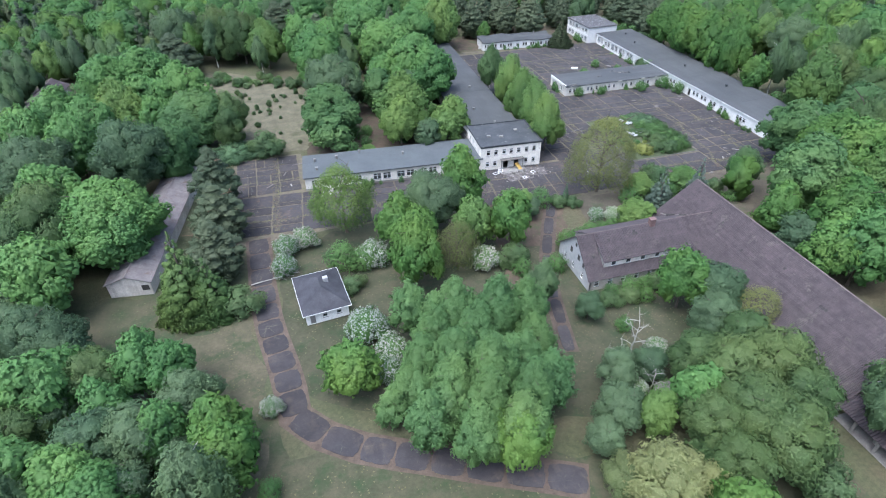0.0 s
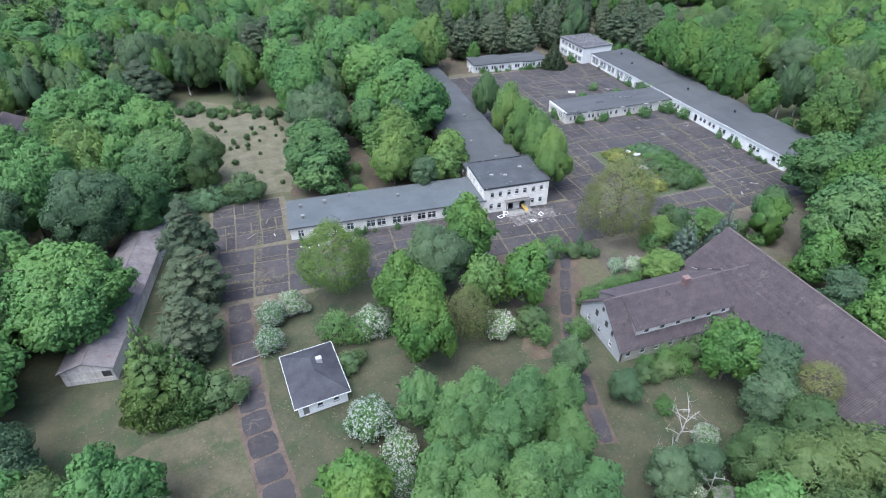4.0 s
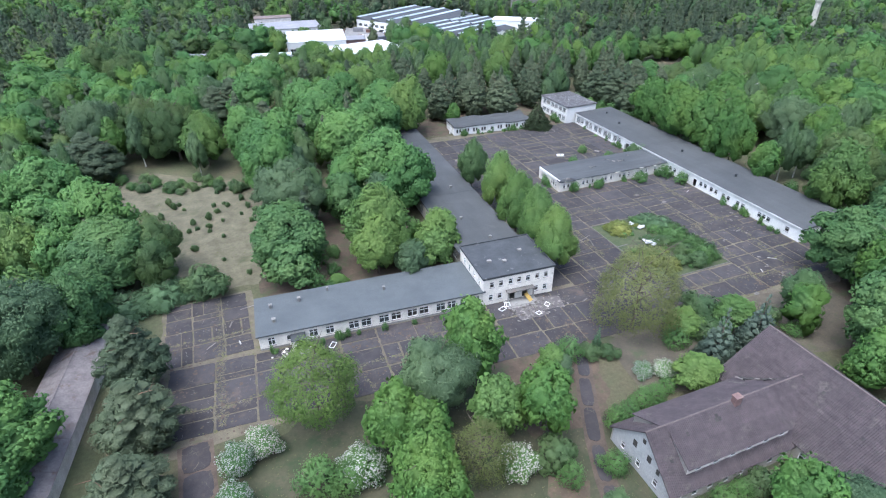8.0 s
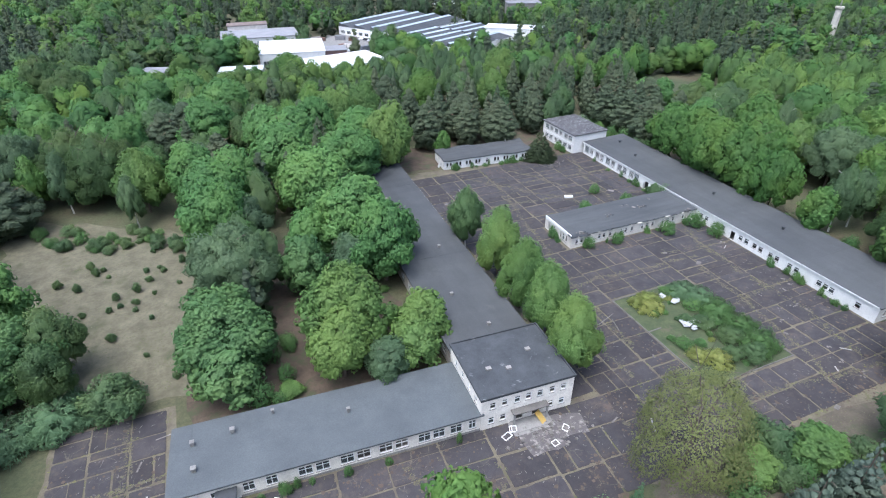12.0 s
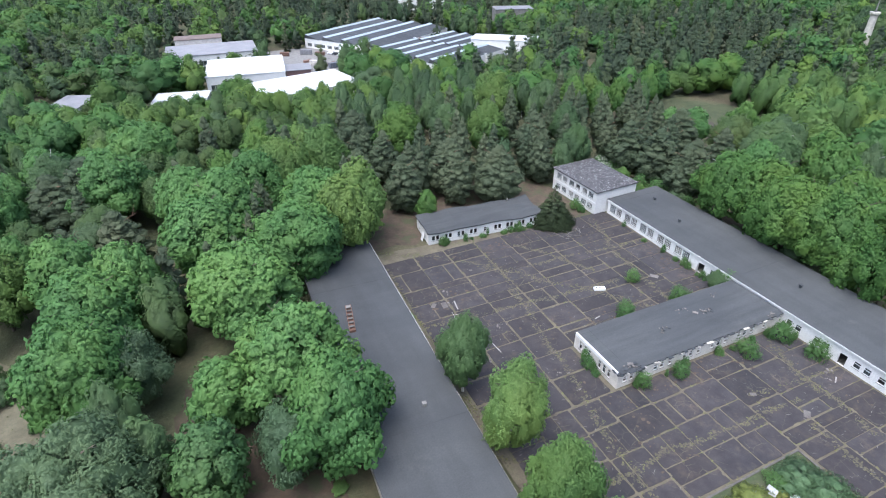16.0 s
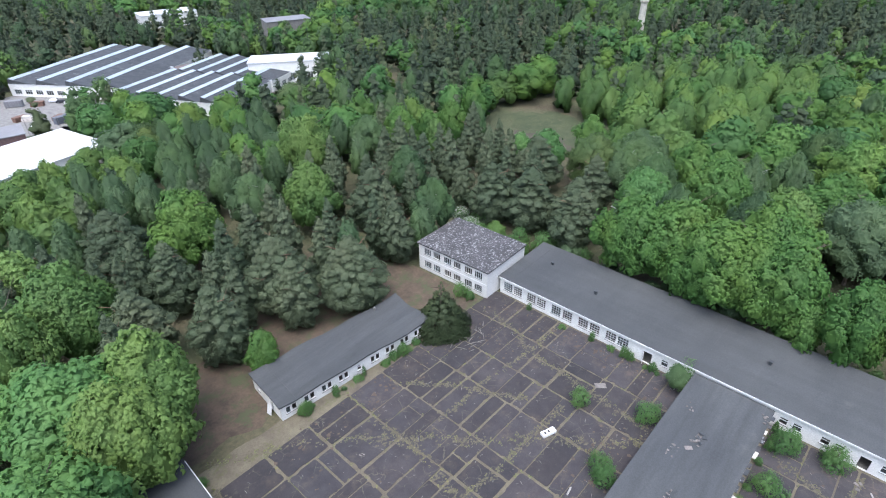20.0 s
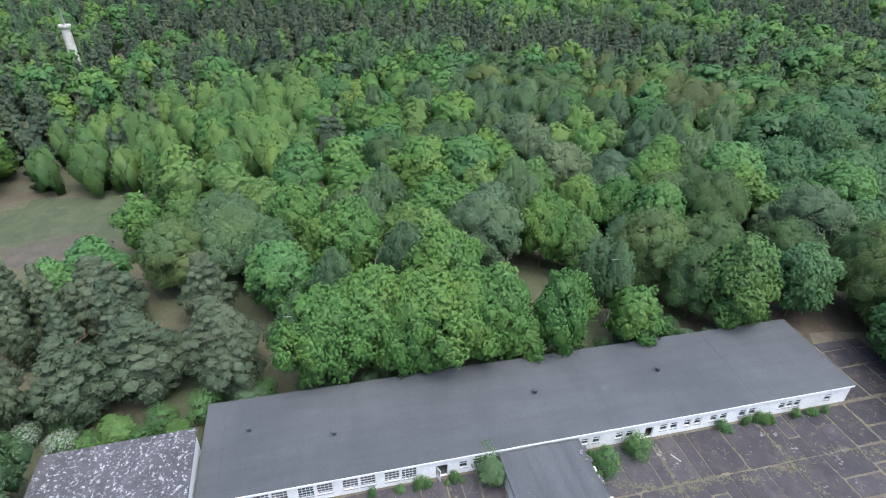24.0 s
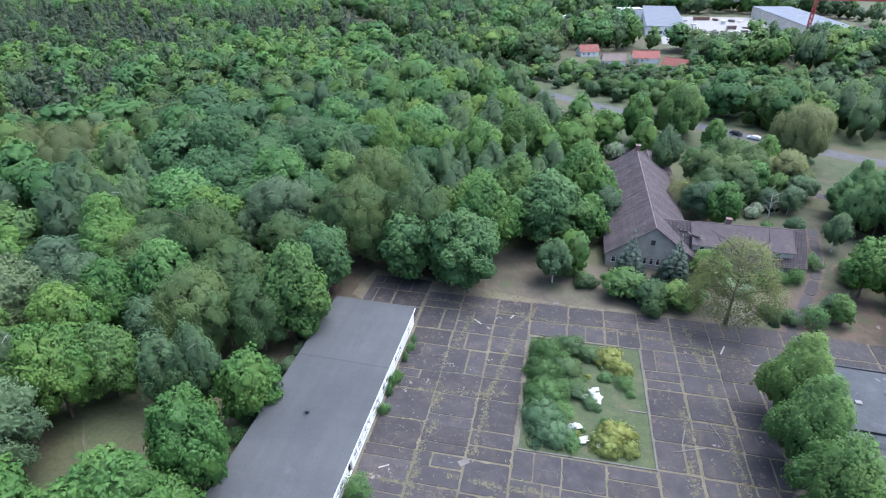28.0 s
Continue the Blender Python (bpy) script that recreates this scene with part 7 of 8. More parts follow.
# the growth round the far block
for kind, x, y, r, h in (("blossom", 138.2, 231.0, 2.2, 3.6), ("bush", 137.6, 227.5, 2.4, 3.2), ("lime", 138.6, 224.0, 2.6, 4.6), ("bush", 137.2, 220.5, 2.2, 3.0), ("bush", 139.6, 218.0, 2.8, 4.2), ("lime", 137.0, 215.6, 2.2, 3.8),
                         ("bush", 116.8, 216.0, 1.8, 3.0), ("bush", 117.2, 213.8, 1.2, 2.0)):
    plant(kind, x, y, r, h, rng.uniform(0, 360), rng.randrange(2), "green shrub growing close to the far block", "shrubs round the far block")
# the small shrubs of the meadow and weeds along the walls
for i in range(46):
    x, y = rng.uniform(-26, 3), rng.uniform(150, 198)
    if y > 176 or rng.random() < 0.45:
        s = rng.uniform(0.6, 1.15)
        plant("bush_dark", x, y, s * 0.9, s * rng.uniform(1.2, 2.0), rng.uniform(0, 360), rng.randrange(3), "small self-sown dark shrub in the dry meadow", "meadow shrubs")
for i in range(34):
    x = rng.uniform(-36, 2)
    y = 203 - 0.35 * (x + 5) + rng.uniform(-6, 5)
    s = rng.uniform(1.0, 2.2)
    plant(rng.choice(("bush_dark", "bush", "bush_dark")), x, y, s, s * rng.uniform(1.0, 1.6), rng.uniform(0, 360), rng.randrange(3), "low dark shrub at the edge of the dry meadow", "meadow shrubs")
for x0, y0, x1, y1, n in ((-2, 121.5, 40, 118.6, 11), (86, 159.3, 121, 159.3, 9), (122.2, 209, 122.2, 118, 34), (76, 214.6, 103, 212.2, 16), (58.5, 137, 60.8, 214, 12), (84, 161, 84, 171, 3)):
    for i in range(n):
        f = rng.random()
        plant("bush", x0 + (x1 - x0) * f + rng.uniform(-0.4, 0.4), y0 + (y1 - y0) * f + rng.uniform(-0.4, 0.4), rng.uniform(0.4, 1.15), rng.uniform(0.7, 2.4), rng.uniform(0, 360), rng.randrange(3), "small green shrub sprouting along the wall", "shrubs along the walls")

# undergrowth behind the wing
for x0, y0, x1, y1, n in ((8, 136, 17, 164, 9), (25, 135, 42, 176, 18), (20, 150, 26, 186, 5)):
    for i in range(n):
        x, y, sz = rng.uniform(x0, x1), rng.uniform(y0, y1), rng.uniform(1.2, 2.6)
        plant(rng.choice(("bush", "bush_dark", "bush", "lime")), x, y, sz, sz * rng.uniform(0.9, 1.7), rng.uniform(0, 360), rng.randrange(3), "young green shrub growing between the trees", "undergrowth behind the wing")
# undergrowth behind the east hall
for i in range(26):
    x, y = 140.6 + rng.uniform(0, 3.5), 114 + 98 * (i + rng.random()) / 26
    s = rng.uniform(1.4, 2.6)
    plant(rng.choice(("bush", "bush", "sage", "lime")), x, y, s, s * rng.uniform(1.3, 2.0), rng.uniform(0, 360), rng.randrange(3), "young green growth behind the long hall", "undergrowth behind the hall")

# ---- the woods ----
# open ground that stays free of trees: boxes x0, y0, x1, y1
OPEN = [(-46, 82, -28, 97), (106, 219, 118, 235), (-22, 100, 62, 146), (40, 130, 62, 220), (60, 96, 124, 222), (118, 108, 141, 232), (-16, 145, 6, 203), (-38, 166, 6, 206), (-42, 200, -14, 222), (-22, -12, 62, 34), (70, -50, 112, -8), (-50, 90, -26, 140), (-16, 36, 46, 104), (-33, 46, -14, 82),
        (40, 20, 90, 104), (-6, 30, 48, 50), (110, 90, 150, 112), (64, 215, 106, 232), (198, 234, 222, 272), (185, 236, 204, 268), (180, 240, 190, 256), (155, 144, 171, 157), (-80, 176, -64, 220), (20, 132, 32, 190)]
FAR_OPEN = [(72, 388, 112, 436), (190, 540, 240, 570), (-62, -340, 50, -190), (-104, -340, -44, -196), (38, -166, 104, -116)]
ROAD = [(-160, 18), (-80, 16), (-30, 12), (-8, 6.5), (5.7, -0.3), (20, -8.7), (31.5, -15.2), (38, -20), (75, -41), (88.6, -50), (120, -75), (200, -150), (300, -300)]


def low_at(x, y):
    """Young growth stands before the halls of the works and of the storage yard."""
    for fx, fy, ln, dp, a in FOOT:
        c, s = math.cos(math.radians(a)), math.sin(math.radians(a))
        mx, my = fx + (ln * c - dp * s) / 2, fy + (ln * s + dp * c) / 2
        gap = my - y if my > 0 else y - my
        if -10 < gap < 34 and abs(mx - x) < 0.5 * max(ln, dp) + 4 and mx < 150:
            return True
    return False


def free(x, y, pad):
    for fx, fy, ln, dp, a in FOOT:
        c, s = math.cos(math.radians(a)), math.sin(math.radians(a))
        u, v = (x - fx) * c + (y - fy) * s, (y - fy) * c - (x - fx) * s
        if -pad < u < ln + pad and -pad < v < dp + pad:
            return False
    for a, b, c, d in OPEN + FAR_OPEN:
        if a - pad < x < c + pad and b - pad < y < d + pad:
            return False
    for (xa, ya), (xb, yb) in zip(ROAD, ROAD[1:]):
        t = max(0, min(1, ((x - xa) * (xb - xa) + (y - ya) * (yb - ya)) / ((xb - xa) ** 2 + (yb - ya) ** 2)))
        if math.hypot(x - xa - t * (xb - xa), y - ya - t * (yb - ya)) < 7 + pad:
            return False
    return True


# stands of one kind in the woods: centre, half widths, kind, share
STANDS = [(250, 224, 44, 42, "poplar", 0.85), (265, 318, 46, 36, "pine", 0.9), (95, 252, 42, 26, "pine", 0.72), (146, 244, 22, 22, "pine", 0.8), (118, 300, 40, 26, "birch", 0.45), (230, 190, 16, 12, "pine", 0.7),
          (196, 330, 60, 40, "pine", 0.6), (320, 370, 80, 50, "pine", 0.85), (436, 230, 46, 60, "pine", 0.95), (398, 150, 48, 62, "pine", 0.95), (358, 70, 44, 58, "pine", 0.95), (318, 8, 34, 40, "pine", 0.6),
          (520, 60, 90, 120, "maple", 0.7), (380, -110, 70, 50, "pine", 0.8), (290, -180, 60, 50, "pine", 0.75), (480, -190, 110, 60, "pine", 0.8), (272, 60, 40, 34, "ochre", 0.4), (288, 120, 46, 32, "sage", 0.35),
          (190, 36, 42, 40, "maple_dark", 0.5), (165, 62, 34, 26, "maple_dark", 0.5), (236, -10, 40, 40, "olive", 0.5), (14, 425, 42, 24, "pine", 0.85), (60, 320, 60, 30, "lime", 0.5), (-40, 300, 60, 50, "oak", 0.6),
          (150, 520, 160, 60, "pine", 0.8), (-110, 420, 60, 60, "pine", 0.6), (-90, 330, 40, 30, "maple", 0.6)]


def wood_kind(x, y, u):
    for i, (cx, cy, rx, ry, kind, share) in enumerate(STANDS):
        wob = 1 + 0.5 * noise.noise((x * 0.03, y * 0.03, 20.0 + i))
        if ((x - cx) / rx) ** 2 + ((y - cy) / ry) ** 2 < wob and (u * 7.31 + i * 0.37) % 1 < share:
            return kind
    pine = noise.noise((x * 0.011, y * 0.011, 3.3)) + 0.05
    if y > 215 and x > 30:
        pine += 0.15
    elif y > 215:
        pine -= 0.12
    if x > 330 and y < 300:
        pine += 0.15
    if x < 0 and y < 215 or y < 90:
        pine -= 0.35
    if 138 < x < 320 and 20 < y < 225:
        pine -= 0.5
    if u < 0.12 + 0.9 * pine:
        return "pine"
    v = 1.3 * noise.noise((x * 0.022, y * 0.022, 8.1)) + (u - 0.5) * 0.75
    return "birch" if v > 0.34 else "lime" if v > 0.14 else "maple" if v > -0.08 else "oak" if v > -0.26 else "sage" if v > -0.36 else "olive"


near_taken = [(x, y, r) for _, x, y, r, h in TREES if h > 4]
cells = {}
for x, y, r in near_taken:
    cells.setdefault((int(x // 12), int(y // 12)), []).append((x, y, r))


def clear_of(x, y, r):
    for i in (-1, 0, 1):
        for j in (-1, 0, 1):
            for a, b, c in cells.get((int(x // 12) + i, int(y // 12) + j), ()):
                if math.hypot(a - x, b - y) < (c + r) * 0.60:
                    return False
    return True


SIZE = {"pine": (3.2, 4.6, 14, 19), "birch": (2.8, 4.4, 13, 18), "lime": (3.4, 5.6, 10, 16), "maple": (3.6, 6.4, 11, 18), "oak": (4.0, 7.0, 12, 18), "olive": (3.6, 6.6, 10, 16), "sage": (3.0, 5.6, 8, 14), "poplar": (2.6, 4.0, 12, 17), "maple_dark": (4.0, 6.5, 11, 16), "ochre": (3.2, 5.0, 10, 14)}
rng = random.Random(29)
spots = []
for step, lo, hi in ((6.9, 0, 330), (10.0, 330, 860)):
    k = int(920 / step)
    for i in range(-k, k):
        for j in range(-k, k):
            x, y = 60 + i * step + rng.uniform(-0.4, 0.4) * step, 150 + j * step + rng.uniform(-0.4, 0.4) * step
            u, s = rng.random(), rng.random()
            gap = math.hypot(x - 60, y - 150)
            if not lo <= gap < hi or x < -75 - (0.42 * (y - 90) if y > 90 else 0.16 * (90 - y)) or (y > 150 and gap > 640) or (y < 120 and x < -120):
                continue
            kind = wood_kind(x, y, u)
            a, b, c, d = SIZE[kind]
            r, h = a + (b - a) * s, c + (d - c) * (0.4 * s + 0.6 * rng.random())
            if (x > 138 and y < 230) or y < 40:
                r, h = r * 1.45, min(21, h * 1.15)
            elif lo or gap > 190:
                r *= 1.3
            if -80 < x < 130 and -122 < y < -46:
                r, h = 3.0 + 1.8 * s, 4.5 + 3.6 * rng.random()
            if low_at(x, y):
                r, h = min(r, 3.0 + 1.6 * s), 5.0 + 4.0 * s
            if not free(x, y, r * 0.75) or not clear_of(x, y, r):
                continue
            cells.setdefault((int(x // 12), int(y // 12)), []).append((x, y, r))
            spots.append((kind, x, y, r, h, gap))
NEAR = [s for s in spots if -70 < s[1] < 215 and 10 < s[2] < 300 and (s[1] > 136 or s[2] > 214 or s[1] < 0)]
NEAR.sort(key=lambda s: math.hypot(max(0, abs(s[1] - 70) - 65), max(0, abs(s[2] - 140) - 85)))
NEAR = NEAR[:230]
taken = set(map(id, NEAR))
for kind, x, y, r, h, gap in NEAR:
    plant(kind, x, y, r, h, rng.uniform(0, 360), rng.randrange(3), group="woods round the site")


def wood_template(kind, variant, fine):
    """A tree of the woods, with fewer and larger sprays the farther it stands."""
    g = np.random.default_rng(variant * 31 + sum(map(ord, kind)))
    r, h, maker = KINDS[kind][:3]
    DETAIL[0] = 1.0
    lobes = maker(g, r, h)
    n = ((15, 10) if kind != "pine" else (34, 22))[1 - fine]
    pick = sorted(g.choice(len(lobes) - 1, n, replace=False))
    lobes = [tuple(np.array(lobes[k]) * (1, 1, 1, 1.18, 1.18)) for k in pick] + [lobes[-1]]
    lobes = [(a, b, c - 0.16 * h * (1 - c / h), d, e) for a, b, c, d, e in lobes]
    if kind == "pine":
        lobes.append((0, 0, h * 0.5, r * 0.3, h * 0.3))
    size, notch, aniso, droop, cover, lumps = SPRAY[kind]
    return crown(g, lobes, size * (1.12, 1.9)[1 - fine], notch, aniso, droop, cover * (0.5, 0.55)[1 - fine], 0.84, (1, 0)[1 - fine], 3, -0.15, lumps * (1.2, 1.5)[1 - fine], 0.14, (0.2, 0.22, 0.9, 0.14), 0.2), r, h


for kind in SIZE:
    vs, fs, ns, tones, k = [], [], [], [], 0
    temps = {(v, f): wood_template(kind, v, f) for v in range(5) for f in (0, 1)}
    for s in spots:
        if s[0] != kind or id(s) in taken:
            continue
        _, x, y, r, h, gap = s
        (v, f, _, soft), r0, h0 = temps[rng.randrange(5), int(gap < 230)]
        a = rng.uniform(0, 6.283)
        m = np.array([[math.cos(a) * r / r0, -math.sin(a) * r / r0, 0], [math.sin(a) * r / r0, math.cos(a) * r / r0, 0], [0, 0, h / h0]])
        vs.append(v @ m.T + (x, y, 0))
        ns.append(soft @ np.array([[math.cos(a), -math.sin(a), 0], [math.sin(a), math.cos(a), 0], [0, 0, 1]]).T)
        fs.append(f + k)
        tones.append(np.full(len(v), rng.uniform(0.02, 1.0), np.float32))
        k += len(v)
    if vs:
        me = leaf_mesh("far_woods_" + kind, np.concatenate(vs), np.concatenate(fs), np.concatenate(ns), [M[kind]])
        me.attributes.new("tone", "FLOAT", "POINT").data.foreach_set("value", np.concatenate(tones))
        tagged(new({"pine": "pine_woods", "birch": "birch_woods", "lime": "lime_woods", "maple": "maple_woods", "oak": "oak_woods", "olive": "locust_woods", "sage": "willow_woods", "poplar": "poplar_woods", "maple_dark": "chestnut_woods", "ochre": "budding_woods"}[kind], me),
               "dense spring woods of " + NAMES[kind].replace("_", " ") + "s to the horizon", "woods", kind="stuff")

# ---- grass tufts in the joints and on the lawns ----
def tufts(name, spots, size, material, label):
    g = np.random.default_rng(len(spots))
    vs, qs = [], []
    for x, y, s in spots:
        for _ in range(4):
            a = g.uniform(0, 6.283)
            w, hh, ln = 0.5 * s * size, 0.55 * s * size, g.uniform(0.5, 1.2) * s * size
            c, d = math.cos(a), math.sin(a)
            k = len(vs)
            vs += [(x - c * w, y - d * w, 0.02), (x + c * w, y + d * w, 0.02), (x + c * w * 0.7 - d * ln, y + d * w * 0.7 + c * ln, hh), (x - c * w * 0.7 - d * ln, y - d * w * 0.7 + c * ln, hh)]
            qs.append((k, k + 1, k + 2, k + 3))
    return tagged(new(name, mesh_of(name, vs, qs, material)), label, "grass", kind="stuff")


rng = random.Random(41)
lawn = []
for x0, y0, x1, y1, n in ((-50, 40, -14, 90, 2600), (-10, 50, 46, 100, 2600), (-18, 28, 58, 46, 1500), (-28, 148, 4, 202, 2600), (45, 44, 66, 68, 900), (60, 82, 130, 102, 1600), (202, 242, 220, 268, 500), (190, 239, 203, 252, 150)):
    for _ in range(n):
        lawn.append((rng.uniform(x0, x1), rng.uniform(y0, y1), rng.uniform(0.4, 1.5)))
tufts("lawn_grass", lawn, 0.11, M["grass"], "long dry grass tufts on the lawns")

# ---- paving: asphalt slabs with overgrown joints, last ----
patch("yard_base", [(57.5, 103), (62, 100), (94, 101.5), (124, 97), (137, 96), (139, 106), (125, 113), (123.4, 211), (106, 213), (75, 216), (61, 216.5), (60.5, 132), (56.8, 118)], 0.053, M["joint_soil"], "soil and weeds in the joints of the yard", "yard", 0.6)
patch("front_base", [(-21, 103), (-4, 104), (20, 106), (40, 103), (58, 103), (62, 118), (40, 120), (-3, 124), (-3, 144), (-20.5, 144)], 0.057, M["joint_soil"], "soil and weeds in the joints of the forecourt", "yard", 0.6)


def slab_mesh(seed, n=14, thick=0.055, corner=0.018):
    """A unit slab whose edges wander, with worn corners and a few bites out of its rim."""
    g = random.Random(seed)
    ring = []
    for e, (a, b) in enumerate((((0, 0), (1, 0)), ((1, 0), (1, 1)), ((1, 1), (0, 1)), ((0, 1), (0, 0)))):
        bite = g.randrange(2, n - 3) if g.random() < 0.45 else 99
        for i in range(n):
            f = i / n
            d = 0.012 + 0.011 * noise.noise((f * 3.1, e * 7.7, seed)) + g.uniform(0.0, 0.006) + (g.uniform(0.012, 0.034) if 0 <= i - bite < 3 else 0)
            d += max(0.0, corner - min(f, 1 - f) * 0.30) * g.uniform(0.5, 1.0)
            x, y = a[0] + (b[0] - a[0]) * f, a[1] + (b[1] - a[1]) * f
            ring.append((x + (0.5 - x) * d * 2, y + (0.5 - y) * d * 2))
    k = len(ring)
    vs = [(x, y, thick) for x, y in ring] + [(x + (x - 0.5) * 0.01, y + (y - 0.5) * 0.01, 0.0) for x, y in ring]
    fs = [tuple(range(k))] + [(i, k + i, k + (i + 1) % k, (i + 1) % k) for i in range(k)]
    return mesh_of("asphalt_slab", vs, fs, M["asphalt"])


SLABS = [slab_mesh(100 + i) for i in range(24)]
WORN = [slab_mesh(300 + i, 16, 0.055, 0.085) for i in range(10)]
rng = random.Random(57)
joints = []


def slab_field(name, label, x0, y0, x1, y1, dx, dy, turn=0.0, skip=(), split=0.58):
    ob = thing(name, pose(x0, y0, 0.066, 0, 0, turn), label, "paving", kind="structure")
    nx, ny = round((x1 - x0) / dx), round((y1 - y0) / dy)
    dx, dy = (x1 - x0) / nx, (y1 - y0) / ny
    rows = []
    xs = [0.0] + [i * dx + rng.uniform(-0.09, 0.09) * dx for i in range(1, nx)] + [nx * dx]
    level = [0.0] + [j * dy + rng.uniform(-0.10, 0.10) * dy for j in range(1, ny)] + [ny * dy]
    for i in range(nx):
        ys = [0.0] + [v + rng.uniform(-0.05, 0.05) * dy for v in level[1:-1]] + [level[-1]]
        for j in range(ny):
            x, y, w, d = xs[i], ys[j], xs[i + 1] - xs[i], ys[j + 1] - ys[j]
            q = rng.random()
            f, e = rng.uniform(0.3, 0.7), rng.uniform(0.35, 0.65)
            if q < split * 0.42:
                rows += [(x, y, w * f, d), (x + w * f, y, w * (1 - f), d)]
            elif q < split * 0.84:
                rows += [(x, y, w, d * f), (x, y + d * f, w, d * (1 - f))]
            elif q < split:
                rows += [(x, y, w * f, d * e), (x + w * f, y, w * (1 - f), d * e), (x, y + d * e, w, d * (1 - e))]
            else:
                rows.append((x, y, w, d))
    for x, y, w, d in rows:
        cx, cy = x0 + x + w / 2, y0 + y + d / 2
        if any(a < cx < c and b < cy < e for a, b, c, e in skip):
            continue
        g = rng.choice((0.0, 0.02, 0.05, 0.09, 0.14, 0.21))
        part("asphalt_slab", rng.choice(SLABS), None, ob, pose(x + g, y + g, rng.uniform(0, 0.012), rng.uniform(-0.15, 0.15), rng.uniform(-0.15, 0.15), 0) @ Matrix.Diagonal((w - 2 * g, d - 2 * g, 1, 1)))
        for _ in range(int((w + d) * 1.6)):
            if rng.random() < 0.3:
                u = rng.random()
                joints.append((x0 + x + w * u, y0 + y + rng.uniform(-0.12, 0.12), rng.uniform(0.3, 1.3)) if rng.random() < 0.6 else (x0 + x + rng.uniform(-0.12, 0.12), y0 + y + d * u, rng.uniform(0.3, 1.3)))
    return ob


slab_field("yard_paving_west", "cracked purple-grey asphalt slabs west of the planting bed", 62.5, 102, 80.8, 160, 6.1, 5.3)
slab_field("yard_paving_east", "cracked purple-grey asphalt slabs east of the planting bed", 101.2, 102, 123, 160, 7.2, 5.8)
slab_field("yard_paving_south", "cracked purple-grey asphalt slabs south of the planting bed", 80.8, 102, 101.2, 112.6, 6.8, 5.3)
slab_field("yard_paving_middle", "cracked purple-grey asphalt slabs north of the planting bed", 80.8, 139.8, 101.2, 160, 6.8, 5.1)
slab_field("yard_paving_corner", "cracked purple-grey asphalt slabs beside the hall end", 123.2, 98, 136, 113.2, 6.4, 5.0)
slab_field("yard_paving_north", "cracked purple-grey asphalt slabs of the northern yard", 62.0, 172, 123, 212, 7.4, 5.6, 0, [(72, 211, 105, 230)])
slab_field("yard_paving_lane", "asphalt slabs of the lane beside the barrack", 62.0, 160, 84, 172, 7.3, 6.0)
slab_field("forecourt_paving", "cracked asphalt slabs before the wing", -20, 106.5, 62.5, 123.4, 7.5, 5.6, -3.3)
slab_field("yard_paving_gap", "cracked asphalt slabs between head building and yard", 57.3, 119.8, 62.3, 131.6, 5.0, 5.9)
slab_field("parking_paving", "cracked asphalt slabs of the old car park", -20, 124.0, -4.2, 143.5, 5.3, 4.9, 0)


PATCHES = []


def weed_band(pts, width, seed):
    """A trail of soil and weeds that has grown over the slabs: many uneven patches, and their tufts."""
    g = random.Random(seed)
    for (xa, ya), (xb, yb) in zip(pts, pts[1:]):
        ln = math.hypot(xb - xa, yb - ya)
        nx, ny = -(yb - ya) / ln, (xb - xa) / ln
        for i in range(int(ln / 0.09)):
            f = g.random()
            x, y = xa + (xb - xa) * f, ya + (yb - ya) * f
            q = 0.8 * noise.noise((x * 0.15, y * 0.15, seed)) + g.gauss(0, 0.26 * width)
            if noise.noise((x * 0.3, y * 0.3, seed + 5)) > -0.22:
                PATCHES.append((x + nx * q, y + ny * q, g.uniform(0.05, 0.20)))
            if g.random() < 0.5:
                joints.append((x + nx * (q + g.gauss(0, 0.3)), y + ny * q, g.uniform(0.5, 1.5)))


BANDS = [([(63, 217), (75, 209.5), (83, 201.5), (92, 191), (105, 175.5), (108, 172.5)], 2.2), ([(84.9, 213), (84.9, 207), (84.2, 195), (82.7, 185), (80.8, 174), (79.5, 162), (77.3, 156), (76, 145), (75.5, 126)], 2.0),
         ([(117, 210), (116, 205), (112, 193), (110.7, 180), (110, 173)], 1.8), ([(92, 208), (98, 201), (103, 190)], 1.3), ([(62, 188), (75, 187), (92, 186), (106, 185)], 1.5), ([(122, 196), (104, 197), (90, 198)], 1.2),
         ([(118, 159), (115, 150), (114, 137), (115, 122), (112, 108)], 1.8), ([(103, 150), (112, 149), (122, 148)], 1.3), ([(103, 129), (113, 130), (122, 131)], 1.2), ([(107, 142), (106, 128), (104, 112), (100, 104)], 1.2),
         ([(62, 112), (80, 109), (100, 107), (122, 104)], 1.5), ([(64, 145), (74, 147), (90, 147), (110, 146)], 1.4), ([(68, 158), (69, 142), (70, 122), (72, 104)], 1.2), ([(-9, 142), (-9.5, 130), (-11, 118), (-11, 106)], 2.4),
         ([(-19, 131), (-8, 130), (-4, 130)], 0.9), ([(-18, 112), (0, 111), (20, 112), (40, 110)], 1.3), ([(10, 119), (12, 112), (14, 106)], 1.0), ([(28, 118), (29, 112), (30, 106)], 0.9), ([(62.3, 214), (62.0, 200), (61.8, 185), (61.4, 170), (60.8, 155)], 2.0)]
for k, (pts, width) in enumerate(BANDS):
    weed_band(pts, width * 0.8, k)
for x, y, sz in joints[:9000]:
    if noise.noise((x * 0.11, y * 0.11, 4.4)) > 0.02 and rng.random() < 0.8:
        PATCHES.append((x, y, rng.uniform(0.05, 0.17)))
vs, fs = [], []
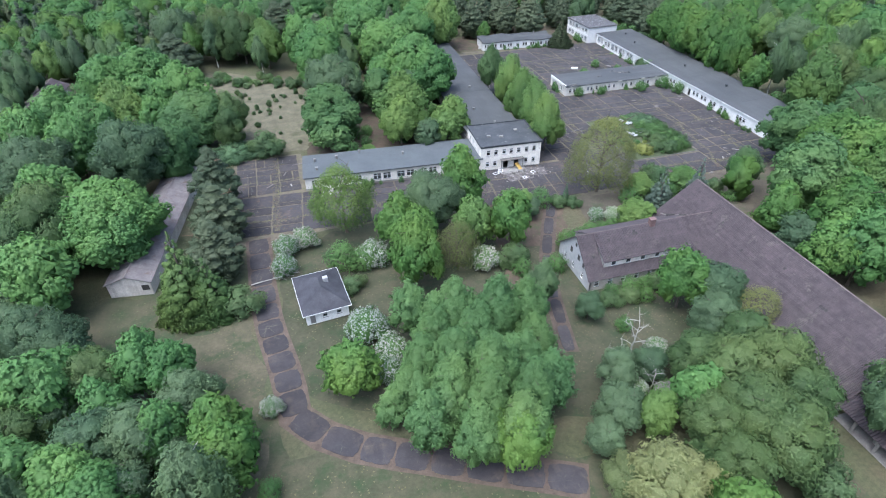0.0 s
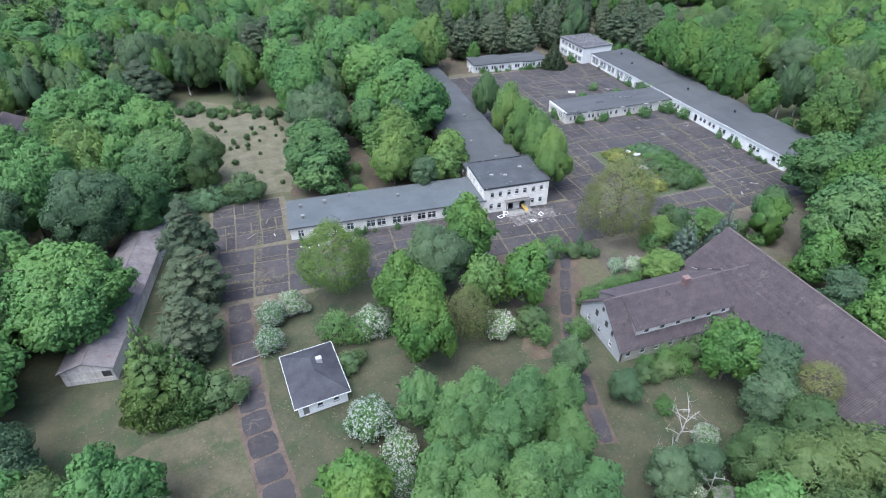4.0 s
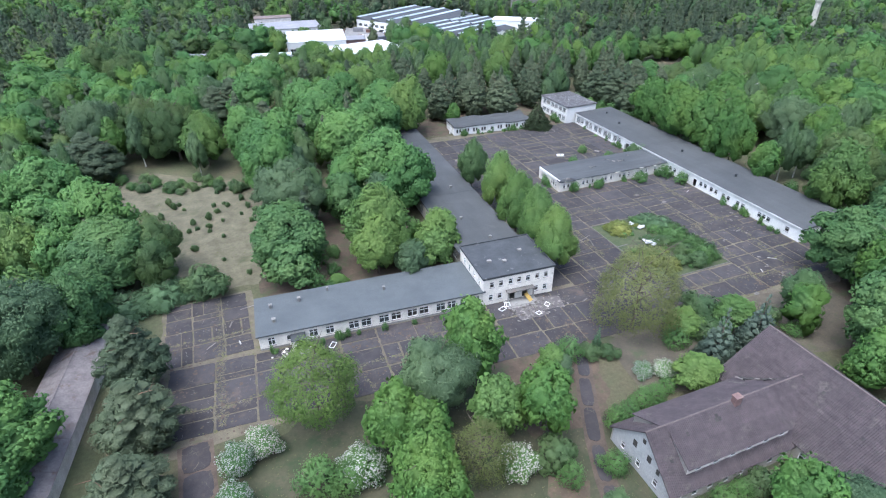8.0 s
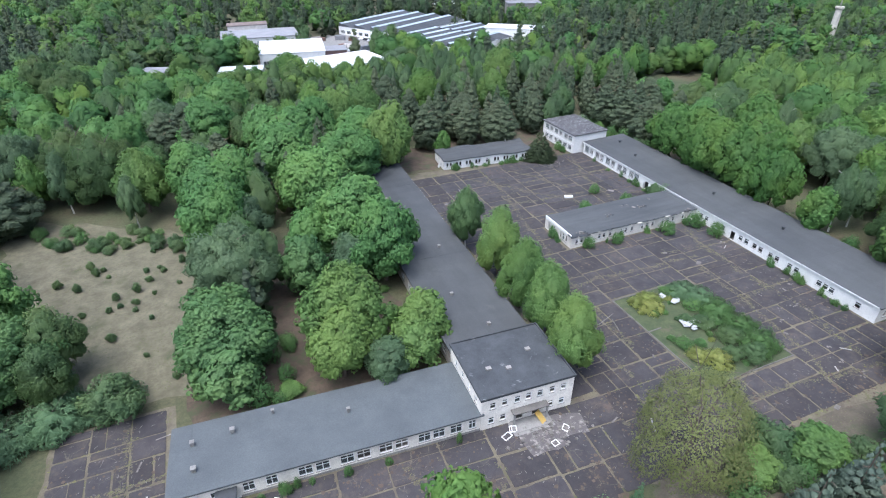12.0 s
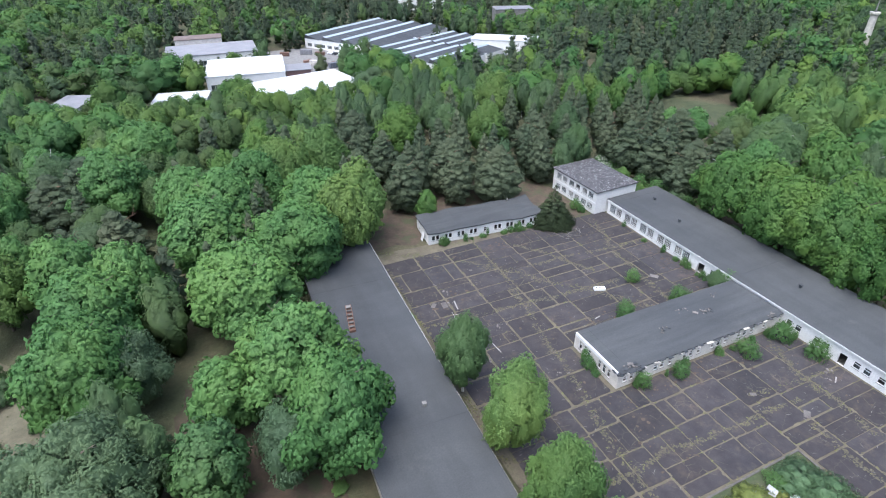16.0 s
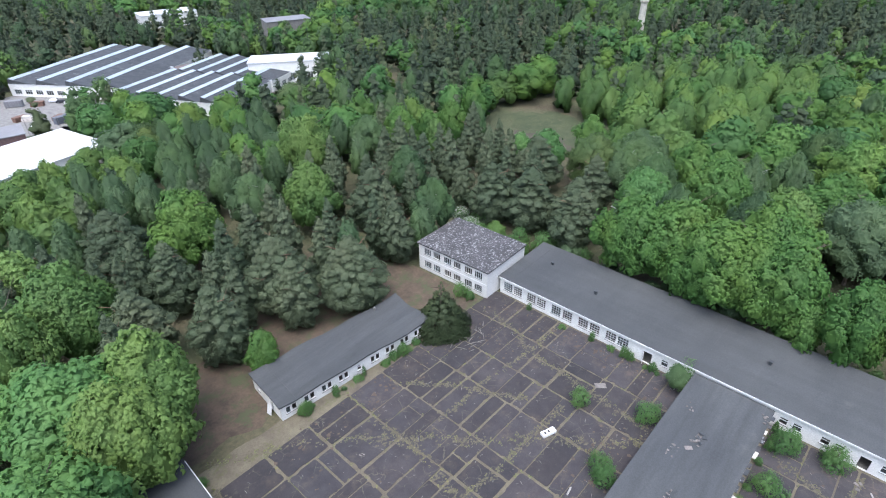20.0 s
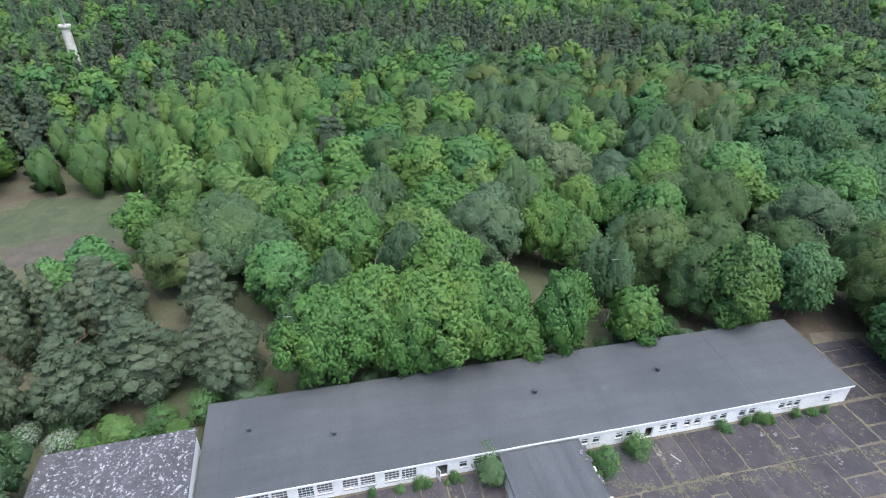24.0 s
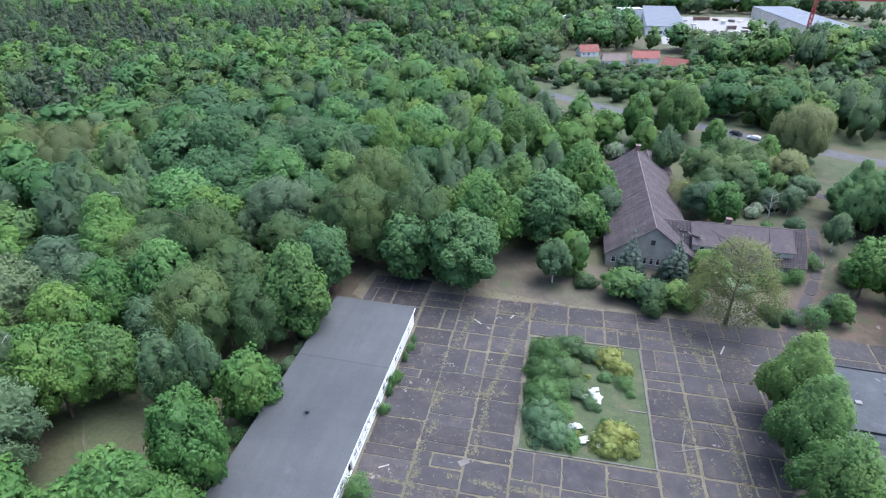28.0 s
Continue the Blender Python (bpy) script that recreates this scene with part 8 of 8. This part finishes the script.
for x, y, sz in PATCHES:
    k, m = len(vs), rng.randrange(5, 8)
    a0, z = rng.uniform(0, 6.28), 0.136 + rng.uniform(0, 0.012)
    for i in range(m):
        a, q = a0 + 6.283 * i / m, sz * rng.uniform(0.5, 1.35)
        vs.append((x + math.cos(a) * q * 1.2, y + math.sin(a) * q, z))
    fs.append(tuple(range(k, k + m)))
tagged(new("weed_patches", mesh_of("weed_patches", vs, fs, M["moss"])), "patches of soil, moss and weeds grown over the slabs", "weeds", kind="stuff")
# twigs and chips strewn over the slabs
vs, fs = [], []
for x0, y0, x1, y1, n in ((-19, 105, 61, 118, 260), (-19, 124, -5, 143, 90), (63, 102, 81, 158, 230), (81, 102, 122, 112, 150), (102, 112, 122, 158, 210), (63, 172, 122, 211, 380), (63, 158, 84, 172, 60)):
    for _ in range(n):
        x, y, a, ln, w = rng.uniform(x0, x1), rng.uniform(y0, y1), rng.uniform(0, 3.14), rng.uniform(0.15, 0.9), rng.uniform(0.025, 0.06)
        c, d, k, z = math.cos(a), math.sin(a), len(vs), 0.15
        vs += [(x - c * ln / 2, y - d * ln / 2, z), (x - d * w, y + c * w, z + 0.05), (x + c * ln / 2, y + d * ln / 2, z), (x + d * w, y - c * w, z + 0.05)]
        fs.append((k, k + 3, k + 2, k + 1))
tagged(new("strewn_twigs", mesh_of("strewn_twigs", vs, fs, M["grey_wood"])), "grey twigs and chips strewn over the slabs", "twigs", kind="stuff")
# drifts of fallen leaves on the slabs
vs, fs = [], []
for cx, cy, sx, sy, n in ((22, 106.5, 9, 2.0, 260), (34, 108, 5, 2.5, 160), (8, 108.5, 5, 2.0, 120), (20, 117.6, 14, 0.8, 180), (-9.5, 112, 1.5, 9, 160), (-17.5, 118, 1.6, 8, 130), (-13, 131, 5, 5, 90), (54, 107, 3, 2.5, 140), (64.5, 112, 2.0, 7, 150),
                         (67, 134, 3, 9, 130), (78.5, 122, 1.2, 8, 100), (84, 106, 8, 2.5, 120), (108, 103, 9, 2.0, 240), (128, 103, 5, 3.0, 160), (118, 120, 2.5, 12, 140), (66, 170, 2, 10, 110), (68, 190, 4, 8, 130), (100, 176, 9, 2.0, 130),
                         (120, 190, 1.2, 10, 150), (90, 209, 12, 1.6, 150), (112, 205, 4, 3.5, 120), (100, 157.5, 10, 1.2, 130), (83, 153, 2, 5, 70)):
    for _ in range(n):
        x, y, sz = rng.gauss(cx, sx), rng.gauss(cy, sy), abs(rng.gauss(0.0, 0.13)) + 0.05
        k, m, a0, z = len(vs), rng.randrange(5, 8), rng.uniform(0, 6.28), 0.150 + rng.uniform(0, 0.01)
        for i in range(m):
            a, q = a0 + 6.283 * i / m, sz * rng.uniform(0.5, 1.4)
            vs.append((x + math.cos(a) * q, y + math.sin(a) * q, z))
        fs.append(tuple(range(k, k + m)))
tagged(new("leaf_drifts", mesh_of("leaf_drifts", vs, fs, M["leaf_drift"])), "drifts of brown leaves and crumbs on the slabs", "leaf litter", kind="stuff")
tufts("joint_grass", joints, 0.22, M["weeds"], "yellow-green grass growing in the paving joints")

drive = thing("drive_paving", pose(0, 0, 0.066), "row of asphalt slabs of the curved drive", "drive", kind="structure")
line = [(26.5, 34.2), (21.4, 36.6), (16.4, 38.9), (11.6, 41.2), (7.2, 43.4), (2.6, 45.6), (-1.8, 47.9), (-6.6, 51.4), (-10.4, 56.0), (-10.8, 61.0), (-11.4, 65.4), (-12.2, 69.8), (-13.0, 74.0), (-13.6, 78.4), (-14.0, 83.0), (-14.4, 88.5), (-14.6, 94.0), (-14.8, 99.5), (-15.0, 105)]
ribbon("drive_base", line, 5.2, 0.061, M["leaf_drift"], "soil and litter below the drive slabs", "drive")
for (xa, ya), (xb, yb) in zip(line, line[1:]):
    ln = math.hypot(xb - xa, yb - ya)
    part("asphalt_slab", rng.choice(WORN), None, drive, pose(xa, ya, 0.01, 0, 0, math.degrees(math.atan2(yb - ya, xb - xa))) @ pose(0.1, -2.1, 0) @ Matrix.Diagonal((ln - 0.2, 4.2, 1, 1)))
walkway = thing("path_paving", pose(0, 0, 0.068), "cracked slabs of the narrow path to the yard", "path", kind="structure")
line = [(34.5, 56), (36.0, 62.5), (37.6, 69), (39.5, 75.5), (42.2, 82), (45.4, 88.4), (48.6, 94.6), (51.5, 100), (53.5, 104.5)]
ribbon("path_base", line, 3.2, 0.0645, M["leaf_drift"], "soil below the path slabs", "path")
for (xa, ya), (xb, yb) in zip(line, line[1:]):
    ln = math.hypot(xb - xa, yb - ya)
    part("asphalt_slab", rng.choice(WORN), None, walkway, pose(xa, ya, 0.02, 0, 0, math.degrees(math.atan2(yb - ya, xb - xa))) @ pose(0.15, -1.05 + rng.uniform(-0.15, 0.15), 0) @ Matrix.Diagonal((ln - rng.uniform(0.3, 0.9), 2.1, 1, 1)))
